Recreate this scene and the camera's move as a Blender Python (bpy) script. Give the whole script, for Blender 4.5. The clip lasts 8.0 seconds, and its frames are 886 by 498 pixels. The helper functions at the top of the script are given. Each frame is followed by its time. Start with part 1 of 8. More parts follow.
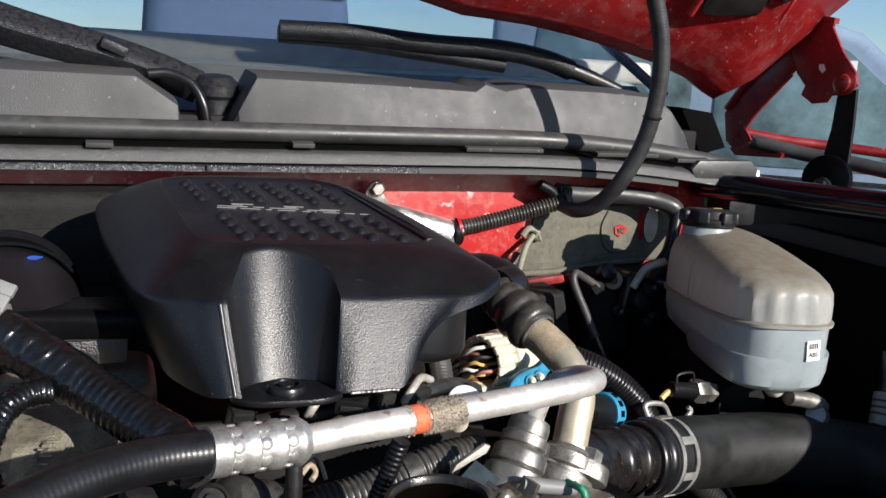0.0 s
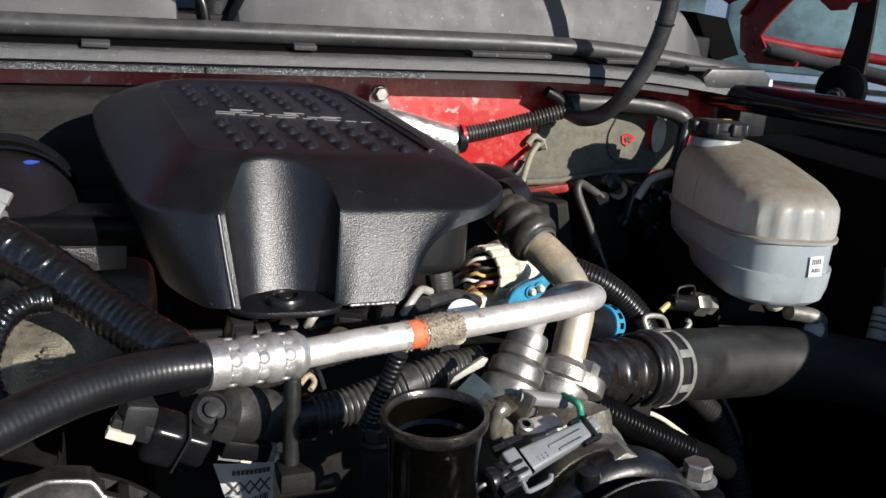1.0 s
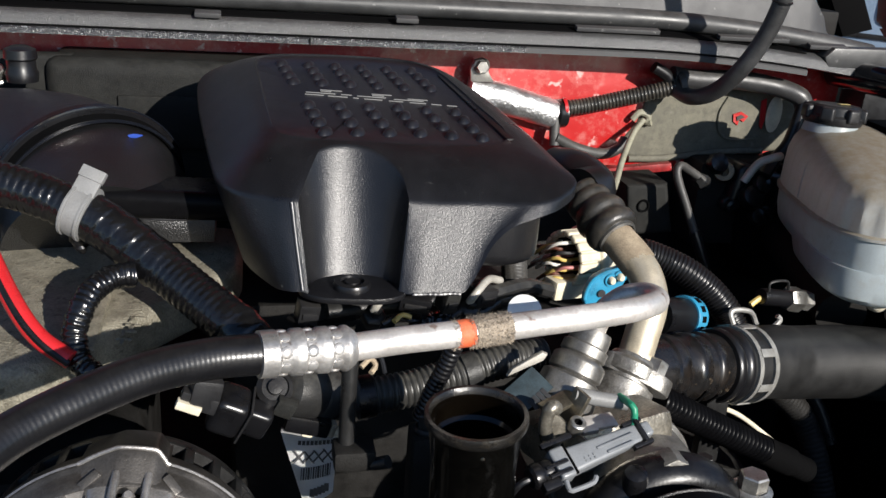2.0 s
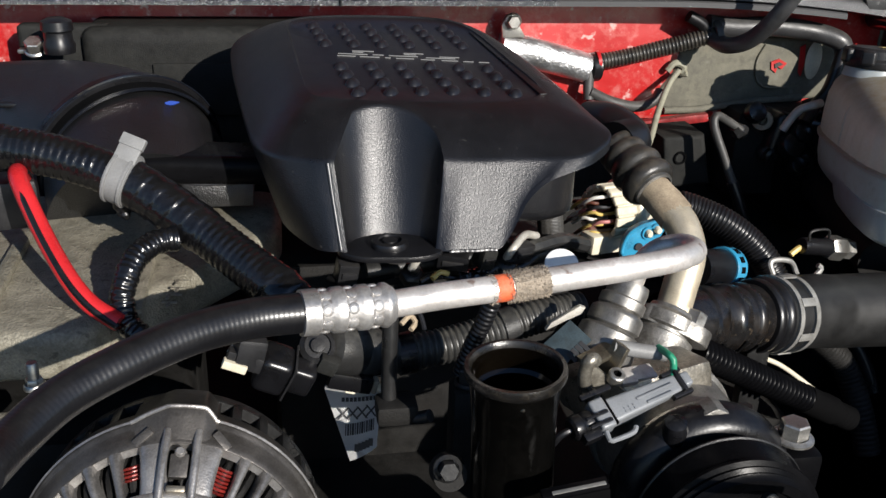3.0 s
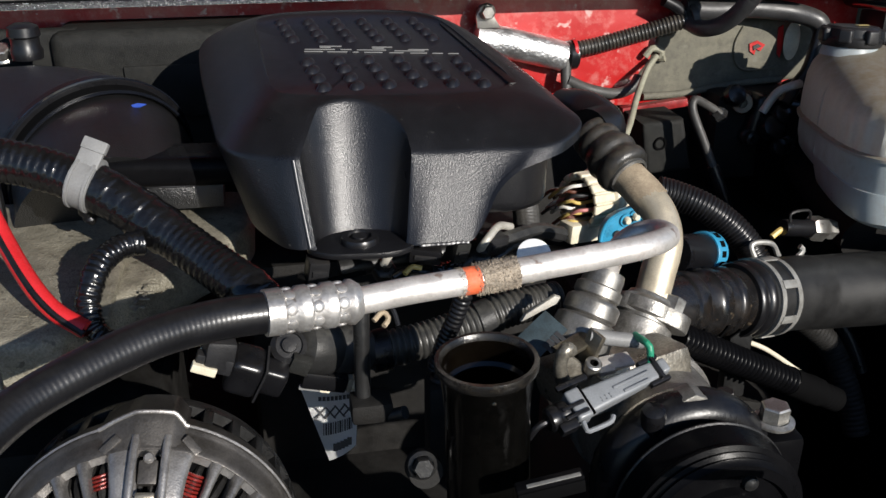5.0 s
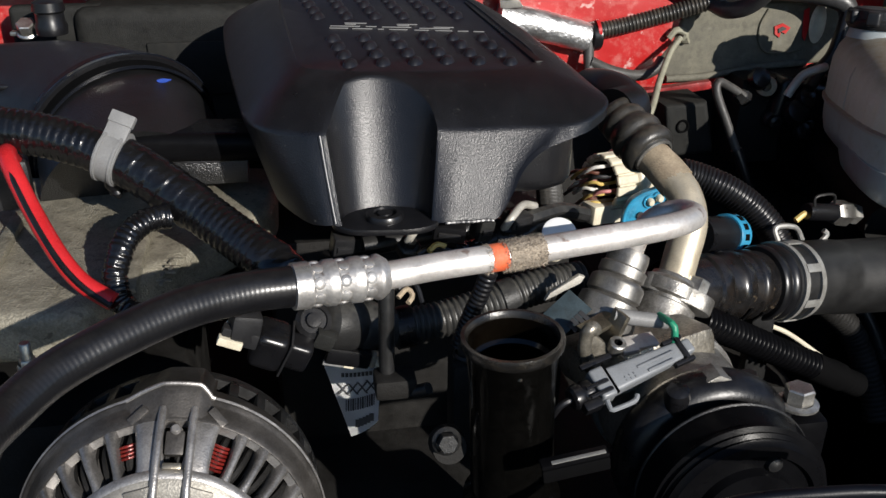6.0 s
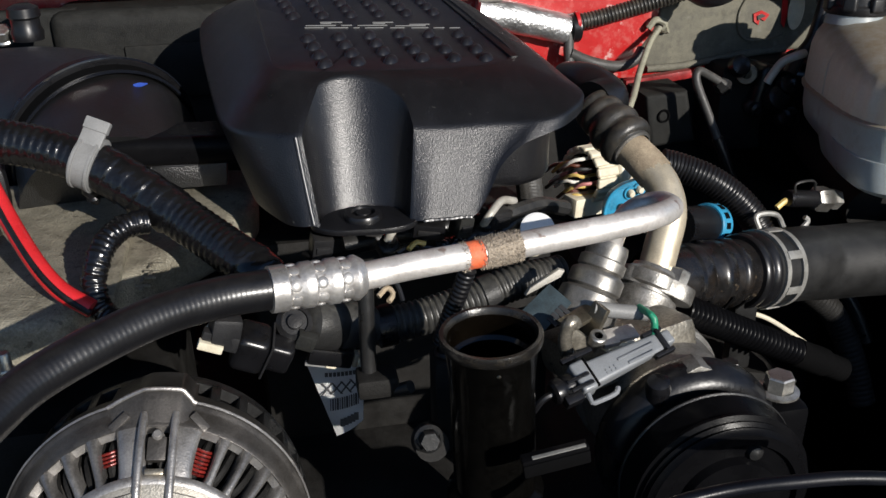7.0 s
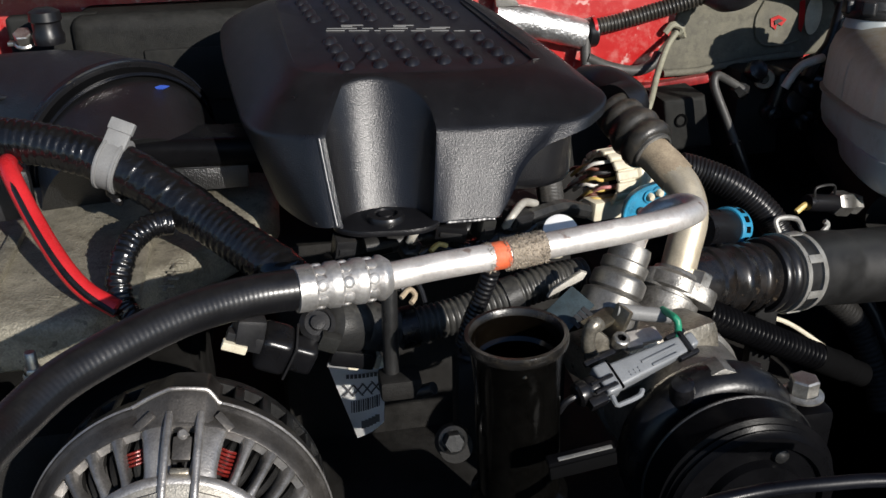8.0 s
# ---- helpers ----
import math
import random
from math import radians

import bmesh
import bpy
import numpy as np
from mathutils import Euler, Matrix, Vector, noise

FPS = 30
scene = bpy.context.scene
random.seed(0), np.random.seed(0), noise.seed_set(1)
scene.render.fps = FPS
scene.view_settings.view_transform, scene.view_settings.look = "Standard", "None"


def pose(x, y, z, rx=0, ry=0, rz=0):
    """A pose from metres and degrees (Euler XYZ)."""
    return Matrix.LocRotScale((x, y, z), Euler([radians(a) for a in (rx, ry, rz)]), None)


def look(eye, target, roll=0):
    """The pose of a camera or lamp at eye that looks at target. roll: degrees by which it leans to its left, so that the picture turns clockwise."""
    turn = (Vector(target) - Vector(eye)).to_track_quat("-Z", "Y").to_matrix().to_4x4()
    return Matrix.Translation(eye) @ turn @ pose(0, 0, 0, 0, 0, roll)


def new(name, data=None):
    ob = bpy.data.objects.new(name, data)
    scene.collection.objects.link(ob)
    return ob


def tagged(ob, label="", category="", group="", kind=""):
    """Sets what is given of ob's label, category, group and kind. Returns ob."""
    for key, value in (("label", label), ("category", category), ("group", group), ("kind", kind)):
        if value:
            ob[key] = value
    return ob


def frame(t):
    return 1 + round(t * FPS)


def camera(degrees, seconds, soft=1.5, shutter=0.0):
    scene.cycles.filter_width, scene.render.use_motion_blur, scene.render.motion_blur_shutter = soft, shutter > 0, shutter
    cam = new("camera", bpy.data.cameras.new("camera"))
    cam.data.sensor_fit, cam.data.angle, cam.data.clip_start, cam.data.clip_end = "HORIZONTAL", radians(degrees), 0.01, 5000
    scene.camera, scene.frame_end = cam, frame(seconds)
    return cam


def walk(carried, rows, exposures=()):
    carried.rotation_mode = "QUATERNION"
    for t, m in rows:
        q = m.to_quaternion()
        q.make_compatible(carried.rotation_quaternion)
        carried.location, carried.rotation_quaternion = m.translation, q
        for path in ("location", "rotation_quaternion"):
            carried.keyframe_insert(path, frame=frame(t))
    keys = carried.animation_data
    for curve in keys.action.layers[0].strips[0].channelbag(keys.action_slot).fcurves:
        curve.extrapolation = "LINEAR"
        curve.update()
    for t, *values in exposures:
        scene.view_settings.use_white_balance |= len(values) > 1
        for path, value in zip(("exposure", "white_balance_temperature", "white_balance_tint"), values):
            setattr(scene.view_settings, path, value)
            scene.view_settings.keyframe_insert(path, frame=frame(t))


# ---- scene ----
cam = camera(53.2, 8.0)
PATH = [
    (0, (-0.0044, 0.0030, 1.4437), (0.7138, 1.8311, 1.0667), 2.95),
    (0.5, (-0.0118, -0.0049, 1.4454), (0.7269, 1.8079, 1.0354), 3.45),
    (1, (0.0013, 0.0103, 1.4500), (0.7005, 1.7874, 0.8558), 3.94),
    (1.5, (0.0334, 0.0212, 1.4707), (0.6168, 1.7958, 0.7563), 3.27),
    (2, (0.0383, -0.0003, 1.4860), (0.4577, 1.8140, 0.7563), 4.35),
    (2.2, (0.0359, -0.0068, 1.4839), (0.4067, 1.8020, 0.7153), 2.90),
    (3.5, (0.0430, -0.0020, 1.4863), (0.3739, 1.7905, 0.6632), 1.65),
    (4, (0.0565, 0.0015, 1.4780), (0.4038, 1.7848, 0.6418), 0.26),
    (4.5, (0.0592, -0.0018, 1.4841), (0.4080, 1.7819, 0.6495), -0.15),
    (5.8, (0.0475, -0.0025, 1.4775), (0.3681, 1.7962, 0.6640), 0.25),
    (6, (0.0475, -0.0025, 1.4775), (0.3583, 1.7777, 0.6205), 0.28),
    (6.5, (0.0474, -0.0003, 1.4735), (0.3504, 1.7737, 0.6010), 0.50),
    (7, (0.0565, -0.0039, 1.4810), (0.3815, 1.7664, 0.6089), -1.01),
    (7.5, (0.0535, -0.0051, 1.4878), (0.3751, 1.7685, 0.6212), -0.91),
    (8, (0.0471, -0.0035, 1.4775), (0.3549, 1.7775, 0.6210), -1.12),
]
walk(cam, [(t, look(eye, target, roll)) for t, eye, target, roll in PATH], [(0.0, 0.54), (2.0, 0.55), (3.5, 0.44), (4.5, 0.42), (6.0, 0.26), (8.0, 0.24)])

# ---- daylight: one low sun from the front and the driver's side, open sky ----
SUN_TO = Vector((0.49, -1.0, 0.45)).normalized()
world = bpy.data.worlds.new("sky")
scene.world = world
world.use_nodes = True
_n, _l = world.node_tree.nodes, world.node_tree.links
_n.clear()
_sky = _n.new("ShaderNodeTexSky")
_sky.sky_type = "NISHITA"
_sky.sun_disc = False
_sky.altitude = 1200.0
_sky.dust_density, _sky.ozone_density = 0.8, 4.0
_sky.sun_elevation = math.asin(SUN_TO.z)
_sky.sun_rotation = math.atan2(SUN_TO.x, SUN_TO.y)
_bg = _n.new("ShaderNodeBackground")
_bg.inputs["Strength"].default_value = 0.09
_out = _n.new("ShaderNodeOutputWorld")
_l.new(_sky.outputs[0], _bg.inputs[0])
_l.new(_bg.outputs[0], _out.inputs[0])
_sd = bpy.data.lights.new("sun", "SUN")
_sd.energy, _sd.angle, _sd.color = 5.0, radians(0.6), (1.0, 0.95, 0.885)
sun = new("sun", _sd)
sun.matrix_world = look(SUN_TO * 30, (0, 0, 0))


# ---- materials ----
def mat(name, col, rough=0.5, metal=0.0, var=0.25, big=6.0, fine=180.0, bump=0.15, dust=0.0, dust_col=(0.24, 0.215, 0.18),
        coat=0.0, dirt=0.0, dirt_col=(0.05, 0.04, 0.03), rvar=0.15, spec=0.5, detail=0.0006, speck=0.0, speck_col=(0.4, 0.4, 0.38), speck_size=60.0, dust_low=0.35):
    """A surface with large blotches, fine grain, settled dust on upward faces and grime stains."""
    m = bpy.data.materials.new(name)
    m.use_nodes = True
    n, l = m.node_tree.nodes, m.node_tree.links
    b = n["Principled BSDF"]
    b.inputs["Metallic"].default_value = metal
    b.inputs["Coat Weight"].default_value = coat
    b.inputs["Coat Roughness"].default_value = 0.12
    b.inputs["Specular IOR Level"].default_value = spec
    geo = n.new("ShaderNodeNewGeometry")
    tex = n.new("ShaderNodeTexCoord")
    info = n.new("ShaderNodeObjectInfo")
    shift = n.new("ShaderNodeVectorMath")
    shift.operation = "MULTIPLY_ADD"
    shift.inputs[1].default_value = (7.3, 5.1, 3.7)
    l.new(info.outputs["Random"], shift.inputs[0])
    l.new(geo.outputs["Position"], shift.inputs[2])
    n1 = n.new("ShaderNodeTexNoise")
    n1.inputs["Scale"].default_value = big * 6
    n1.inputs["Detail"].default_value = 5
    n1.inputs["Roughness"].default_value = 0.65
    n2 = n.new("ShaderNodeTexNoise")
    n2.inputs["Scale"].default_value = fine * 6
    n2.inputs["Detail"].default_value = 3
    for t in (n1, n2):
        l.new(shift.outputs[0], t.inputs["Vector"])
    ramp = n.new("ShaderNodeMapRange")
    ramp.inputs["From Min"].default_value, ramp.inputs["From Max"].default_value = 0.3, 0.7
    ramp.inputs["To Min"].default_value, ramp.inputs["To Max"].default_value = 1 - var, 1 + var
    l.new(n1.outputs["Fac"], ramp.inputs["Value"])
    grain = n.new("ShaderNodeMapRange")
    grain.inputs["From Min"].default_value, grain.inputs["From Max"].default_value = 0.3, 0.7
    grain.inputs["To Min"].default_value, grain.inputs["To Max"].default_value = 1 - var * 0.6, 1 + var * 0.6
    l.new(n2.outputs["Fac"], grain.inputs["Value"])
    mul = n.new("ShaderNodeMath")
    mul.operation = "MULTIPLY"
    l.new(ramp.outputs[0], mul.inputs[0])
    l.new(grain.outputs[0], mul.inputs[1])
    tint = n.new("ShaderNodeVectorMath")
    tint.operation = "SCALE"
    tint.inputs[0].default_value = col
    l.new(mul.outputs[0], tint.inputs["Scale"])
    colour = tint.outputs[0]
    if dirt > 0:
        n3 = n.new("ShaderNodeTexNoise")
        n3.inputs["Scale"].default_value = big * 14
        n3.inputs["Detail"].default_value = 6
        n3.inputs["Roughness"].default_value = 0.75
        l.new(shift.outputs[0], n3.inputs["Vector"])
        r3 = n.new("ShaderNodeMapRange")
        r3.inputs["From Min"].default_value, r3.inputs["From Max"].default_value = 0.48, 0.68
        r3.inputs["To Max"].default_value = dirt
        l.new(n3.outputs["Fac"], r3.inputs["Value"])
        mx = n.new("ShaderNodeMix")
        mx.data_type = "RGBA"
        mx.inputs["B"].default_value = (*dirt_col, 1)
        l.new(r3.outputs[0], mx.inputs["Factor"])
        l.new(colour, mx.inputs["A"])
        colour = mx.outputs["Result"]
    if speck > 0:
        n5 = n.new("ShaderNodeTexNoise")
        n5.inputs["Scale"].default_value = speck_size
        n5.inputs["Detail"].default_value = 3
        l.new(shift.outputs[0], n5.inputs["Vector"])
        r5 = n.new("ShaderNodeMapRange")
        r5.inputs["From Min"].default_value, r5.inputs["From Max"].default_value = 0.70 - 0.06 * speck, 0.76 - 0.06 * speck
        r5.inputs["To Max"].default_value = 0.8
        l.new(n5.outputs["Fac"], r5.inputs["Value"])
        mx = n.new("ShaderNodeMix")
        mx.data_type = "RGBA"
        mx.inputs["B"].default_value = (*speck_col, 1)
        l.new(r5.outputs[0], mx.inputs["Factor"])
        l.new(colour, mx.inputs["A"])
        colour = mx.outputs["Result"]
    if dust > 0:
        sep = n.new("ShaderNodeSeparateXYZ")
        l.new(geo.outputs["Normal"], sep.inputs[0])
        up = n.new("ShaderNodeMapRange")
        up.inputs["From Min"].default_value, up.inputs["From Max"].default_value = 0.1, 0.95
        l.new(sep.outputs["Z"], up.inputs["Value"])
        n4 = n.new("ShaderNodeTexNoise")
        n4.inputs["Scale"].default_value = big * 22
        n4.inputs["Detail"].default_value = 6
        n4.inputs["Roughness"].default_value = 0.7
        l.new(shift.outputs[0], n4.inputs["Vector"])
        r4 = n.new("ShaderNodeMapRange")
        r4.inputs["From Min"].default_value, r4.inputs["From Max"].default_value = dust_low, 0.7
        r4.inputs["To Max"].default_value = dust
        l.new(n4.outputs["Fac"], r4.inputs["Value"])
        dm = n.new("ShaderNodeMath")
        dm.operation = "MULTIPLY"
        l.new(up.outputs[0], dm.inputs[0])
        l.new(r4.outputs[0], dm.inputs[1])
        mx = n.new("ShaderNodeMix")
        mx.data_type = "RGBA"
        mx.inputs["B"].default_value = (*dust_col, 1)
        l.new(dm.outputs[0], mx.inputs["Factor"])
        l.new(colour, mx.inputs["A"])
        colour = mx.outputs["Result"]
    l.new(colour, b.inputs["Base Color"])
    rr = n.new("ShaderNodeMapRange")
    rr.inputs["From Min"].default_value, rr.inputs["From Max"].default_value = 0.25, 0.75
    rr.inputs["To Min"].default_value, rr.inputs["To Max"].default_value = max(0.03, rough - rvar), min(1, rough + rvar)
    l.new(n1.outputs["Fac"], rr.inputs["Value"])
    l.new(rr.outputs[0], b.inputs["Roughness"])
    if bump > 0:
        bp = n.new("ShaderNodeBump")
        bp.inputs["Strength"].default_value = bump
        bp.inputs["Distance"].default_value = detail
        l.new(n2.outputs["Fac"], bp.inputs["Height"])
        l.new(bp.outputs[0], b.inputs["Normal"])
    return m


M = {}
M["cover"] = mat("moulded black plastic", (0.0075, 0.0075, 0.0088), 0.31, var=0.25, fine=190, bump=0.65, rvar=0.05, spec=0.55, detail=0.0004, dirt=0.2, dirt_col=(0.013, 0.013, 0.0125), speck=0.1, speck_size=300.0, speck_col=(0.05, 0.05, 0.046))
M["cover_panel"] = mat("smooth black plastic", (0.0095, 0.0095, 0.0125), 0.33, var=0.2, fine=140, bump=0.2, rvar=0.05, dust=0.02, spec=0.42)
M["cover_edge"] = mat("polished black plastic edge", (0.014, 0.014, 0.016), 0.36, var=0.3, fine=90, bump=0.3, rvar=0.08, spec=0.75)
M["plastic"] = mat("black plastic", (0.014, 0.014, 0.015), 0.38, var=0.3, fine=160, bump=0.2, dust=0.06, spec=0.35)
M["conduit"] = mat("glossy black conduit", (0.006, 0.006, 0.007), 0.30, var=0.3, bump=0.08, dust=0.03, rvar=0.06, spec=0.45)
M["tape"] = mat("black cloth tape", (0.016, 0.016, 0.016), 0.42, var=0.35, bump=0.4, dust=0.5, dust_col=(0.12, 0.115, 0.10), dirt=0.3, dirt_col=(0.022, 0.021, 0.019), spec=0.35)
M["rubber"] = mat("hose rubber", (0.007, 0.007, 0.008), 0.31, var=0.25, fine=200, bump=0.12, dust=0.03, rvar=0.05, detail=0.0004)
M["wrap"] = mat("glossy black tape", (0.0045, 0.0045, 0.005), 0.20, var=0.3, fine=45, bump=0.5, rvar=0.06, spec=0.6, detail=0.0010, dust=0.015)
M["rubber_dusty"] = mat("dusty rubber", (0.035, 0.034, 0.032), 0.55, var=0.25, fine=90, bump=0.4, dust=0.25)
M["alu"] = mat("scuffed aluminium", (0.70, 0.665, 0.625), 0.46, metal=0.6, var=0.12, fine=90, bump=0.2, dirt=0.45, dirt_col=(0.42, 0.34, 0.30), speck=0.9, speck_size=90.0, speck_col=(0.27, 0.18, 0.14))
M["ferrule"] = mat("dull crimped aluminium", (0.50, 0.485, 0.465), 0.40, metal=0.75, var=0.2, fine=90, bump=0.25, dirt=0.5, dirt_col=(0.28, 0.24, 0.21), speck=0.6, speck_size=120.0, speck_col=(0.2, 0.16, 0.13))
M["alu_cast"] = mat("cast aluminium", (0.27, 0.26, 0.24), 0.42, metal=0.75, var=0.3, fine=130, bump=0.5, dirt=0.65, dirt_col=(0.055, 0.046, 0.034), dust=0.1)
M["valve"] = mat("dusty cast valve cover", (0.215, 0.198, 0.152), 0.55, metal=0.15, var=0.35, fine=110, bump=1.0, dirt=0.75, dirt_col=(0.085, 0.074, 0.052), dust=0.2, speck=0.9, speck_size=160.0, speck_col=(0.06, 0.055, 0.04), detail=0.001)
M["alt_cast"] = mat("grimy alternator casting", (0.092, 0.085, 0.078), 0.42, metal=0.65, var=0.25, fine=150, bump=0.25, dirt=0.6, dirt_col=(0.03, 0.027, 0.024), dust=0.04)
M["steel"] = mat("zinc-plated steel", (0.46, 0.45, 0.42), 0.38, metal=0.9, var=0.25, bump=0.15, dirt=0.5, dirt_col=(0.16, 0.12, 0.08))
M["steel_dark"] = mat("dark greasy steel", (0.03, 0.03, 0.03), 0.34, metal=0.5, var=0.3, bump=0.25, dirt=0.4, dirt_col=(0.014, 0.012, 0.01))
M["dusty_pipe"] = mat("dust-caked pipe", (0.36, 0.29, 0.20), 0.7, metal=0.2, var=0.25, fine=140, bump=0.6, dirt=0.5, dirt_col=(0.17, 0.12, 0.08))
M["warm_pipe"] = mat("tarnished aluminium pipe", (0.62, 0.54, 0.40), 0.42, metal=0.6, var=0.15, bump=0.15, dirt=0.35, dirt_col=(0.36, 0.27, 0.16))
M["red"] = mat("red body paint", (0.38, 0.014, 0.016), 0.40, var=0.25, big=2.5, fine=60, bump=0.08, coat=0.25, dust=0.2, dust_col=(0.34, 0.21, 0.19), dirt=0.5, dirt_col=(0.44, 0.17, 0.16), speck=0.8, speck_size=140.0, speck_col=(0.46, 0.27, 0.26))
# Shaded copy of the red body paint, with some grime on it.
M["red_shade_grimy"] = mat("grimy red paint darkened for shade", (0.22, 0.011, 0.012), 0.38, var=0.35, big=5, fine=60, bump=0.15, coat=0.15, dirt=0.6, dirt_col=(0.10, 0.02, 0.018), speck=0.5, speck_size=120.0, speck_col=(0.32, 0.18, 0.17))
M["red_dusty"] = mat("dusty red bulkhead paint", (0.39, 0.011, 0.011), 0.4, var=0.12, big=4, bump=0.1, coat=0.2, dirt=0.45, dirt_col=(0.50, 0.21, 0.185), speck=1.0, speck_size=75.0, speck_col=(0.58, 0.38, 0.35))
M["cowl"] = mat("weathered grey cowl plastic", (0.042, 0.042, 0.043), 0.55, var=0.06, big=2, fine=170, bump=0.35, dust=0.06, dirt=0.06, dirt_col=(0.10, 0.097, 0.09), detail=0.0008, speck=0.15, speck_size=170.0, speck_col=(0.20, 0.20, 0.19))
# The pale specks paint faint sun glints onto the grain.
M["ledge"] = mat("grained black ledge with painted glints", (0.036, 0.0365, 0.037), 0.42, var=0.25, fine=150, bump=0.9, detail=0.0010, dust=0.06, spec=0.8, speck=0.9, speck_size=560.0, speck_col=(0.17, 0.17, 0.17))
M["seal"] = mat("rubber weatherstrip", (0.030, 0.0305, 0.031), 0.45, var=0.3, big=3, bump=0.2, dust=0.3, dust_col=(0.16, 0.155, 0.145), dirt=0.3, dirt_col=(0.060, 0.059, 0.056), speck=0.4, speck_size=150.0, speck_col=(0.12, 0.12, 0.115))
M["pad"] = mat("dirty grey insulation", (0.118, 0.111, 0.083), 0.75, var=0.3, bump=0.5, dirt=0.5, dirt_col=(0.04, 0.037, 0.03), dust=0.15, speck=1.2, speck_size=60.0, speck_col=(0.15, 0.145, 0.12))
M["greybox"] = mat("dusty dark grey housing", (0.0145, 0.0148, 0.0140), 0.65, var=0.4, big=9, bump=0.7, dust=0.04, spec=0.15, dirt=0.5, dirt_col=(0.022, 0.021, 0.018))
M["foil"] = mat("foil heat sleeve", (0.60, 0.60, 0.60), 0.42, metal=0.9, var=0.2, fine=50, bump=0.7, detail=0.0015)
M["white"] = mat("white paper label", (0.75, 0.75, 0.74), 0.6, var=0.06, bump=0.03)
# Dusty, and lighter in colour for sun that misses the lower harness.
M["lit_conduit"] = mat("dusty conduit lightened for sun", (0.022, 0.022, 0.021), 0.42, var=0.35, bump=0.25, dust=0.4, dust_col=(0.16, 0.15, 0.125), dirt=0.4, dirt_col=(0.06, 0.056, 0.048))
M["ink"] = mat("black print", (0.02, 0.02, 0.022), 0.6, var=0.1, bump=0.0)
M["letter"] = mat("pale metallic print", (0.13, 0.13, 0.128), 0.6, metal=0.0, var=0.1, bump=0.05)
M["orange"] = mat("orange paint band", (0.72, 0.13, 0.045), 0.65, var=0.25, bump=0.4, dirt=0.3, dirt_col=(0.5, 0.3, 0.2))
M["grime_band"] = mat("greasy dirt band", (0.36, 0.30, 0.23), 0.85, var=0.35, big=14, bump=1.0, detail=0.0015, dirt=0.6, dirt_col=(0.20, 0.175, 0.14))
M["grey_wire"] = mat("white wire", (0.62, 0.60, 0.55), 0.4, var=0.1, bump=0.0)
M["brown_wire"] = mat("brown wire", (0.10, 0.035, 0.022), 0.4, var=0.1, bump=0.0)
M["blue"] = mat("blue plastic clip", (0.03, 0.25, 0.42), 0.35, var=0.12, bump=0.1, dirt=0.45, dirt_col=(0.04, 0.08, 0.11))
M["bluemark"] = mat("blue paint mark", (0.02, 0.06, 0.32), 0.6, var=0.1, bump=0.0)
M["cream"] = mat("cream connector plastic", (0.62, 0.57, 0.44), 0.45, var=0.12, bump=0.1, dirt=0.3, dirt_col=(0.32, 0.26, 0.16))
M["greyclip"] = mat("grey nylon", (0.19, 0.19, 0.187), 0.5, var=0.15, bump=0.2, dust=0.1, dirt=0.25, dirt_col=(0.12, 0.115, 0.10))
M["redwire"] = mat("red wire insulation", (0.50, 0.018, 0.022), 0.35, var=0.15, bump=0.05, dirt=0.2, dirt_col=(0.25, 0.03, 0.03))
M["yellow"] = mat("yellow wire", (0.55, 0.40, 0.12), 0.4, var=0.1, bump=0.0)
M["pink"] = mat("pink wire", (0.42, 0.16, 0.15), 0.4, var=0.1, bump=0.0)
M["copper"] = mat("red-lacquered copper winding", (0.17, 0.015, 0.011), 0.35, metal=0.2, var=0.5, bump=0.2)
M["gold"] = mat("tarnished bracket", (0.34, 0.30, 0.23), 0.36, metal=0.9, var=0.2, bump=0.15, dirt=0.4)
M["oil"] = mat("oily interior", (0.0022, 0.0016, 0.0010), 0.09, var=0.4, bump=0.05)
M["neck"] = mat("greasy black filler neck", (0.0022, 0.0021, 0.0019), 0.13, var=0.4, fine=60, bump=0.12, dirt=0.1, dirt_col=(0.007, 0.006, 0.005), rvar=0.04, spec=0.16)
M["rust"] = mat("rusty brown stain", (0.10, 0.055, 0.03), 0.8, var=0.5, bump=0.5)
M["neck_rim"] = mat("worn filler rim", (0.010, 0.0095, 0.009), 0.22, var=0.4, bump=0.3, dirt=0.5, dirt_col=(0.045, 0.038, 0.028))
M["block"] = mat("greasy engine block", (0.013, 0.0125, 0.0118), 0.6, var=0.5, bump=0.5, dirt=0.3, dirt_col=(0.016, 0.014, 0.012), spec=0.15)
M["asphalt"] = mat("asphalt", (0.05, 0.05, 0.052), 0.85, var=0.25, big=0.5, fine=12, bump=0.5, detail=0.004)
M["navy"] = mat("pale blue-grey car paint", (0.20, 0.27, 0.36), 0.3, var=0.1, big=1, bump=0.0, coat=0.4)
M["carglass"] = mat("tinted glass", (0.10, 0.16, 0.18), 0.2, var=0.75, big=0.5, bump=0.0, rvar=0.05, spec=0.5)
M["tyre"] = mat("tyre rubber", (0.02, 0.02, 0.02), 0.8, var=0.2, bump=0.2)
M["fan"] = mat("dark fan shroud plastic", (0.004, 0.0045, 0.007), 0.38, var=0.2, bump=0.1, spec=0.25)
M["green"] = mat("green wire", (0.02, 0.22, 0.12), 0.4, var=0.1, bump=0.0)
M["wiper"] = mat("rough black wiper paint", (0.016, 0.0165, 0.019), 0.36, var=0.5, big=30, fine=130, bump=0.7, detail=0.0008, spec=0.6, dirt=0.98, dirt_col=(0.002, 0.002, 0.0025))
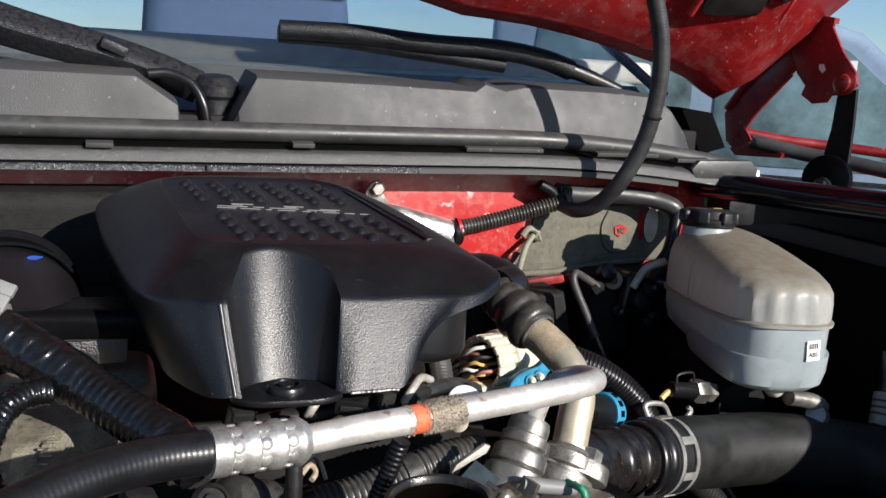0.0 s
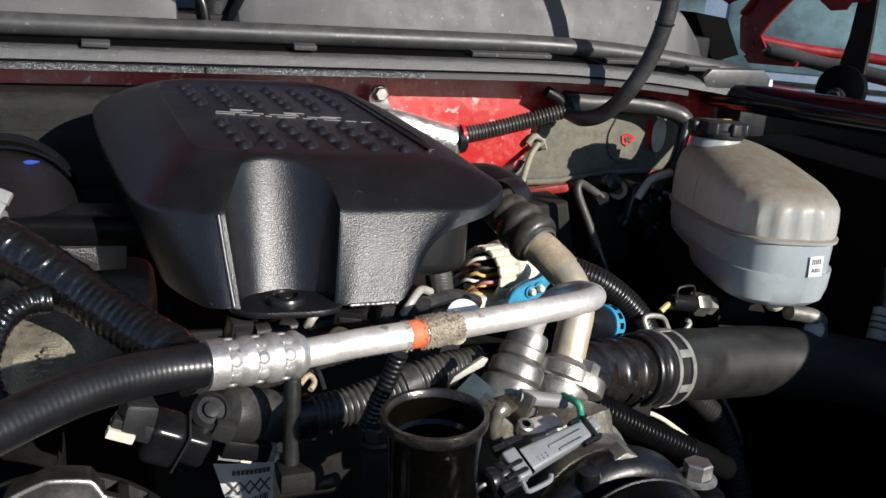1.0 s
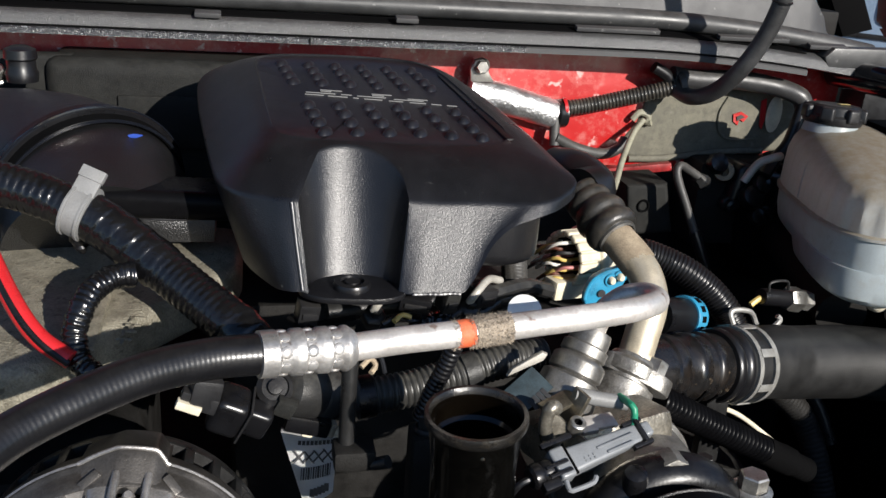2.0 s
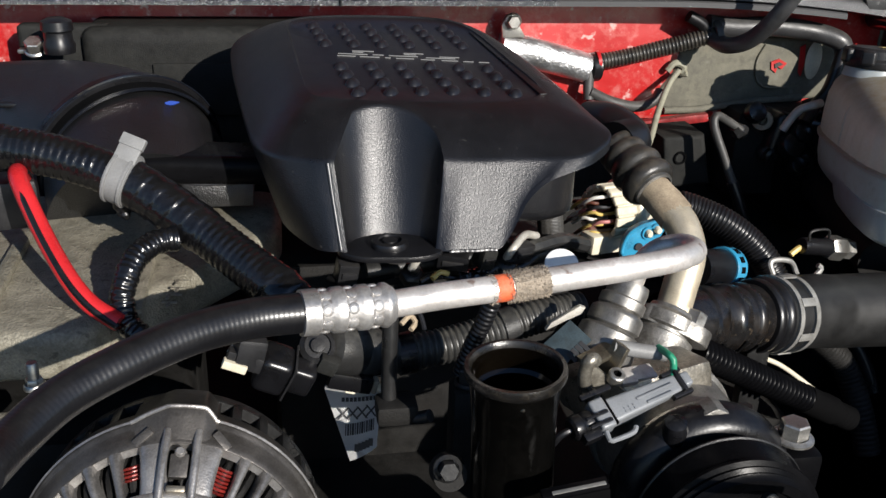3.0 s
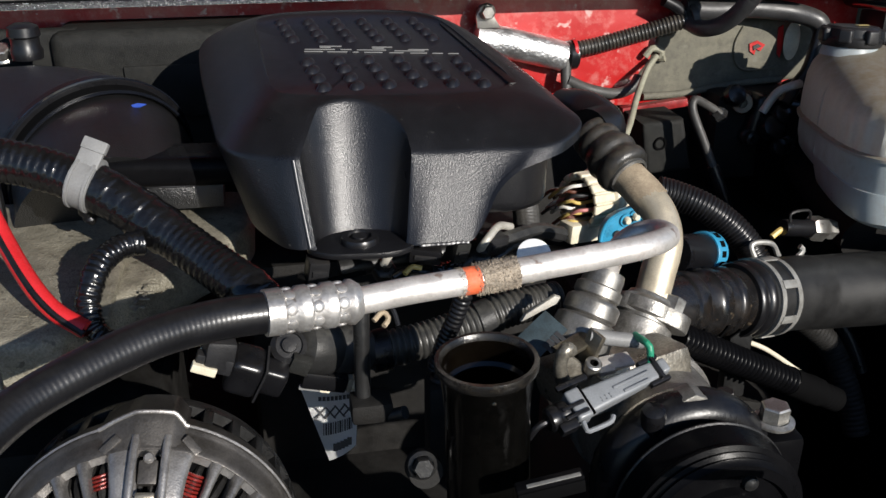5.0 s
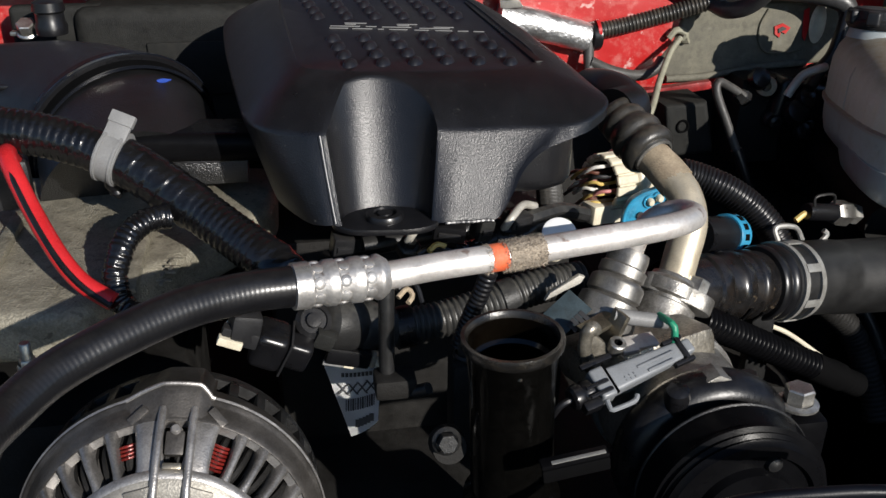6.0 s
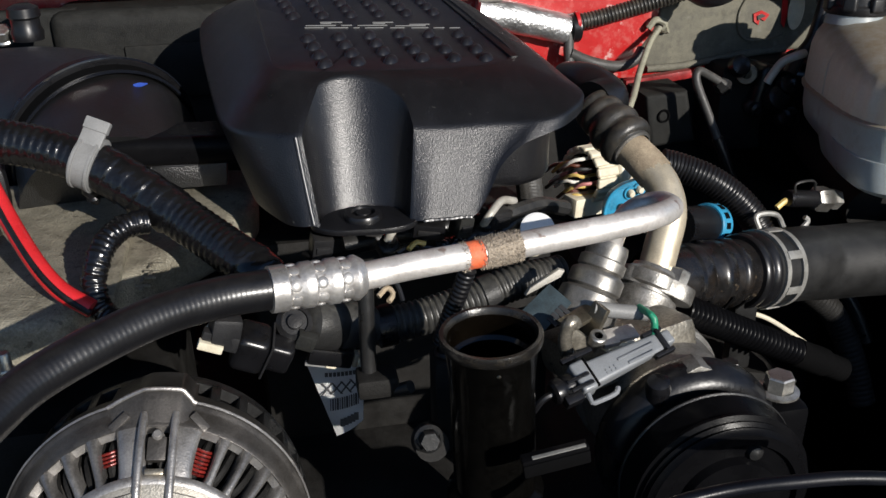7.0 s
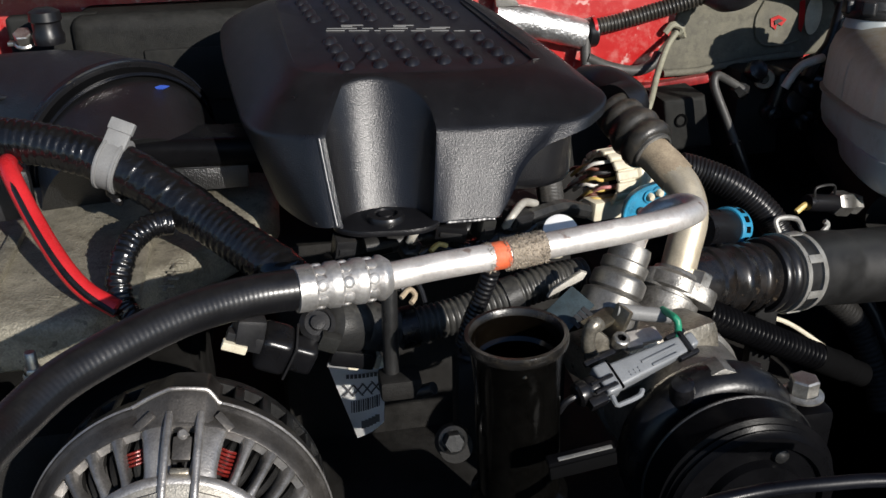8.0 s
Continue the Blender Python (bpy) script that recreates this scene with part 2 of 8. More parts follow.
M["blade"] = mat("black wiper blade rubber", (0.006, 0.0065, 0.009), 0.5, var=0.4, fine=80, bump=0.8, detail=0.001, spec=0.3)
M["conngrey"] = mat("grey connector nylon", (0.185, 0.195, 0.205), 0.34, var=0.15, bump=0.15, dust=0.08)
M["port"] = mat("machined port alloy", (0.27, 0.26, 0.24), 0.44, metal=0.8, var=0.2, bump=0.2, dirt=0.5, dirt_col=(0.10, 0.085, 0.065))
M["teal"] = mat("faded teal sticker", (0.030, 0.044, 0.052), 0.5, var=0.3, bump=0.1, dirt=0.6, dirt_col=(0.02, 0.022, 0.022), spec=0.2)
M["liner"] = mat("black felt bonnet liner", (0.015, 0.015, 0.015), 0.9, var=0.2, bump=0.4)
M["seat"] = mat("dark blue-grey cloth", (0.07, 0.11, 0.20), 0.8, var=0.15, bump=0.3)
# Colour raised to replace light that does not reach the cab.
M["dash_pad"] = mat("tan dashboard pad", (0.52, 0.48, 0.42), 0.6, var=0.2, bump=0.3, dust=0.2, dust_col=(0.5, 0.46, 0.40))
M["gloss"] = mat("glossy black panel", (0.006, 0.007, 0.010), 0.12, var=0.2, bump=0.0, rvar=0.04, spec=0.5)
# Lightened like the pad, making up for missing light in the cab.
M["dash"] = mat("dashboard lightened for missing light", (0.40, 0.50, 0.46), 0.6, var=0.2, bump=0.3, dust=0.2, dust_col=(0.45, 0.48, 0.44))
M["alt_fin"] = mat("worn alternator edges", (0.36, 0.345, 0.33), 0.42, metal=0.75, var=0.25, fine=150, bump=0.35, dirt=0.5, dirt_col=(0.10, 0.09, 0.08))
M["alt_hub"] = mat("oxidised alternator hub", (0.26, 0.245, 0.215), 0.5, metal=0.5, var=0.3, fine=130, bump=0.5, dirt=0.5, dirt_col=(0.12, 0.11, 0.09))
M["deck"] = mat("oily tan casting", (0.25, 0.23, 0.19), 0.32, metal=0.65, var=0.4, fine=90, bump=0.5, dirt=0.6, dirt_col=(0.08, 0.066, 0.05))
M["alt_web"] = mat("grimy alternator webs", (0.27, 0.258, 0.245), 0.36, metal=0.75, var=0.3, fine=150, bump=0.3, dirt=0.5, dirt_col=(0.06, 0.054, 0.048))
M["clamp"] = mat("dull spring clamp steel", (0.30, 0.295, 0.275), 0.46, metal=0.4, var=0.2, bump=0.2, dirt=0.4, dirt_col=(0.08, 0.07, 0.05))
M["intake"] = mat("grained black intake plastic", (0.0065, 0.0067, 0.0072), 0.33, var=0.25, fine=150, bump=0.9, rvar=0.05, dust=0.01, spec=0.95, detail=0.0007)
# The bright specks stand in for the lip's sparkle in the sun.
M["lip"] = mat("coarse-grained black lip with painted glints", (0.022, 0.022, 0.024), 0.26, var=0.5, fine=130, bump=1.0, detail=0.0016, spec=1.0, rvar=0.05, speck=1.4, speck_size=520.0, speck_col=(0.42, 0.42, 0.42))
M["qc"] = mat("dusty glossy black fitting", (0.020, 0.019, 0.017), 0.36, var=0.3, bump=0.3, dust=0.35, dust_col=(0.15, 0.125, 0.095), dirt=0.4, dirt_col=(0.085, 0.07, 0.052))
M["outlet"] = mat("oily brown-black moulded outlet", (0.009, 0.0085, 0.0085), 0.28, var=0.4, fine=50, bump=0.08, spec=0.6, dirt=0.35, dirt_col=(0.035, 0.024, 0.016), speck=0.3, speck_size=90.0, speck_col=(0.10, 0.075, 0.05))
M["washer"] = mat("sun-greyed rubber hose", (0.028, 0.028, 0.029), 0.45, var=0.3, fine=120, bump=0.3, dust=0.2, dirt=0.3, dirt_col=(0.06, 0.06, 0.058))
M["pale_metal"] = mat("pale dull metal", (0.45, 0.43, 0.38), 0.5, metal=0.3, var=0.2, bump=0.2, dirt=0.4, dirt_col=(0.2, 0.16, 0.11))
M["cord"] = mat("dusty plastic cord", (0.24, 0.23, 0.17), 0.6, var=0.25, bump=0.3, dirt=0.4, dirt_col=(0.1, 0.09, 0.06))
M["pulley"] = mat("black pulley enamel", (0.0035, 0.0035, 0.004), 0.30, var=0.2, bump=0.1, spec=0.06)
M["black_cast"] = mat("oily black casting", (0.006, 0.006, 0.007), 0.30, var=0.4, fine=60, bump=0.25, spec=0.4, dirt=0.3, dirt_col=(0.014, 0.013, 0.012), detail=0.0006)
# Near-black that stands in for shade in grooves, holes and dark recesses.
M["shade_black"] = mat("near-black, painted shade and black parts", (0.003, 0.003, 0.0032), 0.9, var=0.2, bump=0.0, spec=0.04)
M["rad_hose"] = mat("dusty radiator hose rubber", (0.011, 0.011, 0.011), 0.45, var=0.35, big=3, fine=160, bump=0.35, dust=0.2, dust_col=(0.05, 0.05, 0.047), dirt=0.5, dirt_col=(0.026, 0.026, 0.025))
M["bolt_yellow"] = mat("brass insert", (0.6, 0.5, 0.2), 0.4, metal=0.6, var=0.2, bump=0.1)


def cloudy(m):
    """Lets light through the thin wall of a milky tank."""
    n, l = m.node_tree.nodes, m.node_tree.links
    b = n["Principled BSDF"]
    thin, mix = n.new("ShaderNodeBsdfTranslucent"), n.new("ShaderNodeMixShader")
    mix.inputs[0].default_value = 0.42
    l.new(b.inputs["Base Color"].links[0].from_socket, thin.inputs["Color"])
    l.new(b.outputs[0], mix.inputs[1])
    l.new(thin.outputs[0], mix.inputs[2])
    l.new(mix.outputs[0], n["Material Output"].inputs["Surface"])
    return m


def translucent_tank():
    m = mat("aged translucent tank plastic", (0.50, 0.505, 0.485), 0.42, var=0.06, big=3, fine=60, bump=0.06, dust=1.1, dust_low=0.0,
            dust_col=(0.34, 0.28, 0.19), dirt=0.25, dirt_col=(0.52, 0.43, 0.31), rvar=0.08)
    return cloudy(m)


M["tank"] = translucent_tank()
M["tank_lower"] = cloudy(mat("blue-grey tank plastic with fluid", (0.50, 0.56, 0.58), 0.38, var=0.08, big=3, bump=0.06, dirt=0.3, dirt_col=(0.36, 0.31, 0.24)))

_g = bpy.data.materials.new("windscreen glass")
_g.use_nodes = True
_n, _l = _g.node_tree.nodes, _g.node_tree.links
_n.clear()
_clear, _gloss, _mix, _end = (_n.new(k) for k in ("ShaderNodeBsdfTransparent", "ShaderNodeBsdfGlossy", "ShaderNodeMixShader", "ShaderNodeOutputMaterial"))
_clear.inputs["Color"].default_value = (0.90, 0.94, 0.97, 1)
_gloss.inputs["Roughness"].default_value = 0.03
_mix.inputs[0].default_value = 0.12
_l.new(_clear.outputs[0], _mix.inputs[1])
_l.new(_gloss.outputs[0], _mix.inputs[2])
_dust, _film, _spots, _amount = (_n.new(k) for k in ("ShaderNodeBsdfDiffuse", "ShaderNodeMixShader", "ShaderNodeTexNoise", "ShaderNodeMapRange"))
_dust.inputs["Color"].default_value = (0.42, 0.43, 0.39, 1)
_spots.inputs["Scale"].default_value, _spots.inputs["Detail"].default_value = 14.0, 6.0
_amount.inputs["To Min"].default_value, _amount.inputs["To Max"].default_value = 0.04, 0.14
_l.new(_spots.outputs["Fac"], _amount.inputs["Value"])
_l.new(_amount.outputs[0], _film.inputs[0])
_l.new(_mix.outputs[0], _film.inputs[1])
_l.new(_dust.outputs[0], _film.inputs[2])
_l.new(_film.outputs[0], _end.inputs[0])
M["glass"] = _g


# ---- building blocks ----
def thing(name, at, label, category, group="", kind=""):
    ob = new(name)
    ob.empty_display_size = 0.02
    ob.location = at
    return tagged(ob, label, category, group, kind)


def part(name, bm, material, parent=None, label="", smooth=True, angle=38):
    """One mesh object of a bmesh given in world places, under a thing or a part."""
    bmesh.ops.recalc_face_normals(bm, faces=bm.faces[:])
    me = bpy.data.meshes.new(name)
    bm.to_mesh(me)
    bm.free()
    me.materials.append(material)
    if smooth:
        me.polygons.foreach_set("use_smooth", [True] * len(me.polygons))
        me.set_sharp_from_angle(angle=radians(angle))
    ob = new(name, me)
    if parent is not None:
        ob.parent = parent
        if parent.data is None:
            ob.matrix_parent_inverse = Matrix.Translation(parent.location).inverted()
    if label:
        ob["label"] = label
    return ob


def solo(name, bm, material, label, category, group="", kind="", angle=38):
    return tagged(part(name, bm, material, angle=angle), label, category, group, kind)


def spline(pts, step):
    """A smooth line through the points, cut into even steps."""
    p = [Vector(q) for q in pts]
    p = [p[0] * 2 - p[1], *p, p[-1] * 2 - p[-2]]
    fine = []
    for i in range(1, len(p) - 2):
        a, b, c, d = p[i - 1:i + 3]
        for k in range(40):
            t = k / 40
            fine.append(0.5 * (2 * b + (c - a) * t + (2 * a - 5 * b + 4 * c - d) * t * t + (3 * b - a - 3 * c + d) * t ** 3))
    fine.append(p[-2].copy())
    out, left = [fine[0]], step
    for a, b in zip(fine, fine[1:]):
        d = (b - a).length
        while d >= left:
            a = a.lerp(b, left / d)
            d = (b - a).length
            out.append(a.copy())
            left = step
        left -= d
    if (out[-1] - fine[-1]).length > step * 0.4:
        out.append(fine[-1])
    return out


def tube(pts, r, seg=16, step=0.004, rib=0.0, pitch=0.004, wall=0.0, wob=0.0, ends=True, bm=None, twist=0.0):
    """A hose along a smooth line. rib: depth of rings a pitch apart; r may be a function of the way along (0 to 1)."""
    bm = bm or bmesh.new()
    if rib:
        step = pitch / 5
    line = spline(pts, step)
    n = len(line)
    side = Vector((0.13, 0.21, 1)).normalized()
    rings = []
    for i, c in enumerate(line):
        d = (line[min(i + 1, n - 1)] - line[max(i - 1, 0)]).normalized()
        side = (side - d * side.dot(d))
        if side.length < 1e-6:
            side = d.orthogonal()
        side.normalize()
        other = d.cross(side)
        s = i / max(1, n - 1)
        rad = r(s) if callable(r) else r
        if rib:
            rad -= rib * (0.22, 0, 0.22, 1, 1)[i % 5]
        ring = []
        for k in range(seg):
            a = 2 * math.pi * k / seg + twist * s
            rr = rad
            if wob:
                rr += wob * (noise.noise(c * 90 + Vector((k * 0.9, 0, 0))))
            ring.append(bm.verts.new(c + (side * math.cos(a) + other * math.sin(a)) * rr))
        rings.append(ring)
    for a, b in zip(rings, rings[1:]):
        for k in range(seg):
            bm.faces.new((a[k], a[(k + 1) % seg], b[(k + 1) % seg], b[k]))
    if ends:
        for ring in (rings[0], rings[-1]):
            bm.faces.new(ring)
    return bm


def loft(pts, radius, seg=28, step=0.001, bm=None):
    """A hose along a smooth line whose radius follows radius(metres along, share along, angle)."""
    bm = bm or bmesh.new()
    line = spline(pts, step)
    n = len(line)
    side = Vector((0.13, 0.21, 1)).normalized()
    rings = []
    for i, c in enumerate(line):
        d = (line[min(i + 1, n - 1)] - line[max(i - 1, 0)]).normalized()
        side = (side - d * side.dot(d)).normalized()
        other = d.cross(side)
        rings.append([bm.verts.new(c + (side * math.cos(a) + other * math.sin(a)) * radius(i * step, i / max(1, n - 1), a)) for a in [2 * math.pi * k / seg for k in range(seg)]])
    for a, b in zip(rings, rings[1:]):
        for k in range(seg):
            bm.faces.new((a[k], a[(k + 1) % seg], b[(k + 1) % seg], b[k]))
    for ring in (rings[0], rings[-1]):
        bm.faces.new(ring)
    return bm


def along(p0, p1, roll=0.0):
    """A frame at p0 whose z points to p1."""
    d = (Vector(p1) - Vector(p0))
    return Matrix.Translation(p0) @ d.to_track_quat("Z", "Y").to_matrix().to_4x4() @ Matrix.Rotation(radians(roll), 4, "Z")


def lathe(profile, m=None, seg=32, bm=None, wob=None):
    """Turns (radius, height) pairs round z, laid out by m."""
    bm = bm or bmesh.new()
    m = m or Matrix()
    rings = []
    for r, h in profile:
        if r <= 1e-6:
            rings.append([bm.verts.new(m @ Vector((0, 0, h)))])
            continue
        rings.append([bm.verts.new(m @ Vector((r * math.cos(2 * math.pi * k / seg), r * math.sin(2 * math.pi * k / seg), h))) for k in range(seg)])
    for a, b in zip(rings, rings[1:]):
        for k in range(seg):
            q = [a[k % len(a)], a[(k + 1) % len(a)], b[(k + 1) % len(b)], b[k % len(b)]]
            q = list(dict.fromkeys(q))
            if len(q) > 2:
                bm.faces.new(q)
    return bm


def box(sx, sy, sz, m=None, bevel=0.002, bm=None, segs=2, taper=1.0):
    """A bevelled block, its base centre at m's place; taper narrows the top."""
    one = bmesh.new()
    bmesh.ops.create_cube(one, size=1.0)
    for v in one.verts:
        k = taper if v.co.z > 0 else 1.0
        v.co = Vector((v.co.x * sx * k, v.co.y * sy * k, (v.co.z + 0.5) * sz))
    if bevel:
        bmesh.ops.bevel(one, geom=one.edges[:], offset=bevel, segments=segs, affect="EDGES", profile=0.6)
    if m is not None:
        one.transform(m)
    return join(bm, one)


def join(bm, one):
    """Adds one to bm; with no bm gives one back."""
    if bm is None:
        return one
    me = bpy.data.meshes.new("joined")
    one.to_mesh(me)
    one.free()
    bm.from_mesh(me)
    bpy.data.meshes.remove(me)
    return bm


def slab(outline, depth, m=None, bevel=0.0015, bm=None, segs=2):
    """A plate of that outline (x, y), its thickness along z, with rounded rims."""
    one = bmesh.new()
    low = [one.verts.new((x, y, 0)) for x, y in outline]
    f = one.faces.new(low)
    got = bmesh.ops.extrude_face_region(one, geom=[f])
    for v in got["geom"]:
        if isinstance(v, bmesh.types.BMVert):
            v.co.z += depth
    bmesh.ops.recalc_face_normals(one, faces=one.faces[:])
    if bevel:
        rim = [e for e in one.edges if abs(e.verts[0].co.z - e.verts[1].co.z) < 1e-7]
        bmesh.ops.bevel(one, geom=rim, offset=bevel, segments=segs, affect="EDGES", profile=0.6)
    if m is not None:
        one.transform(m)
    return join(bm, one)


def round_poly(pts, r, n=6):
    """The polygon with its corners rounded by r (one number, or one for each corner)."""
    out = []
    k = len(pts)
    for i in range(k):
        rr = r[i] if isinstance(r, (list, tuple)) else r
        a, b, c = Vector(pts[i - 1]), Vector(pts[i]), Vector(pts[(i + 1) % k])
        d0, d1 = (a - b), (c - b)
        rr0 = min(rr, d0.length * 0.48, d1.length * 0.48)
        p0, p1 = b + d0.normalized() * rr0, b + d1.normalized() * rr0
        for j in range(n + 1):
            t = j / n
            q = p0 * (1 - t) ** 2 + b * 2 * t * (1 - t) + p1 * t * t
            out.append((q.x, q.y))
    return out


def hexbolt(m, size=0.0065, tall=0.008, flange=0.0095, bm=None):
    """A flanged hex head, its seat at m."""
    bm = lathe([(0, 0), (flange, 0), (flange, 0.0015), (size * 1.05, 0.003)], m, 24, bm)
    one = bmesh.new()
    rows = []
    for h, k in ((0.002, 1.0), (tall - 0.001, 1.0), (tall, 0.88)):
        rows.append([one.verts.new((size * k * math.cos(a * math.pi / 3), size * k * math.sin(a * math.pi / 3), h)) for a in range(6)])
    for a, b in zip(rows, rows[1:]):
        for k in range(6):
            one.faces.new((a[k], a[(k + 1) % 6], b[(k + 1) % 6], b[k]))
    one.faces.new(rows[-1])
    one.transform(m)
    return join(bm, one)


def quadmesh(grid, bm=None):
    """A sheet over rows of points."""
    bm = bm or bmesh.new()
    vs = [[bm.verts.new(p) for p in row] for row in grid]
    for a, b in zip(vs, vs[1:]):
        for k in range(len(a) - 1):
            bm.faces.new((a[k], a[k + 1], b[k + 1], b[k]))
    return bm


def ribbon(line, profile, bm=None):
    """Sweeps a closed (y, z) outline along x-wise points."""
    bm = bm or bmesh.new()
    rings = [[bm.verts.new(Vector(c) + Vector((0, y, z))) for y, z in profile] for c in line]
    k = len(profile)
    for a, b in zip(rings, rings[1:]):
        for i in range(k):
            bm.faces.new((a[i], a[(i + 1) % k], b[(i + 1) % k], b[i]))
    bm.faces.new(rings[0])
    bm.faces.new(rings[-1])
    return bm


def face_plate(pts, depth, bevel=0.0015, segs=2):
    """A plate whose front outline stands across the bay, its thickness to the rear."""
    y = sum(p[1] for p in pts) / len(pts)
    return slab([(p[0], p[2]) for p in pts], depth, Matrix(((1, 0, 0, 0), (0, 0, 1, y), (0, 1, 0, 0), (0, 0, 0, 1))), bevel, None, segs)


def at(p, rx=0, ry=0, rz=0):
    return pose(*p, rx, ry, rz)


# ================= setting: ground, bulkhead, cowl =================
solo("ground", quadmesh([[(-60, -60, 0), (60, -60, 0)], [(-60, 60, 0), (60, 60, 0)]]), M["asphalt"], "grey asphalt of a parking place", "ground", kind="structure")

# the cowl line droops toward the fender
def crown(x):
    return -0.030 * max(0.0, (x - 0.45) / 0.35) ** 2


xs = [-0.75 + i * 0.035 for i in range(46)]
# Plain black sheet, put in so no red shows below the cover.
solo("wall_bulkhead_lower", box(1.75, 0.03, 1.19, at((0.12, 1.05, 0.0)), 0.004), M["block"], "plain black lower part of the bulkhead", "bulkhead", kind="structure")
solo("wall_bulkhead", box(1.535, 0.036, 0.16, at((0.0125, 1.030, 1.19)), 0.004), M["red_dusty"], "dusty red painted steel bulkhead behind the engine", "bulkhead", kind="structure")

cowl = thing("cowl_panel", (0.12, 1.0, 1.36), "weathered grey plastic cowl panel below the windscreen", "cowl", kind="structure")
ledge_line = [(x, 1.013, 1.342 + crown(x)) for x in xs if x < 0.80]
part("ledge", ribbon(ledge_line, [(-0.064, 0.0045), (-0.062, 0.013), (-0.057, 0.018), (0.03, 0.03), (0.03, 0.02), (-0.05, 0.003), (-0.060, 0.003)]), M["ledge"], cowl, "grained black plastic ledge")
LIP = [(-0.066, -0.005), (-0.066, 0.0005), (-0.064, 0.0020), (-0.05, 0.0010), (-0.05, -0.005)]
part("lip", ribbon([p for p in ledge_line if p[0] < 0.36], LIP), M["lip"], cowl, "grained black lip with painted-in glints and a joint")
part("lip", ribbon([p for p in ledge_line if 0.32 < p[0] < 0.70], LIP), M["cowl"], cowl, "dusty smooth end of the lip")
# Black strips drawn on the ledge put the grooves' shade into colour.
part("groove", ribbon([p for p in ledge_line if p[0] < 0.72], [(-0.056, 0.0188), (-0.056, 0.0200), (-0.034, 0.0229), (-0.034, 0.0217)]), M["shade_black"], cowl, "black strip painted in as the shaded groove under the seal")
part("groove", ribbon([p for p in ledge_line if p[0] < 0.72], [(-0.0640, 0.0015), (-0.0645, 0.0035), (-0.0605, 0.0050), (-0.0600, 0.0030)]), M["shade_black"], cowl, "black strip painted in as the shaded groove above the lip")
part("seal", ribbon([(x, 0.983, 1.3764 + crown(x)) for x in xs if x < 0.80],
                    [(0.012 * math.cos(a * math.pi / 8), 0.011 * math.sin(a * math.pi / 8)) for a in range(16)]), M["seal"], cowl, "black rubber bonnet seal")


def cowl_face(outline, name):
    g = []
    for x, zt, zb in outline:
        g.append([(x, 0.985, zb + crown(x)), (x, 1.002, zb + 0.004 + crown(x)), (x, 1.012, zt - 0.004 + crown(x)), (x, 1.018, zt + crown(x)), (x, 1.10, zt + 0.006 + crown(x)), (x, 1.10, zb + crown(x))])
    bm = bmesh.new()
    vs = [[bm.verts.new(p) for p in row] for row in g]
    for a, b in zip(vs, vs[1:]):
        for k in range(6):
            bm.faces.new((a[k], a[(k + 1) % 6], b[(k + 1) % 6], b[k]))
    bm.faces.new(vs[0])
    bm.faces.new(vs[-1])
    part(name, bm, M["cowl"], cowl)


cowl_face([(-0.75, 1.436, 1.38), (-0.3, 1.436, 1.38), (-0.09, 1.435, 1.38), (0.032, 1.434, 1.38), (0.075, 1.405, 1.38), (0.079, 1.385, 1.38)], "vent_panel")
cowl_face([(0.132, 1.385, 1.38), (0.140, 1.40, 1.38), (0.160, 1.438, 1.38), (0.3, 1.437, 1.38), (0.425, 1.434, 1.38), (0.437, 1.443, 1.38), (0.465, 1.436, 1.38), (0.49, 1.442, 1.38),
           (0.6, 1.446, 1.38), (0.68, 1.450, 1.38), (0.71, 1.436, 1.38), (0.735, 1.41, 1.38), (0.742, 1.395, 1.38)], "vent_panel")

# Added dark box, blocks the light that showed below the vent panels.
part("tray", box(1.52, 0.05, 0.040, at((0.02, 1.070, 1.350)), 0.004), M["block"], cowl, "dark box added to close the bright gap under the vent panels")

# windscreen and what lies behind it
screen = thing("windscreen", (0.12, 1.12, 1.40), "laminated windscreen with a dark lower band", "windscreen", kind="structure")
part("pane", box(1.52, 0.9, 0.005, at((0.03, 1.50, 1.62), 31), 0.001), M["glass"], screen).visible_shadow = False
part("frit", box(1.50, 0.11, 0.003, at((0.03, 1.165, 1.417), 31), 0.0005), M["seal"], screen, "dark ceramic band")
dash = thing("dashboard", (0.12, 1.62, 1.22), "grey-green moulded dashboard behind the windscreen, lightened for missing light", "dashboard")
part("body", box(1.6, 0.46, 0.235, at((0.12, 1.63, 1.22)), 0.03, segs=3), M["dash"], dash)
part("top_pad", box(1.30, 0.44, 0.040, at((0.30, 1.64, 1.452)), 0.014, segs=3), M["dash_pad"], dash, "tan padded top")
solo("cab_floor", box(1.6, 1.7, 0.5, at((0.12, 1.95, 0.0)), 0.01), M["block"], "dark floor of the cab", "cab floor", kind="structure")
seat = thing("car_seat", (0.45, 2.35, 0.9), "dark blue-grey cloth front seat inside the cab", "seat")
part("backrest", box(0.66, 0.16, 0.90, at((0.38, 2.40, 0.82), -8), 0.07, segs=4, taper=0.8), M["seat"], seat)
part("cushion", box(0.52, 0.50, 0.16, at((0.42, 2.16, 0.72)), 0.05), M["seat"], seat)
part("base", box(0.44, 0.44, 0.24, at((0.42, 2.18, 0.5)), 0.01), M["seat"], seat)
part("headrest", box(0.30, 0.10, 0.20, at((0.38, 2.55, 1.74), -8), 0.05), M["seat"], seat)
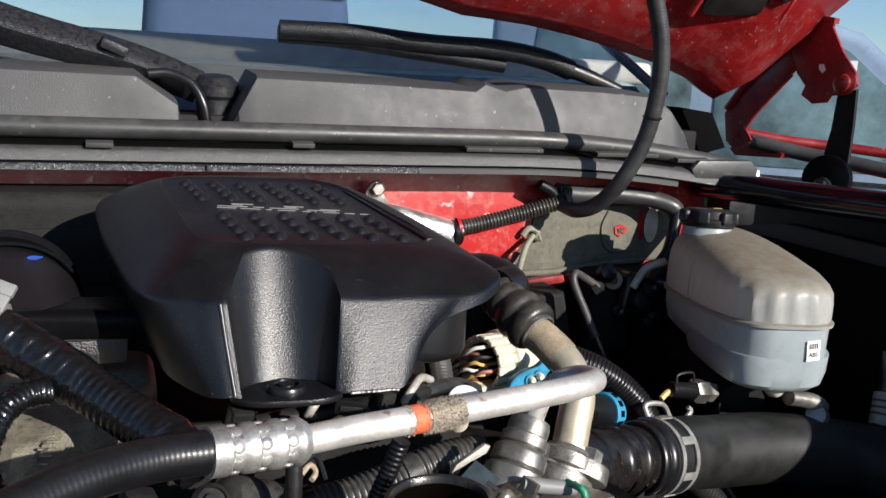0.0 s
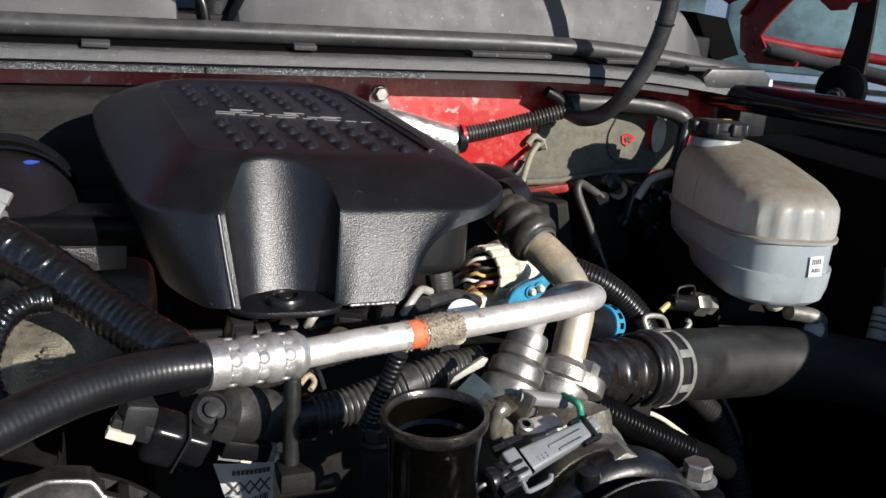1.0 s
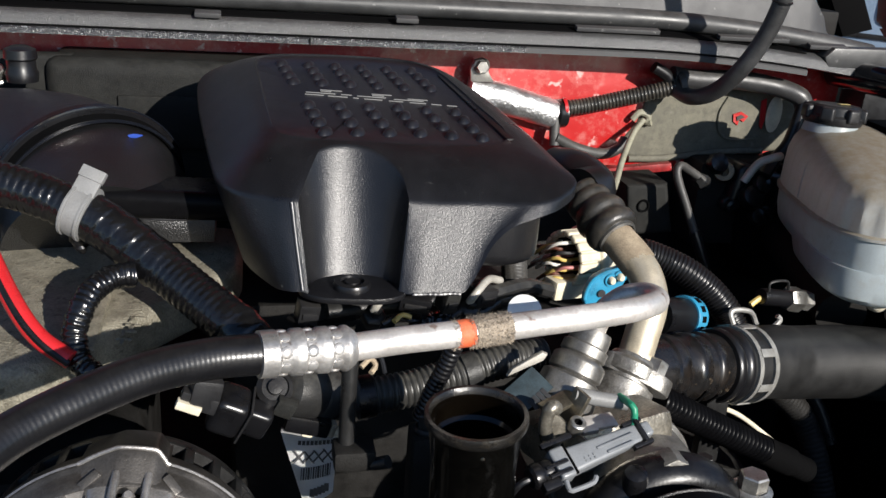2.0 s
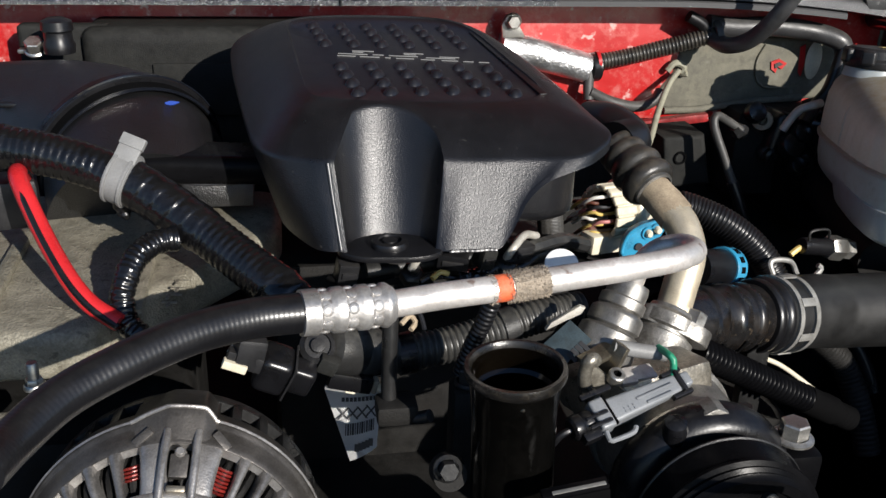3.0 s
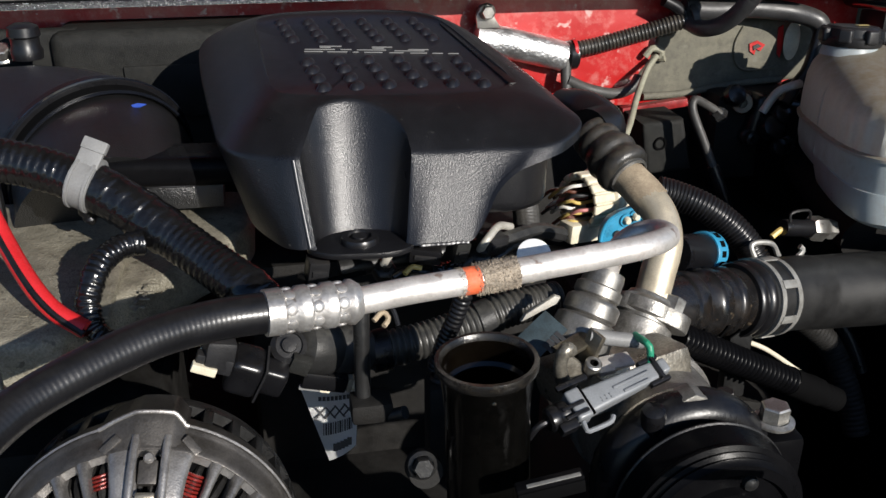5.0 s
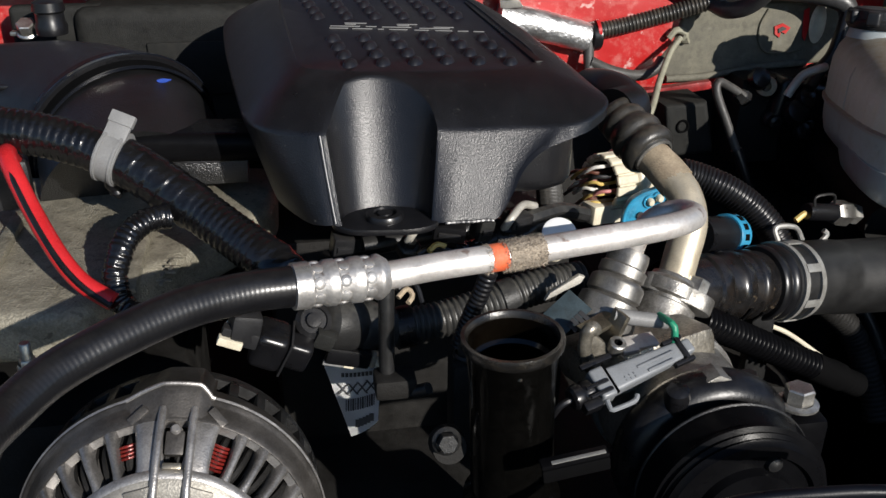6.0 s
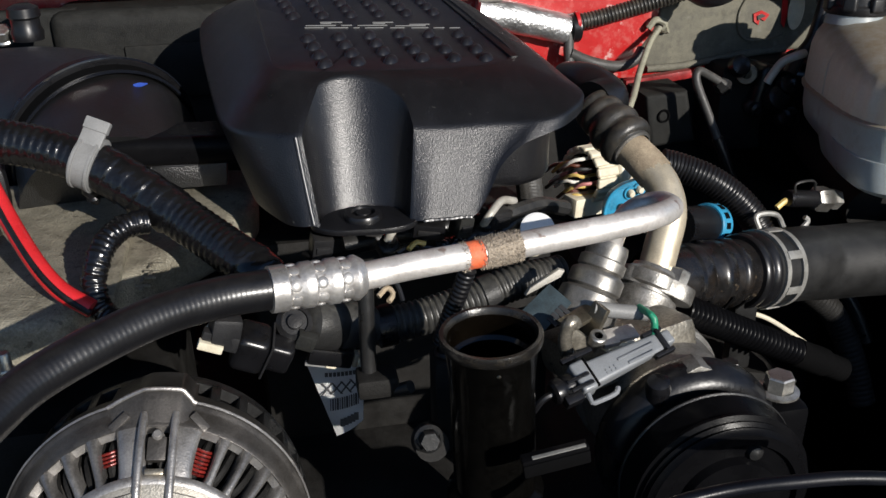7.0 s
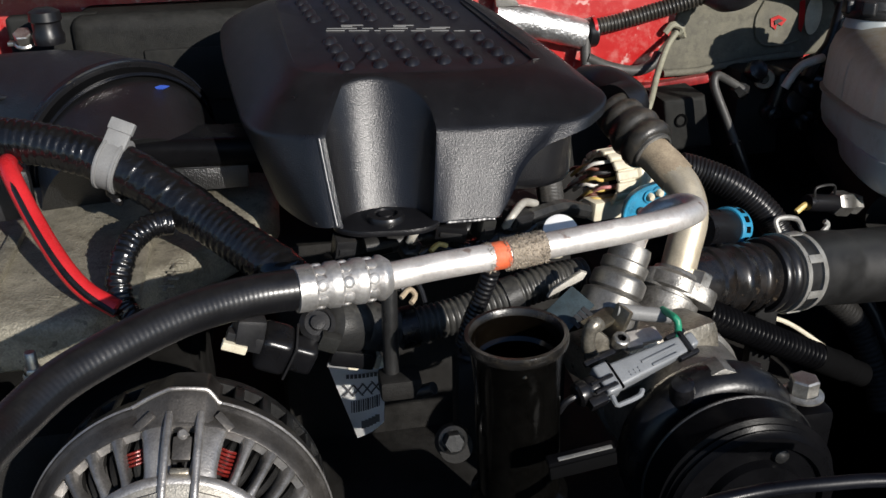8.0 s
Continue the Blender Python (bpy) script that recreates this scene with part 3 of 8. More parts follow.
# Roof and post are out of view, added to block reflected sky.
solo("cab_roof", box(1.6, 1.2, 0.05, at((0.12, 2.45, 1.90)), 0.02), M["liner"], "unseen plain cab roof added to cut sky reflections", "roof", kind="structure")
solo("cab_post", box(0.06, 0.08, 1.42, at((-0.62, 2.72, 0.5)), 0.01), M["liner"], "unseen plain post added under the cab roof", "post", kind="structure")
wheel = thing("steering_wheel", (0.50, 1.85, 1.40), "dark steering wheel behind the windscreen", "steering wheel")
wm = pose(0.56, 1.88, 1.36, 62, 0, 0)
part("rim", tube([wm @ Vector((0.185 * math.cos(a * math.pi / 12), 0.185 * math.sin(a * math.pi / 12), 0)) for a in range(25)], 0.014, 12, 0.02), M["greyclip"], wheel)
part("hub", box(0.16, 0.12, 0.05, wm @ pose(0, 0, -0.04), 0.02), M["seat"], wheel)
part("spoke", box(0.34, 0.04, 0.015, wm @ pose(0, 0, -0.02), 0.006), M["seat"], wheel)


# ================= engine cover =================
cover = thing("engine_cover", (0.125, 0.68, 1.25), "black moulded plastic engine cover with a studded recessed panel", "engine cover")
MID = Vector((0.125, 0.68))


def polar(ring):
    """Cuts a closed outline round the cover's middle at the angles."""
    out = []
    pts = [Vector(p) for p in ring]
    for a in ANGLES:
        d = Vector((math.cos(a), math.sin(a)))
        best = None
        for p, q in zip(pts, pts[1:] + pts[:1]):
            e = q.xy - p.xy
            den = d.x * e.y - d.y * e.x
            if abs(den) < 1e-12:
                continue
            w = p.xy - MID
            s = (w.x * e.y - w.y * e.x) / den
            u = (w.x * d.y - w.y * d.x) / den
            if s > 0 and -1e-4 <= u <= 1.0001 and (best is None or s < best[0]):
                best = (s, p.z + (q.z - p.z) * u)
        out.append(Vector((MID.x + d.x * best[0], MID.y + d.y * best[0], best[1])))
    return out


HALF = [math.pi * (k / 32 - 0.5) for k in range(33)]
notch_top = [(0.1028 + 0.0363 * math.copysign(abs(math.sin(a)) ** 1.0, a), 0.5438 + 0.0420 * abs(math.cos(a)) ** 0.95, 1.3010) for a in HALF]
notch_low = [(0.1020 + 0.0292 * math.copysign(abs(math.sin(a)) ** 0.85, a), 0.5205 + 0.0280 * abs(math.cos(a)) ** 0.8, 1.2465) for a in HALF]
shoulder = [(0.0605, 0.5445, 1.3015), *notch_top, (0.1421, 0.5436, 1.3006), (0.1528, 0.5435, 1.3001), (0.1682, 0.5435, 1.2999), (0.1819, 0.5435, 1.2999), (0.1939, 0.5435, 1.2997), (0.2040, 0.5435, 1.2995), (0.2142, 0.5435, 1.2993), (0.2247, 0.5438, 1.2996),
            (0.2378, 0.5470, 1.3003), (0.2515, 0.5550, 1.3027), (0.2650, 0.5720, 1.3074), (0.262, 0.60, 1.311), (0.254, 0.66, 1.318), (0.243, 0.73, 1.325), (0.228, 0.80, 1.331), (0.205, 0.840, 1.334), (0.15, 0.852, 1.337),
            (0.06, 0.866, 1.335), (0.015, 0.862, 1.328), (-0.008, 0.835, 1.320), (-0.008, 0.78, 1.312), (0.000, 0.70, 1.304), (0.008, 0.63, 1.300), (0.014, 0.590, 1.300), (0.026, 0.5655, 1.300), (0.048, 0.550, 1.301)]
foot = [(0.0675, 0.5215, 1.2475), *notch_low, (0.1329, 0.5190, 1.2460), (0.1405, 0.5170, 1.2461), (0.1526, 0.5165, 1.2460), (0.1717, 0.5160, 1.2465), (0.1790, 0.5180, 1.2525), (0.1861, 0.5220, 1.2629), (0.1947, 0.5280, 1.2760), (0.2088, 0.5330, 1.2866),
        (0.2299, 0.5400, 1.2916), (0.2472, 0.5500, 1.2943), (0.2628, 0.5680, 1.2996), (0.259, 0.60, 1.299), (0.251, 0.66, 1.302), (0.240, 0.73, 1.305), (0.224, 0.80, 1.305), (0.203, 0.835, 1.30), (0.15, 0.847, 1.29),
        (0.06, 0.86, 1.27), (0.020, 0.85, 1.26), (0.004, 0.82, 1.255), (0.006, 0.77, 1.252), (0.018, 0.68, 1.250), (0.0275, 0.61, 1.250), (0.0325, 0.568, 1.249), (0.0502, 0.5350, 1.2457), (0.0610, 0.5235, 1.2468)]
def panel_z(x, y):
    return 1.3340 + 0.062 * (y - 0.70) - 0.055 * (x - 0.125)


rim = [(x, y, panel_z(x, y) + 0.0005 + 0.0030 * min(1, max(0, (y - 0.60) / 0.06))) for x, y in (
    (0.060, 0.594), (0.085, 0.590), (0.130, 0.592), (0.190, 0.600), (0.218, 0.612), (0.227, 0.632), (0.225, 0.66), (0.220, 0.70), (0.215, 0.75), (0.209, 0.795),
    (0.200, 0.820), (0.178, 0.836), (0.13, 0.834), (0.08, 0.820), (0.052, 0.802), (0.042, 0.782), (0.0425, 0.74), (0.046, 0.68), (0.050, 0.63), (0.053, 0.606))]


def smooth(pts, n, closed=False):
    """Points on a smooth line through pts, n for each side."""
    p = [Vector(q) for q in pts]
    k = len(p)
    out = []
    for i in range(k if closed else k - 1):
        if closed:
            w = [p[(i + j) % k] for j in (-1, 0, 1, 2)]
        else:
            w = [p[max(0, i - 1)], p[i], p[i + 1], p[min(k - 1, i + 2)]]
        for j in range(n):
            t = j / n
            out.append(0.5 * (2 * w[1] + (w[2] - w[0]) * t + (2 * w[0] - 5 * w[1] + 4 * w[2] - w[3]) * t * t + (3 * w[1] - w[0] - 3 * w[2] + w[3]) * t ** 3))
    return out if closed else out + [p[-1]]


def cut(ring):
    """The notch as it is, the rest of the outline smoothed."""
    return [Vector(q) for q in ring[1:1 + len(HALF)]] + smooth([*ring[len(HALF):], ring[0], ring[1]], 5)[1:-1]


S, B = cut(shoulder), cut(foot)
ANGLES = [math.atan2(p.y - MID.y, p.x - MID.x) for p in S]
R = polar(smooth(rim, 6, True))
S0 = polar([shoulder[0], shoulder[1], shoulder[len(HALF)], *shoulder[len(HALF) + 1:]])
S0 = [p if i < len(HALF) else q for i, (p, q) in enumerate(zip(S0, S))]


def facet(i, p):
    """The point p set on the sloping facet between the shoulder and the panel's rim."""
    t = min(1, max(0, (p.xy - S0[i].xy).length / (R[i].xy - S0[i].xy).length))
    return Vector((p.x, p.y, S0[i].z + (R[i].z - S0[i].z) * t + 0.010 * t * (1 - t)))


S = [facet(i, p) for i, p in enumerate(S)]


def shrink(ring, k, dz):
    return [Vector((MID.x + (p.x - MID.x) * k, MID.y + (p.y - MID.y) * k, p.z + dz)) for p in ring]


def blend(a, b, t, lift=0.0):
    return [p.lerp(q, t) + Vector((0, 0, lift)) for p, q in zip(a, b)]


def step(a, b, d):
    """Points d metres from a on the way to b."""
    return [p + (q - p).normalized() * min(d, (q - p).length * 0.45) for p, q in zip(a, b)]


loops = [shrink(B, 0.985, 0.002), B, step(B, S, 0.0015), blend(B, S, 0.5), *[[p0 * (1 - t) ** 2 + p1 * 2 * t * (1 - t) + p2 * t * t for p0, p1, p2 in zip(step(S, B, 0.0028), S, [facet(i, p) for i, p in enumerate(step(S, R, 0.0028))])] for t in (0, 0.2, 0.4, 0.6, 0.8, 1)], *[[facet(i, p) for i, p in enumerate(ring)] for ring in (blend(S, R, 0.35), blend(S, R, 0.7), step(R, S, 0.005))], step(R, S, 0.0015), R, shrink(R, 0.994, -0.0014), shrink(R, 0.986, -0.0020)]
bm = bmesh.new()
vs = [[bm.verts.new(p) for p in loop] for loop in loops]
for a, b in zip(vs, vs[1:]):
    for k in range(len(a)):
        bm.faces.new((a[k], a[(k + 1) % len(a)], b[(k + 1) % len(b)], b[k]))
part("shell", bm, M["cover"], cover, angle=40)
bm = bmesh.new()
inner = [shrink(R, 0.992, -0.0017), shrink(R, 0.965, 0.0), shrink(R, 0.6, 0.0), shrink(R, 0.2, 0.0)]
for ring in inner[1:]:
    for p in ring:
        p.z = panel_z(p.x, p.y)
vs = [[bm.verts.new(p) for p in loop] for loop in inner]
for a, b in zip(vs, vs[1:]):
    for k in range(len(a)):
        bm.faces.new((a[k], a[(k + 1) % len(a)], b[(k + 1) % len(b)], b[k]))
bm.faces.new(vs[-1])
panel = part("recessed_panel", bm, M["cover_panel"], cover, "smooth recessed panel")


# raised studs in slanting rows, on both sides of the lettering
stud = None
for row in range(8):
    for col in range(6):
        up = row % 4
        if row < 4:
            x, y = 0.088 + 0.0234 * col - 0.0026 * up, 0.606 + 0.0042 * min(col, 3) + 0.0210 * up
        else:
            x, y = 0.072 + 0.0236 * col - 0.0026 * up, 0.734 + 0.0030 * col + 0.0195 * up
        spot = pose(x, y, panel_z(x, y) - 0.0006, 0, 3, -28)
        if stud is None:
            one = lathe([(0.0075, 0), (0.0068, 0.0012), (0.0048, 0.0038), (0.0022, 0.0050), (0, 0.0053)], Matrix.Diagonal((0.72, 1.15, 1, 1)), 14)
            one.transform(spot)
            stud = part("stud", one, M["cover_panel"], panel)
            first = spot
        else:
            twin = new("stud", stud.data)
            twin.parent = panel
            twin.matrix_parent_inverse = stud.matrix_parent_inverse.copy()
            twin.matrix_basis = spot @ first.inverted()

# printed badge, drawn as plain bars
for x0, x1, dy in ((0.079, 0.094, 0), (0.097, 0.113, 0), (0.117, 0.122, 0), (0.126, 0.141, 0), (0.146, 0.158, 0), (0.163, 0.177, 0), (0.181, 0.190, 0), (0.194, 0.203, 0),
                   (0.080, 0.104, 0.0065), (0.108, 0.117, 0.0072), (0.121, 0.145, 0.0072), (0.151, 0.176, 0.0062), (0.092, 0.110, 0.0165), (0.092, 0.101, 0.0125), (0.134, 0.151, 0.0165), (0.134, 0.144, 0.0125), (0.163, 0.18, 0.0105)):
    x, y = (x0 + x1) / 2, 0.7005 + dy
    part("badge_bar", box(x1 - x0, 0.0012, 0.0008, pose(x, y, panel_z(x, y) + 0.0002, 0, 3, 2), 0.0003), M["letter"], panel, "pale printed bar")
# side slot and bolt boss
slot0, slot1 = Vector((0.2085, 0.800, panel_z(0.2085, 0.800) + 0.0008)), Vector((0.2265, 0.618, panel_z(0.2265, 0.618) + 0.0008))
part("side_slot", box(0.0062, 0.0026, (slot1 - slot0).length, along(slot0, slot1), 0.001), M["conduit"], cover, "dark slot beside the panel")
part("edge_bead", tube([(0.0625, 0.5438, 1.3003), (0.0655, 0.5335, 1.2745), (0.0690, 0.5220, 1.2478)], 0.0015, 10, 0.003), M["cover_edge"], cover, "polished upright edge")
rnd = random.Random(11)
part("edge_flash", tube([(0.1395 + 0.0065 * k, 0.5166 + rnd.uniform(-0.0004, 0.0004), 1.2460 + rnd.uniform(-0.0003, 0.0004)) for k in range(6)], lambda s: 0.0009 + 0.0005 * abs(math.sin(31 * s)), 7, 0.0012), M["cover_edge"], cover, "ragged moulding flash")
part("boss_lip", slab(round_poly([(0.064, 0.526), (0.080, 0.512), (0.122, 0.508), (0.138, 0.518), (0.13, 0.552), (0.076, 0.552)], 0.012), 0.0045, at((0, 0, 1.2425)), 0.0015), M["cover"], cover)
part("grommet", lathe([(0.0125, 0.0), (0.0128, 0.002), (0.0115, 0.0045), (0.008, 0.0050), (0.0075, 0.003), (0.0052, 0.003), (0.0048, 0.0048), (0, 0.005)], at((0.1015, 0.5290, 1.2465)), 28), M["rubber"], cover, "black rubber grommet and bolt")
part("lower_body", slab(round_poly([(0.135, 0.63), (0.145, 0.575), (0.160, 0.557), (0.222, 0.557), (0.243, 0.572), (0.244, 0.64), (0.215, 0.80), (0.05, 0.83), (0.03, 0.70), (0.045, 0.64)], [0.005, 0.01, 0.005, 0.03, 0.02, 0.02, 0.02, 0.02, 0.02, 0.02]), 0.052, at((0, 0, 1.246)), 0.010, segs=4), M["cover"], cover)

# ================= air-conditioning lines =================
line_hi = thing("refrigerant_hose", (0.04, 0.415, 1.25), "black rubber refrigerant hose crimped to a scuffed aluminium pipe", "hose")
part("rubber_hose", loft([(-0.0865, 0.3000, 1.2587), (-0.0813, 0.3250, 1.2556), (-0.0662, 0.3500, 1.2593), (-0.0426, 0.3700, 1.2631), (-0.0138, 0.3900, 1.2655), (0.0154, 0.4050, 1.2644), (0.0426, 0.4130, 1.2622)],
                         lambda m, s, a: 0.0099 + 0.0009 * s + 0.00010 * math.sin(m * 2800 + 6 * a) * math.sin(m * 2800 - 6 * a), 48, 0.0008), M["rubber"], line_hi, "black rubber with a fine woven print", angle=80)
f0, f1 = Vector((0.0399, 0.4120, 1.2623)), Vector((0.0905, 0.4240, 1.2584))
fl = (f1 - f0).length
prof = [(0.0104, 0), (0.0125, 0.0005)]
for k in range(3):
    a = fl * (0.10 + 0.27 * k)
    prof += [(0.0126, a), (0.0127, a + fl * 0.07), (0.0112, a + fl * 0.10), (0.0112, a + fl * 0.20), (0.0126, a + fl * 0.24)]
prof += [(0.0126, fl * 0.92), (0.0112, fl * 0.96), (0.0098, fl), (0.0078, fl)]
ferrule = part("ferrule", lathe(prof, along(f0, f1), 32), M["ferrule"], line_hi, "crimped aluminium ferrule")
for k in range(3):
    for j in range(8):
        a = fl * (0.24 + 0.27 * k)
        m = along(f0, f1) @ Matrix.Rotation(2 * math.pi * (j + 0.4) / 8, 4, "Z") @ pose(0.0111, 0, a, 0, 90, 0)
        part("crimp_dent", lathe([(0.0034, -0.0006), (0.0031, 0.0005), (0.0020, 0.0011), (0, 0.0013)], m, 12), M["ferrule"], ferrule)
pipe_pts = [f1, (0.1187, 0.4280, 1.2598), (0.1517, 0.4320, 1.2607), (0.1972, 0.4400, 1.2616), (0.2382, 0.4480, 1.2617), (0.2661, 0.4550, 1.2618), (0.2855, 0.4680, 1.2591), (0.2965, 0.4860, 1.2543), (0.2954, 0.5020, 1.2505), (0.2845, 0.5120, 1.2432), (0.2747, 0.5160, 1.2300), (0.2692, 0.5170, 1.2107), (0.2656, 0.5170, 1.1949)]
ac_pipe = part("pipe", tube(pipe_pts, 0.0077, 22, 0.003), M["alu"], line_hi, "scuffed aluminium pipe")
a, b = Vector((0.1492, 0.4319, 1.2604)), Vector((0.1597, 0.4332, 1.2607))
part("paint_band", lathe([(0.0076, 0), (0.0081, 0.001), (0.0081, (b - a).length - 0.001), (0.0076, (b - a).length)], along(a, b), 28), M["orange"], ac_pipe, "orange paint band")
a, b = b, Vector((0.1817, 0.4372, 1.2614))
part("grime_band", tube([a, a.lerp(b, 0.33), a.lerp(b, 0.66), b], 0.0083, 40, 0.0012, wob=0.0006), M["grime_band"], ac_pipe, "furry band of greasy dirt")

rnd = random.Random(5)
fz = bmesh.new()
gm = along(a, b)
for k in range(2200):
    an, hh = rnd.uniform(0, 2 * math.pi), rnd.uniform(-0.003, (b - a).length + 0.001) if k < 1950 else rnd.uniform(-0.0135, -0.0095)
    up = rnd.uniform(0.0003, 0.0024) * (1.0 if k < 1950 else 0.5)
    p0 = Vector((0.0081 * math.cos(an), 0.0081 * math.sin(an), hh))
    tip = Vector(((0.0081 + up) * math.cos(an), (0.0081 + up) * math.sin(an), hh + rnd.uniform(-0.001, 0.001)))
    s1 = Vector((-math.sin(an), math.cos(an), 0)) * 0.00022
    s2 = Vector((0, 0, 0.00022))
    vv = [fz.verts.new(gm @ q) for q in (p0 + s1, p0 - s1 * 0.5 + s2, p0 - s1 * 0.5 - s2, tip)]
    for tri in ((0, 1, 3), (1, 2, 3), (2, 0, 3)):
        fz.faces.new([vv[j] for j in tri])
part("fuzz", fz, M["grime_band"], ac_pipe, "matted fibres and dirt")

line_lo = thing("suction_line", (0.30, 0.54, 1.15), "dust-caked suction pipe with a black quick-connect fitting", "pipe")
part("pipe", tube([(0.3204, 0.6250, 1.2476), (0.3302, 0.6050, 1.2371), (0.3377, 0.5880, 1.2256), (0.3378, 0.5720, 1.2088), (0.3285, 0.5600, 1.1862), (0.3200, 0.5500, 1.1676)], 0.0134, 24, 0.004), M["warm_pipe"], line_lo, "tarnished aluminium pipe")
a, b = Vector((0.3213, 0.6235, 1.2471)), Vector((0.3355, 0.5965, 1.2308))
part("dust_sleeve", tube([a, (0.3295, 0.6070, 1.2383), b], 0.0143, 28, 0.003, wob=0.0004), M["dusty_pipe"], line_lo, "caked brown dust")
a, b = Vector((0.3065, 0.6650, 1.2682)), Vector((0.3233, 0.6200, 1.2469))
q = (b - a).length
part("quick_connect", lathe([(0.0165, 0), (0.0180, 0.002), (0.0185, q * 0.10), (0.0172, q * 0.13), (0.0172, q * 0.17), (0.0187, q * 0.20), (0.0189, q * 0.30), (0.0174, q * 0.33), (0.0174, q * 0.37), (0.0186, q * 0.40), (0.0200, q * 0.46), (0.0214, q * 0.52), (0.0220, q * 0.58), (0.0216, q * 0.63), (0.0196, q * 0.67), (0.0192, q * 0.71),
                             (0.0205, q * 0.75), (0.0219, q * 0.80), (0.0222, q * 0.86), (0.0214, q * 0.93), (0.0195, q * 0.98), (0.0165, q), (0.013, q)], along(a, b), 36), M["qc"], line_lo, "dusty black quick-connect fitting", angle=60)
part("ring", lathe([(0.0145, 0), (0.0165, 0.001), (0.0165, 0.004), (0.0145, 0.005)], along(a.lerp(b, 0.97), b + (b - a)), 28), M["steel"], line_lo, "bright steel ring")
part("elbow", tube([(0.3059, 0.7300, 1.2687), (0.3133, 0.7000, 1.2737), (0.3198, 0.6750, 1.2696), a], 0.0205, 22, 0.004), M["rubber"], line_lo, "black rubber elbow")

# ================= compressor and its ports =================
comp = thing("compressor", (0.26, 0.46, 1.08), "grimy cast aluminium compressor with a black pulley", "compressor")
cx, cz = 0.2988, 1.1059
axis = pose(cx, 0.56, cz, 90, 0, 0)
part("housing", lathe([(0, 0), (0.045, 0), (0.052, 0.006), (0.052, 0.05), (0.054, 0.052), (0.054, 0.062), (0.051, 0.064), (0.051, 0.10), (0.052, 0.112), (0.04, 0.118)], axis, 48), M["alu_cast"], comp)
part("front_flange", lathe([(0.048, 0.112), (0.0560, 0.114), (0.0605, 0.118), (0.0622, 0.123), (0.0622, 0.131), (0.0600, 0.137), (0.0565, 0.141), (0.052, 0.143), (0.046, 0.1435), (0.044, 0.150), (0.03, 0.151)], axis, 56), M["black_cast"], comp, "oily black cast front flange")
pulley = part("pulley", lathe([(0.030, 0.152), (0.0550, 0.1535), (0.0572, 0.1550), (0.0577, 0.1580), (0.0570, 0.1600), (0.0566, 0.1745), (0.0574, 0.1755), (0.0574, 0.1775), (0.0545, 0.1790), (0.0552, 0.1812), (0.0528, 0.1828), (0.0536, 0.1850), (0.0515, 0.1865), (0.0505, 0.1880),
                               (0.0440, 0.1885), (0.0425, 0.1850), (0.0330, 0.1850), (0.0315, 0.1905), (0.0190, 0.1920), (0.0170, 0.1975), (0.0085, 0.1985), (0, 0.1985)], axis, 72), M["pulley"], comp, "black grooved pulley")
part("pulley_edge", lathe([(0.0570, 0.1545), (0.0583, 0.1550), (0.0584, 0.1562), (0.0574, 0.1570)], axis, 72), M["steel_dark"], pulley, "worn bright rear edge")
for k in range(3):
    m = axis @ Matrix.Rotation(radians(70 + 120 * k), 4, "Z") @ pose(0.0375, 0, 0.185)
    part("clutch_rivet", lathe([(0.0050, 0), (0.0045, 0.003), (0.002, 0.0042), (0, 0.0044)], m, 14), M["steel_dark"], pulley)
part("bracket_arm", face_plate([(0.2637, 0.4250, 1.1529), (0.2726, 0.4250, 1.1562), (0.2845, 0.4250, 1.1642), (0.2983, 0.4250, 1.1711), (0.3117, 0.4250, 1.1647), (0.3217, 0.4250, 1.1509), (0.3205, 0.4250, 1.1402), (0.3009, 0.4250, 1.1424), (0.2826, 0.4250, 1.1379), (0.2580, 0.4250, 1.1231), (0.2495, 0.4250, 1.1152), (0.2463, 0.4250, 1.1267)], 0.016, 0.003), M["alu_cast"], comp, "cast mounting arm")
part("lug", lathe([(0.0085, -0.010), (0.0075, 0), (0.0082, 0.006), (0.0070, 0.011), (0.003, 0.013), (0, 0.0132)], at((0.2700, 0.4230, 1.1560), 14, -8), 20), M["black_cast"], comp)
for p_, r_ in (((0.3060, 0.4238, 1.1580), 0.0030), ((0.3115, 0.4238, 1.1530), 0.0026)):
    part("rusty_hole", lathe([(r_ * 0.5, 0.0002), (r_, 0.0008), (r_ * 1.25, 0.0)], at(p_, 90), 14), M["rust"], comp, "rusty pocket in the arm")
port_l0, port_l1 = Vector((0.2683, 0.5170, 1.2116)), Vector((0.2479, 0.5000, 1.1768))
q = (port_l1 - port_l0).length
part("port", lathe([(0.009, -0.004), (0.0135, -0.004), (0.0145, 0.0), (0.0145, q * 0.16), (0.0165, q * 0.19), (0.0165, q * 0.34), (0.0150, q * 0.37), (0.0185, q * 0.43), (0.0192, q * 0.47), (0.0192, q * 0.66), (0.0170, q * 0.70), (0.0210, q * 0.75), (0.0225, q), (0.0225, q * 1.2)], along(port_l0, port_l1), 36), M["port"], comp, "turned aluminium port")
port_r0, port_r1 = Vector((0.3185, 0.5490, 1.1721)), Vector((0.2985, 0.5300, 1.1415))
q = (port_r1 - port_r0).length
part("port", lathe([(0.013, -0.003), (0.016, -0.003), (0.017, 0.0), (0.021, 0.002), (0.0235, q * 0.10), (0.0235, q * 0.32), (0.0205, q * 0.36), (0.0205, q * 0.42), (0.0245, q * 0.46), (0.0245, q * 0.8), (0.027, q)], along(port_r0, port_r1), 36), M["alu_cast"], comp, "cast suction port")
fm = along(port_r0, port_r1) @ pose(0, 0, 0.003)
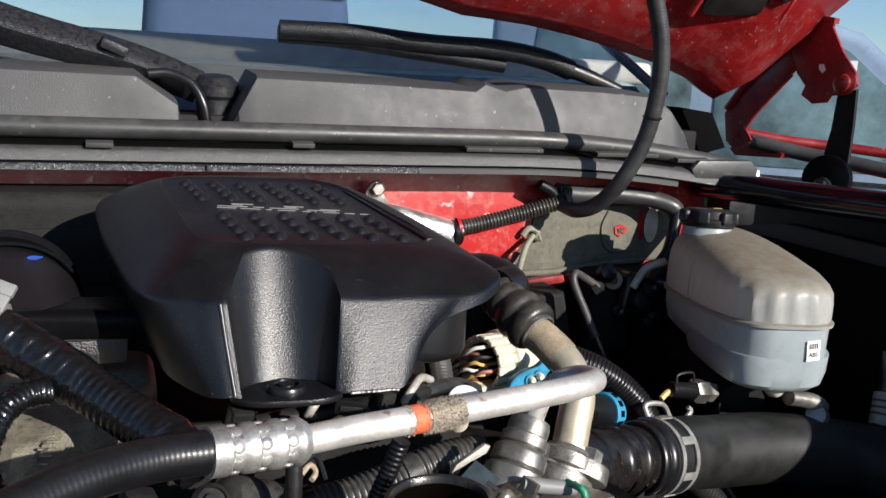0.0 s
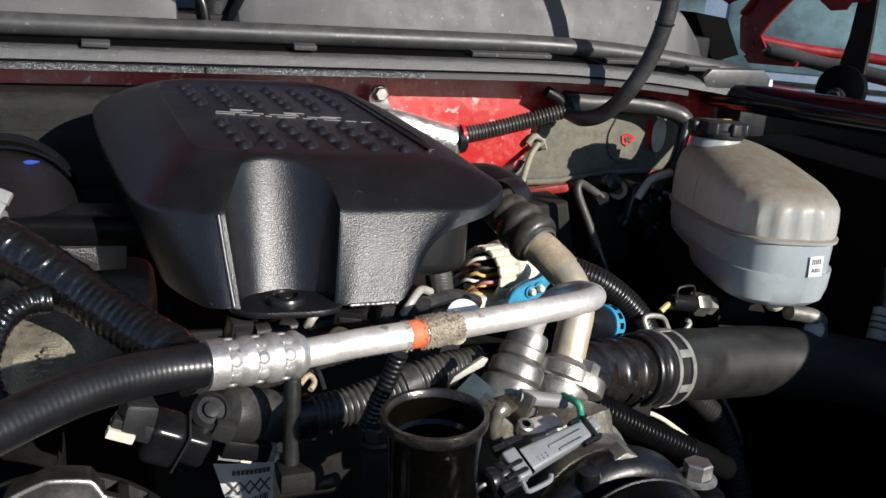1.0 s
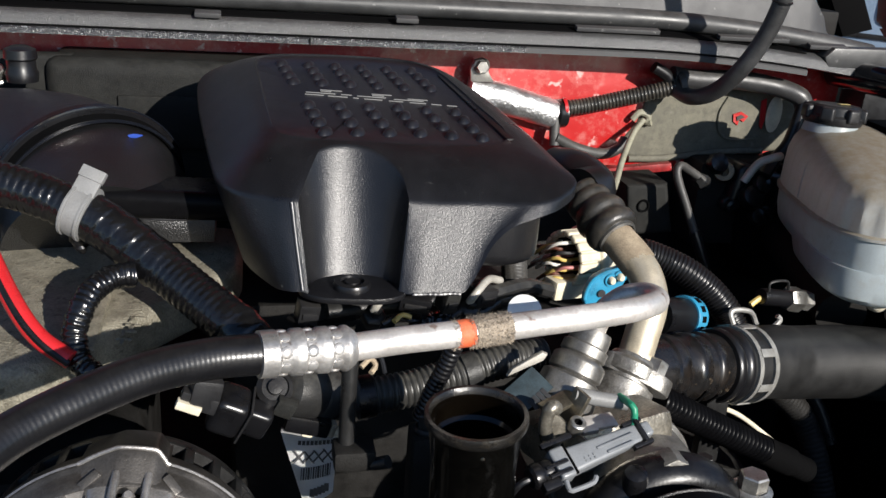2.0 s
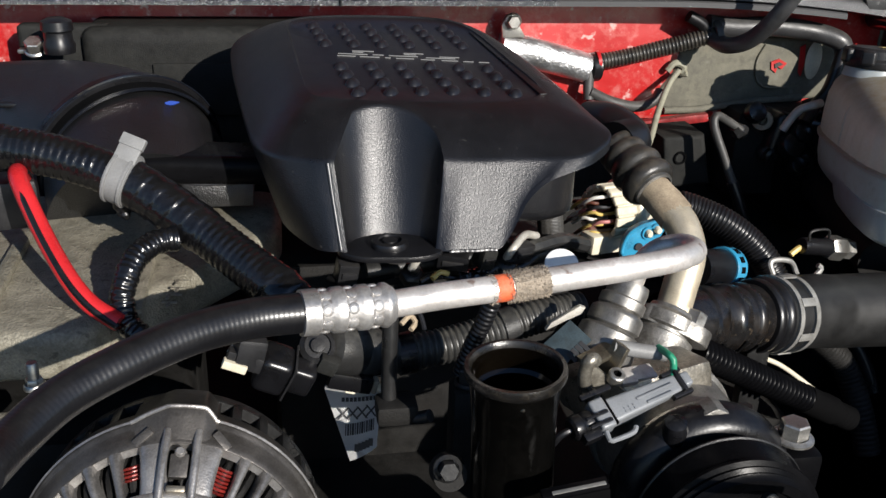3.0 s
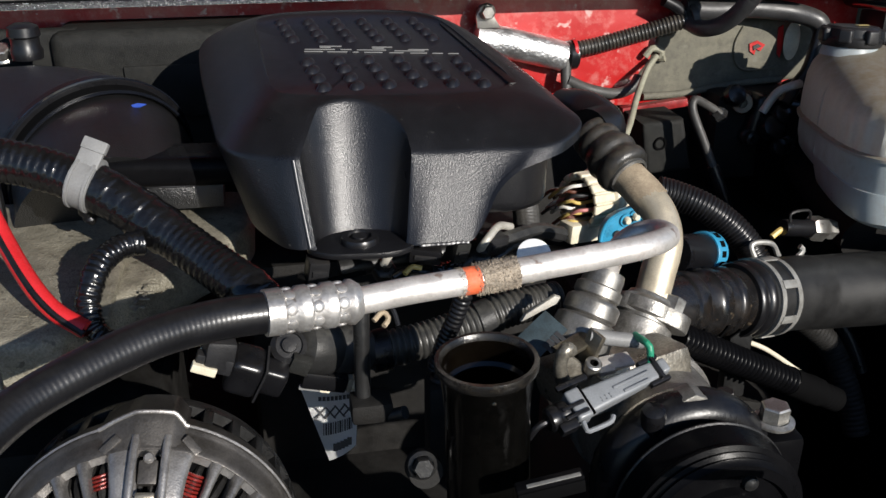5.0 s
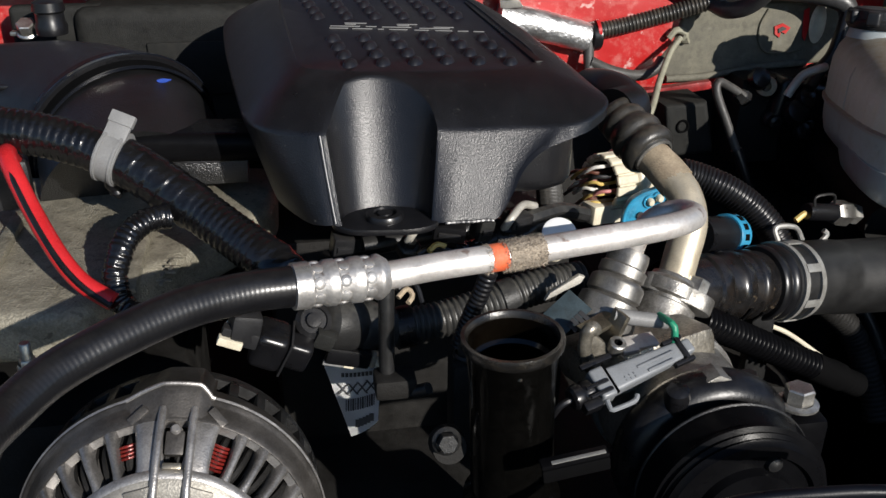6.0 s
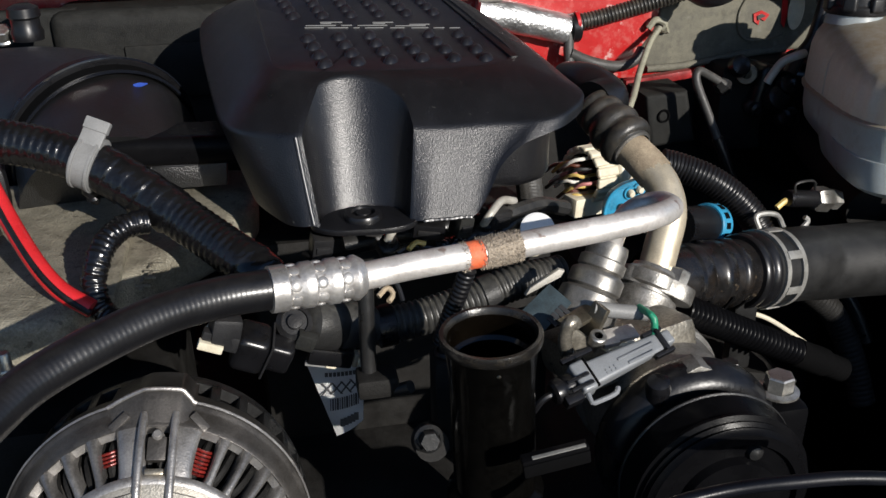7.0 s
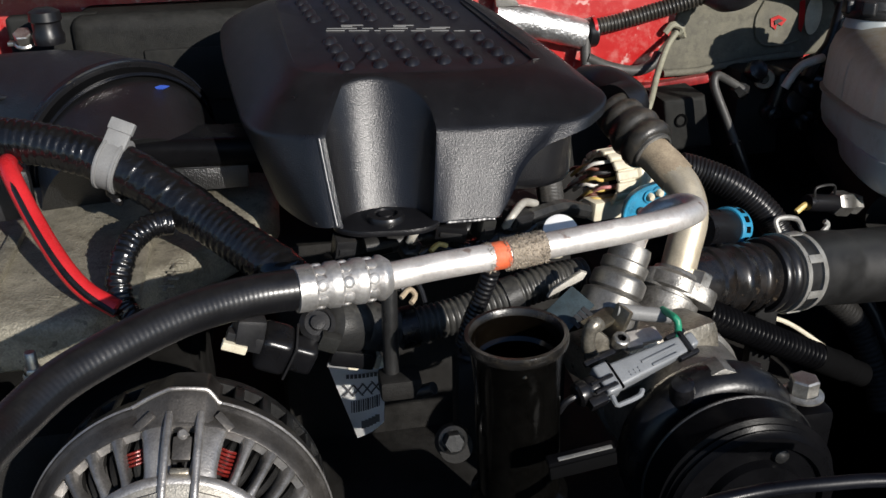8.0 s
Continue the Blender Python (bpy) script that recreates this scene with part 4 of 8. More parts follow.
a = (Vector((0.3335, 0.5400, 1.1665)))
loc = fm.inverted() @ a
ang = math.degrees(math.atan2(loc.y, loc.x))
part("flange", slab(round_poly([(-0.020, -0.018), (0.008, -0.021), (0.030, -0.013), (0.036, 0.0), (0.030, 0.013), (0.008, 0.021), (-0.020, 0.018), (-0.026, 0)], 0.010, 5), 0.013, fm @ Matrix.Rotation(radians(ang), 4, "Z"), 0.002), M["alu_cast"], comp, "bolted flange")
part("flange_bolt", hexbolt(at(a) @ (fm.to_3x3().to_4x4()) @ pose(0, 0, 0.004, 180), 0.0085, 0.014, 0.010), M["steel"], comp, "plated hex bolt")
part("deck", box(0.095, 0.060, 0.030, at((0.2736, 0.4940, 1.1330), -12, -4, 14), 0.008), M["deck"], comp, "cast top deck")
part("cast_ear", loft([(0.2300, 0.4560, 1.1600), (0.2220, 0.4540, 1.1700), (0.2180, 0.4530, 1.1820), (0.2185, 0.4525, 1.1920), (0.2215, 0.4530, 1.1965), (0.2250, 0.4560, 1.1930)], lambda m, s, a: 0.0045 + 0.0035 * max(0, 0.45 - s), 18, 0.0015), M["deck"], comp, "curved cast ear")
part("cast_web", face_plate([(0.2230, 0.4600, 1.1900), (0.2250, 0.4600, 1.1640), (0.2420, 0.4600, 1.1560), (0.2560, 0.4600, 1.1600), (0.2450, 0.4600, 1.1700)], 0.006, 0.0015), M["deck"], comp, "oily cast web")
# small bracket with its screw
part("gold_bracket", box(0.026, 0.013, 0.0035, at((0.2339, 0.4750, 1.1835), 12, -10, 24), 0.001), M["gold"], comp, "yellow passivated bracket")
part("bracket_leg", box(0.004, 0.013, 0.024, at((0.2401, 0.4700, 1.1730), 8, 18, 24), 0.001), M["gold"], comp, "yellow passivated bracket")
sm = at((0.2412, 0.4600, 1.1745), 22, 6, 0)
screw_c = part("screw", lathe([(0, -0.010), (0.0030, -0.010), (0.0030, -0.001), (0.0050, 0), (0.0056, 0.0008), (0.0056, 0.0070), (0.0048, 0.0078), (0.0030, 0.0078), (0.0028, 0.0040), (0, 0.0040)], sm, 24), M["steel"], comp, "plated socket-head screw", angle=30)
part("socket", lathe([(0.0029, 0.0074), (0.0026, 0.0044), (0, 0.0043)], sm, 6), M["shade_black"], screw_c, "dark hex socket")
part("washer_tab", box(0.022, 0.012, 0.003, at((0.2615, 0.4680, 1.1722), 14, 0, 10), 0.001), M["alu"], comp)
part("washer_tab", box(0.012, 0.010, 0.004, at((0.2517, 0.4640, 1.1704), 14, 0, 10), 0.001), M["alu"], comp)
teal_tag = part("sticker", box(0.028, 0.020, 0.0008, at((0.2155, 0.4850, 1.1900), 28, -22, 30), 0.0002), M["teal"], comp, "faded blue-grey sticker")
for k in range(4):
    part("sticker_print", box(0.0032, 0.008, 0.0004, at((0.2181, 0.4800, 1.1862), 28, -22, 30) @ pose(0.004 * k - 0.004, -0.003, 0.0012), 0.0), M["ink"], teal_tag, "dark print bar")

plug = thing("wiring_connector", (0.20, 0.43, 1.16), "long grey plastic wiring connector with black locks", "connector")
c0, c1 = Vector((0.2160, 0.4260, 1.1690)), Vector((0.2790, 0.4440, 1.1795))
q = (c1 - c0).length
along_c = (c1 - c0).normalized()
up_c = (Vector((-0.12, -0.55, 0.83)) - along_c * Vector((-0.12, -0.55, 0.83)).dot(along_c)).normalized()
front_c = up_c.cross(along_c)
if front_c.y > 0:
    front_c = -front_c
cm = Matrix.Translation(c0) @ Matrix((along_c.cross(up_c), up_c, along_c)).transposed().to_4x4()
fs_ = 1 if along_c.cross(up_c).dot(front_c) > 0 else -1
body_c = part("body", box(0.0165, 0.0125, q * 0.84, cm @ pose(0, 0, q * 0.13), 0.0024, segs=3, taper=0.72), M["conngrey"], plug)
for dx, z0, z1 in ((0.0000, 0.46, 0.88), (0.0048, 0.54, 0.84)):
    part("side_rail", box(0.0018, 0.0012, q * (z1 - z0), cm @ pose(fs_ * dx, 0.0058, q * z0), 0.0007), M["conngrey"], body_c)
for k in range(3):
    for j in (0, 1):
        part("moulded_dot", lathe([(0.0007, -0.0006), (0.0006, 0.0003), (0, 0.0004)], cm @ pose(fs_ * (0.0025 + 0.0022 * j), 0.0060, q * (0.30 + 0.05 * k), -90), 8), M["conngrey"], body_c)
collar_c = part("collar", box(0.0200, 0.0165, q * 0.16, cm @ pose(0, 0, -q * 0.01), 0.0022, segs=3), M["conngrey"], plug)
part("collar_slot", box(0.0203, 0.0030, q * 0.012, cm @ pose(0, 0.0078, q * 0.142), 0.0), M["shade_black"], collar_c, "dark seam")
lock_c = part("lock", box(0.0155, 0.0120, q * 0.045, cm @ pose(0, 0.001, q * 0.955), 0.0014), M["conduit"], plug, "black plastic lock")
for j in (-1, 1):
    part("prong", box(0.0030, 0.0050, q * 0.22, cm @ pose(j * 0.0078, 0.0015, q * 0.84), 0.0008), M["conduit"], lock_c)
part("lock_tail", box(0.0095, 0.0090, q * 0.10, cm @ pose(0, 0.001, q * 1.0), 0.0020, segs=3), M["conngrey"], plug, "grey connector end")
rear_c = part("rear_lock", lathe([(0, 0), (0.0060, 0), (0.0078, 0.0015), (0.0084, 0.006), (0.0076, 0.0075), (0.0084, 0.009), (0.0080, 0.014), (0, 0.0145)], cm @ pose(0, 0, -q * 0.25), 20), M["conduit"], plug, "round black rear lock")
for dx in (0.0004, 0.0062):
    part("prong", box(0.0024, 0.0022, q * 0.24, cm @ pose(fs_ * dx, 0.0085, -q * 0.12), 0.0008), M["conduit"], rear_c)
part("rear_foot", box(0.0060, 0.0080, 0.0120, cm @ pose(fs_ * 0.0095, 0.002, -q * 0.20), 0.0014), M["conduit"], rear_c)
part("wire_lead", tube([cm @ Vector((0, 0, -q * 0.22)), cm @ Vector((0, -0.002, -q * 0.34)), cm @ Vector((0.002 * fs_, -0.010, -q * 0.44))], 0.0022, 8, 0.003), M["conduit"], plug, "black lead")
part("top_latch", box(0.0040, 0.0030, q * 0.34, cm @ pose(-fs_ * 0.0150, 0.0020, -q * 0.02), 0.0010), M["conduit"], plug, "black top latch")
part("lower_hook", tube([cm @ Vector((fs_ * 0.0105, 0.004, q * 0.03)), cm @ Vector((fs_ * 0.0165, 0.004, q * 0.015)), cm @ Vector((fs_ * 0.0175, 0.004, q * 0.06)), cm @ Vector((fs_ * 0.0178, 0.004, q * 0.26)), cm @ Vector((fs_ * 0.0150, 0.004, q * 0.32))], 0.0016, 8, 0.002), M["conngrey"], plug)
part("gasket_plate", face_plate([(0.2049, 0.5000, 1.1915), (0.2084, 0.5000, 1.1973), (0.2279, 0.5000, 1.2090), (0.2320, 0.5000, 1.2074), (0.2293, 0.5000, 1.2029)], 0.004, 0.0008), M["pale_metal"], comp, "pale plate edge in the sun")
solo("green_wire", tube([(0.2736, 0.4700, 1.1913), (0.2760, 0.4550, 1.1929), (0.2775, 0.4530, 1.1890), (0.2745, 0.4450, 1.1830)], 0.0024, 10, 0.003), M["green"], "short green wire entering the grey connector", "wire")
solo("sleeved_wire", tube([(0.2446, 0.4750, 1.1918), (0.2572, 0.4720, 1.1895), (0.2791, 0.4680, 1.1869)], 0.0050, 12, 0.003), M["greyclip"], "grey sleeved wire on the compressor", "wire")

# ================= bolt towers =================
tower = thing("bolt_boss", (0.3616, 0.4200, 1.1054), "black cast boss with a plated flange bolt", "bolt boss", "bolt bosses")
part("boss", box(0.030, 0.030, 0.09, at((0.3598, 0.4300, 1.1367)) @ pose(0, 0, -0.092), 0.005), M["pulley"], tower)
part("hex_bolt", hexbolt(at((0.3570, 0.4280, 1.1411), 0, 0, 14), 0.0095, 0.013, 0.0135), M["steel"], tower, "plated flange bolt")
boss2 = thing("bolt_boss", (0.3477, 0.4700, 1.1171), "small plated bolt in a dark boss", "bolt boss", "bolt bosses")
part("boss", lathe([(0, -0.04), (0.011, -0.04), (0.010, -0.006), (0, -0.006)], at((0.3459, 0.4700, 1.1277)), 20), M["steel_dark"], boss2)
part("hex_bolt", hexbolt(at((0.3456, 0.4700, 1.1291), 0, 0, 5), 0.0062, 0.010, 0.008), M["steel_dark"], boss2, "dull hex bolt")
boss3 = thing("bolt_boss", (0.1204, 0.4000, 1.1507), "dark front bolt facing forward", "bolt boss", "bolt bosses")
part("boss", lathe([(0, 0), (0.011, 0), (0.010, 0.012), (0, 0.012)], at((0.1230, 0.4150, 1.1502), 70), 24), M["block"], boss3)
part("hex_bolt", hexbolt(at((0.1206, 0.4020, 1.1611), 70), 0.0062, 0.008, 0.0085), M["steel_dark"], boss3, "greasy hex bolt")

boss4 = thing("bolt_boss", (0.1476, 0.4700, 1.1552), "dark square boss with a greasy hex bolt behind the neck", "bolt boss", "bolt bosses")
part("boss", box(0.024, 0.024, 0.07, at((0.1468, 0.4700, 1.1730)) @ pose(0, 0, -0.07), 0.004), M["block"], boss4)
part("hex_bolt", hexbolt(at((0.1468, 0.4700, 1.1734), 0, 0, 20), 0.0080, 0.012, 0.0100), M["steel_dark"], boss4, "greasy hex bolt")

# ================= oil filler neck =================
neck = thing("oil_filler_neck", (0.160, 0.40, 1.10), "greasy black oil filler neck standing open", "filler neck")
nm = along((0.162, 0.400, 1.06), (0.1565, 0.400, 1.2285))
h = (Vector((0.1565, 0.400, 1.2285)) - Vector((0.162, 0.400, 1.06))).length
part("tube", lathe([(0.0245, 0), (0.0245, h * 0.55), (0.0240, h * 0.80), (0.0248, h * 0.88), (0.0262, h - 0.008), (0.0275, h - 0.005)], nm, 48), M["neck"], neck)
part("rim", lathe([(0.0275, h - 0.006), (0.0287, h - 0.004), (0.0290, h - 0.001), (0.0284, h + 0.0008), (0.0262, h + 0.0008), (0.0250, h - 0.001), (0.0246, h - 0.004)], nm, 48), M["neck_rim"], neck, "worn pale rim")
part("bore", lathe([(0.0246, h - 0.003), (0.0236, h - 0.008), (0.0236, h - 0.016), (0.0215, h - 0.018), (0.0212, h - 0.07), (0, h - 0.07)], nm, 40), M["oil"], neck, "oil-wet dark bore")
part("collar", lathe([(0.0245, h * 0.28), (0.029, h * 0.30), (0.029, h * 0.36), (0.0245, h * 0.38)], nm, 40), M["neck"], neck)
# Glossy bead, added only to catch the small glint on the neck.
part("oil_drip", lathe([(0, -0.0020), (0.0022, -0.0014), (0.0030, 0.0), (0.0024, 0.0022), (0.0012, 0.0042), (0, 0.0050)], at((0.1550, 0.3768, 1.2160)), 16), M["oil"], neck, "glossy bead added for the neck's glint")
part("base", box(0.075, 0.06, 0.05, at((0.163, 0.41, 1.035)), 0.01), M["block"], neck)
brk = thing("front_bracket", (0.1830, 0.3600, 1.1592), "shiny black folded steel bracket", "bracket")
b0, b1 = Vector((0.1618, 0.3500, 1.1768)), Vector((0.1983, 0.3500, 1.1818))
tiltb = -math.degrees(math.atan2(b1.z - b0.z, b1.x - b0.x))
part("top", box((b1 - b0).length, 0.007, 0.0030, at(b0.lerp(b1, 0.5), 4, tiltb) @ pose(0, 0.003, -0.0015), 0.001), M["pulley"], brk)
# Pale metal strip paints the sun on the bracket's top.
part("worn_edge", box((b1 - b0).length * 0.80, 0.0024, 0.0006, at(b0.lerp(b1, 0.5), 4, tiltb) @ pose(0.002, 0.0012, 0.0014), 0.0002), M["clamp"], brk, "pale strip painted in for the sunlit top")
part("front_flange", box((b1 - b0).length, 0.0028, 0.008, at(b0.lerp(b1, 0.5), 0, tiltb) @ pose(0, 0, -0.009), 0.001), M["shade_black"], brk)

# ================= alternator =================
alt = thing("alternator", (-0.037, 0.45, 1.02), "grimy aluminium alternator with slotted front and copper windings", "alternator")
am = pose(-0.0372, 0.414, 1.1059, 80, 0, 0)


def on_alt(r, deg, z):
    """A place on the alternator: radius, degrees round its axis, metres forward of the shoulder."""
    return am @ Vector((r * math.cos(radians(deg)), r * math.sin(radians(deg)), z))


# The core is near-black to paint the shade between the cooling ribs.
stator = part("stator", lathe([(0.02, -0.070), (0.068, -0.070), (0.076, -0.062), (0.0785, -0.050), (0.0785, -0.012)], am, 64), M["shade_black"], alt, "near-black laminated stator with the vents' shade painted in")
shell = part("front_shell", lathe([(0.0800, -0.0145), (0.0852, -0.0145), (0.0862, -0.012), (0.0868, -0.003), (0.0872, 0.0), (0.0862, 0.0020), (0.0848, 0.0030), (0.0838, 0.0046), (0.0826, 0.0080), (0.0808, 0.0118), (0.0792, 0.0142), (0.0784, 0.0147), (0.0778, 0.0140), (0.0774, 0.0125)], am, 96), M["alt_cast"], alt, "cast front shell with a bright shoulder")
part("shoulder_edge", lathe([(0.0866, -0.0014), (0.0879, -0.0010), (0.0881, 0.0004), (0.0872, 0.0014)], am, 96), M["alt_fin"], alt, "worn bright edge")
# Paler than the shell, so the slot tops' sunlight is partly colour.
part("slot_floor", lathe([(0.0786, 0.0118), (0.0782, 0.0132), (0.0728, 0.0122), (0.0722, 0.010)], am, 96), M["alt_fin"], alt, "pale lip painted in for the sunlit slot tops")
# Near-black as well: the depth of shade inside the slots is colour.
pack = part("winding_pack", lathe([(0.0735, 0.000), (0.0700, 0.010), (0.0640, 0.018), (0.055, 0.022), (0.030, 0.024)], am, 48), M["shade_black"], alt, "near-black inner winding pack with the slots' shade painted in")
for k in range(60):
    a = 6 * k
    if not 18 < a < 162:
        continue
    p = [on_alt(r, a + t, zz) for r, t, zz in ((0.0705, 0, 0.008), (0.0675, 1.2, 0.018), (0.0600, 2.4, 0.026), (0.0520, 3.6, 0.026))]
    part("winding", tube(p, 0.0021, 6, 0.004), M["block"], pack)
for mid_, turns in ((61.5, 7), (104, 4)):
    for k in range(turns):
        f = k / 6
        r, zz = 0.0685 - 0.0085 * f, 0.0190 + 0.0110 * f
        part("coil_turn", tube([on_alt(r, mid_ - 3.4, zz - 0.002), on_alt(r + 0.0006, mid_, zz), on_alt(r, mid_ + 3.4, zz - 0.002)], 0.00085, 8, 0.002), M["copper"], pack, "red copper winding")
FIN = ((0.0795, 0.0128, 2.0), (0.0782, 0.0152, 1.55), (0.0752, 0.0196, 1.15), (0.0708, 0.0252, 1.0), (0.0660, 0.0302, 0.95), (0.0625, 0.0335, 1.05), (0.0604, 0.0352, 1.35), (0.0586, 0.0366, 1.9), (0.0572, 0.0376, 2.5))
for deg, half in ((9, 0.0023), (20.5, 0.0023), (32, 0.0023), (43.7, 0.0023), (54.8, 0.0023), (71.3, 0.0072), (93.6, 0.0068), (109.8, 0.0023), (121.7, 0.0023), (134, 0.0023), (147, 0.0023), (159, 0.0023), (171, 0.0023)):
    one = bmesh.new()
    rows = []
    m = am @ Matrix.Rotation(radians(deg), 4, "Z")
    for r, zz, ww in FIN:
        w = half * ww if half < 0.004 else half + 0.0026 * (ww - 1) * 0.8
        nr, nz = 0.72, 0.70
        rows.append([one.verts.new(m @ Vector((r - nr * dd, e * w, zz - nz * dd))) for e, dd in ((-1, 0.0095), (-1, 0.0020), (-0.72, 0.0005), (-0.3, 0.0), (0.3, 0.0), (0.72, 0.0005), (1, 0.0020), (1, 0.0095))])
    for r0, r1 in zip(rows, rows[1:]):
        for q in range(8):
            one.faces.new((r0[q], r0[(q + 1) % 8], r1[(q + 1) % 8], r1[q]))
    one.faces.new(rows[0])
    one.faces.new(rows[-1])
    part("fin", one, M["alt_web"] if half < 0.004 else M["alt_fin"], shell, angle=65)
for deg in (76.2, 88.6):
    mid_ = 82.4
    path = []
    for r, zz in ((0.0832, 0.0085), (0.0800, 0.0150), (0.0765, 0.0205), (0.0715, 0.0270), (0.0660, 0.0325), (0.0600, 0.0378), (0.052, 0.0435), (0.040, 0.0480), (0.022, 0.0505)):
        path.append(on_alt(r, mid_ + (deg - mid_) * 0.078 / r, zz))
    part("raised_rib", tube(path, 0.0023, 12, 0.003), M["alt_fin"], shell, "raised rib beside the screw")
for deg, turn in ((97.5, 34), (67.2, -34)):
    m = am @ Matrix.Rotation(radians(deg), 4, "Z") @ pose(0.0812, 0, 0.0104, 0, 42) @ pose(0, 0, 0, 0, 0, turn)
    part("gusset", box(0.0050, 0.0120, 0.0016, m, 0.0008), M["alt_cast"], shell, "worn slanting web")
part("slot_rim", lathe([(0.0592, 0.0338), (0.0604, 0.0352), (0.0600, 0.0372), (0.0584, 0.0392), (0.0570, 0.0396)], am, 80), M["alt_fin"], alt, "bright rounded rim below the slots")
hub = part("hub", lathe([(0.0560, 0.0300), (0.0585, 0.0355), (0.0578, 0.0388), (0.0545, 0.0412), (0.0480, 0.0430), (0.0440, 0.0432), (0.0425, 0.0446), (0.030, 0.0465), (0.019, 0.0470), (0.017, 0.054), (0, 0.054)], am, 64), M["alt_hub"], alt)
for deg in (100, 66):
    m = am @ Matrix.Rotation(radians(deg), 4, "Z") @ pose(0.0500, 0, 0.0420, 0, 12)
    part("cast_pad", box(0.0085, 0.0150, 0.0020, m, 0.0008), M["alt_hub"], hub, "raised cast pad")
part("brass_pin", box(0.010, 0.0035, 0.004, am @ Matrix.Rotation(radians(-7.6), 4, "Z") @ pose(0, 0.0612, 0.0352, -40), 0.001), M["gold"], alt, "tarnished pin between the ribs")
part("web", box(0.0100, 0.0130, 0.006, am @ Matrix.Rotation(radians(-7.6), 4, "Z") @ pose(0, 0.0665, 0.0210, -42), 0.001), M["alt_cast"], alt, "cast web between the ribs")
for k in range(30):
    a = 12 * k + 3
    m = am @ Matrix.Rotation(radians(a), 4, "Z") @ pose(0.0815, 0, -0.036)
    part("cooling_rib", box(0.0075, 0.0060, 0.023, m, 0.0012), M["steel_dark"], stator)
part("rear_ring", lathe([(0.0785, -0.040), (0.0845, -0.0395), (0.0850, -0.036), (0.0845, -0.033), (0.0785, -0.0325)], am, 72), M["steel_dark"], alt)
part("rear_cover", lathe([(0.0785, -0.050), (0.0815, -0.049), (0.0820, -0.044), (0.0800, -0.0405)], am, 64), M["plastic"], alt, "black plastic rear cover")


def crest_lift(deg):
    """How far the shoulder stands out over the mounting ear."""
    return 0.0066 * max(0.0, min(1.0, (deg - 71) / 4.5, (101 - deg) / 13))


crest, crest_line = [], []
for k in range(33):
    a = 70 + k
    up = crest_lift(a)
    crest.append([on_alt(r, a, z) for r, z in ((0.080, -0.034), (0.0835 + up * 0.75, -0.0330), (0.0845 + up * 0.95, -0.0310), (0.0868 + up, -0.003), (0.0872 + up, 0.0), (0.0862 + up, 0.0020), (0.0838 + up * 0.85, 0.0046), (0.0815 + up * 0.35, 0.0100), (0.0795, 0.0135))])
    crest_line.append(on_alt(0.0874 + up, a, 0.0002))
part("crest", quadmesh(crest), M["alt_cast"], alt, "raised segment of the shoulder")
part("crest_edge", tube(crest_line, 0.0013, 8, 0.002), M["alt_fin"], alt, "worn bright edge")
part("screw", lathe([(0.0036, -0.004), (0.0036, 0.0), (0.0030, 0.0005), (0.0028, 0.0045), (0.002, 0.0055), (0, 0.0055)], am @ Matrix.Rotation(radians(-7.6), 4, "Z") @ pose(0, 0.0735, 0.0185, -50), 16), M["alt_fin"], alt, "small screw head")

# ================= passenger-side rocker cover and harness =================
rocker = thing("rocker_cover", (-0.15, 0.55, 1.15), "dusty cast aluminium rocker cover", "rocker cover")
part("casting", slab(round_poly([(-0.42, 0.492), (-0.085, 0.488), (-0.040, 0.545), (0.03, 0.62), (0.03, 0.70), (-0.42, 0.71)], [0.01, 0.015, 0.02, 0.02, 0.02, 0.01]), 0.035, at((0, 0, 1.157)) @ pose(0, 0, 0, 3, 0, 0), 0.010, segs=4), M["valve"], rocker)
part("rail", slab(round_poly([(-0.42, 0.445), (-0.122, 0.443), (-0.114, 0.47), (-0.42, 0.485)], 0.006), 0.008, at((0, 0, 1.168)), 0.003), M["valve"], rocker, "flanged lower rail")
for x0, y0, y1 in ((-0.150, 0.50, 0.64), (-0.06, 0.50, 0.63)):
    part("rib", box(0.010, y1 - y0, 0.007, pose(x0, (y0 + y1) / 2, 1.1905 + 0.03, 3), 0.003), M["valve"], rocker)
for k, dx in enumerate((0, 0.011, 0.020, 0.031)):
    part("cast_mark", box(0.007, 0.0022, 0.0012, at((-0.0380, 0.5298, 1.2195), 0, 0, 80) @ pose(dx - 0.018, 0.003 * (k % 2), 0), 0.0004), M["valve"], rocker, "raised cast mark")
    part("cast_mark", box(0.0022, 0.010, 0.0012, at((-0.0380, 0.5298, 1.2195), 0, 0, 80) @ pose(dx - 0.015, 0, 0), 0.0004), M["valve"], rocker, "raised cast mark")
for k in range(3):
    part("cast_mark", box(0.0022, 0.009, 0.0012, at((-0.1101, 0.5187, 1.2185), 0, 0, 70) @ pose(0.008 * k, 0, 0), 0.0004), M["valve"], rocker, "raised cast mark")
stud_t = thing("stud_bolt", (-0.1061, 0.4450, 1.2108), "plated stud bolt on the cover rail", "bolt")
p0 = Vector((-0.1074, 0.4470, 1.2059))
part("nut", hexbolt(at(p0), 0.0050, 0.006, 0.0062), M["steel"], stud_t)
part("stud", lathe([(0, 0), (0.0034, 0), (0.0033, 0.015), (0.0026, 0.016), (0, 0.0162)], at(p0), 16), M["steel"], stud_t, "bright stud end")

harness = thing("wiring_harness", (-0.0673, 0.5710, 1.2911), "thick black corrugated wiring harness with a grey clip", "harness")
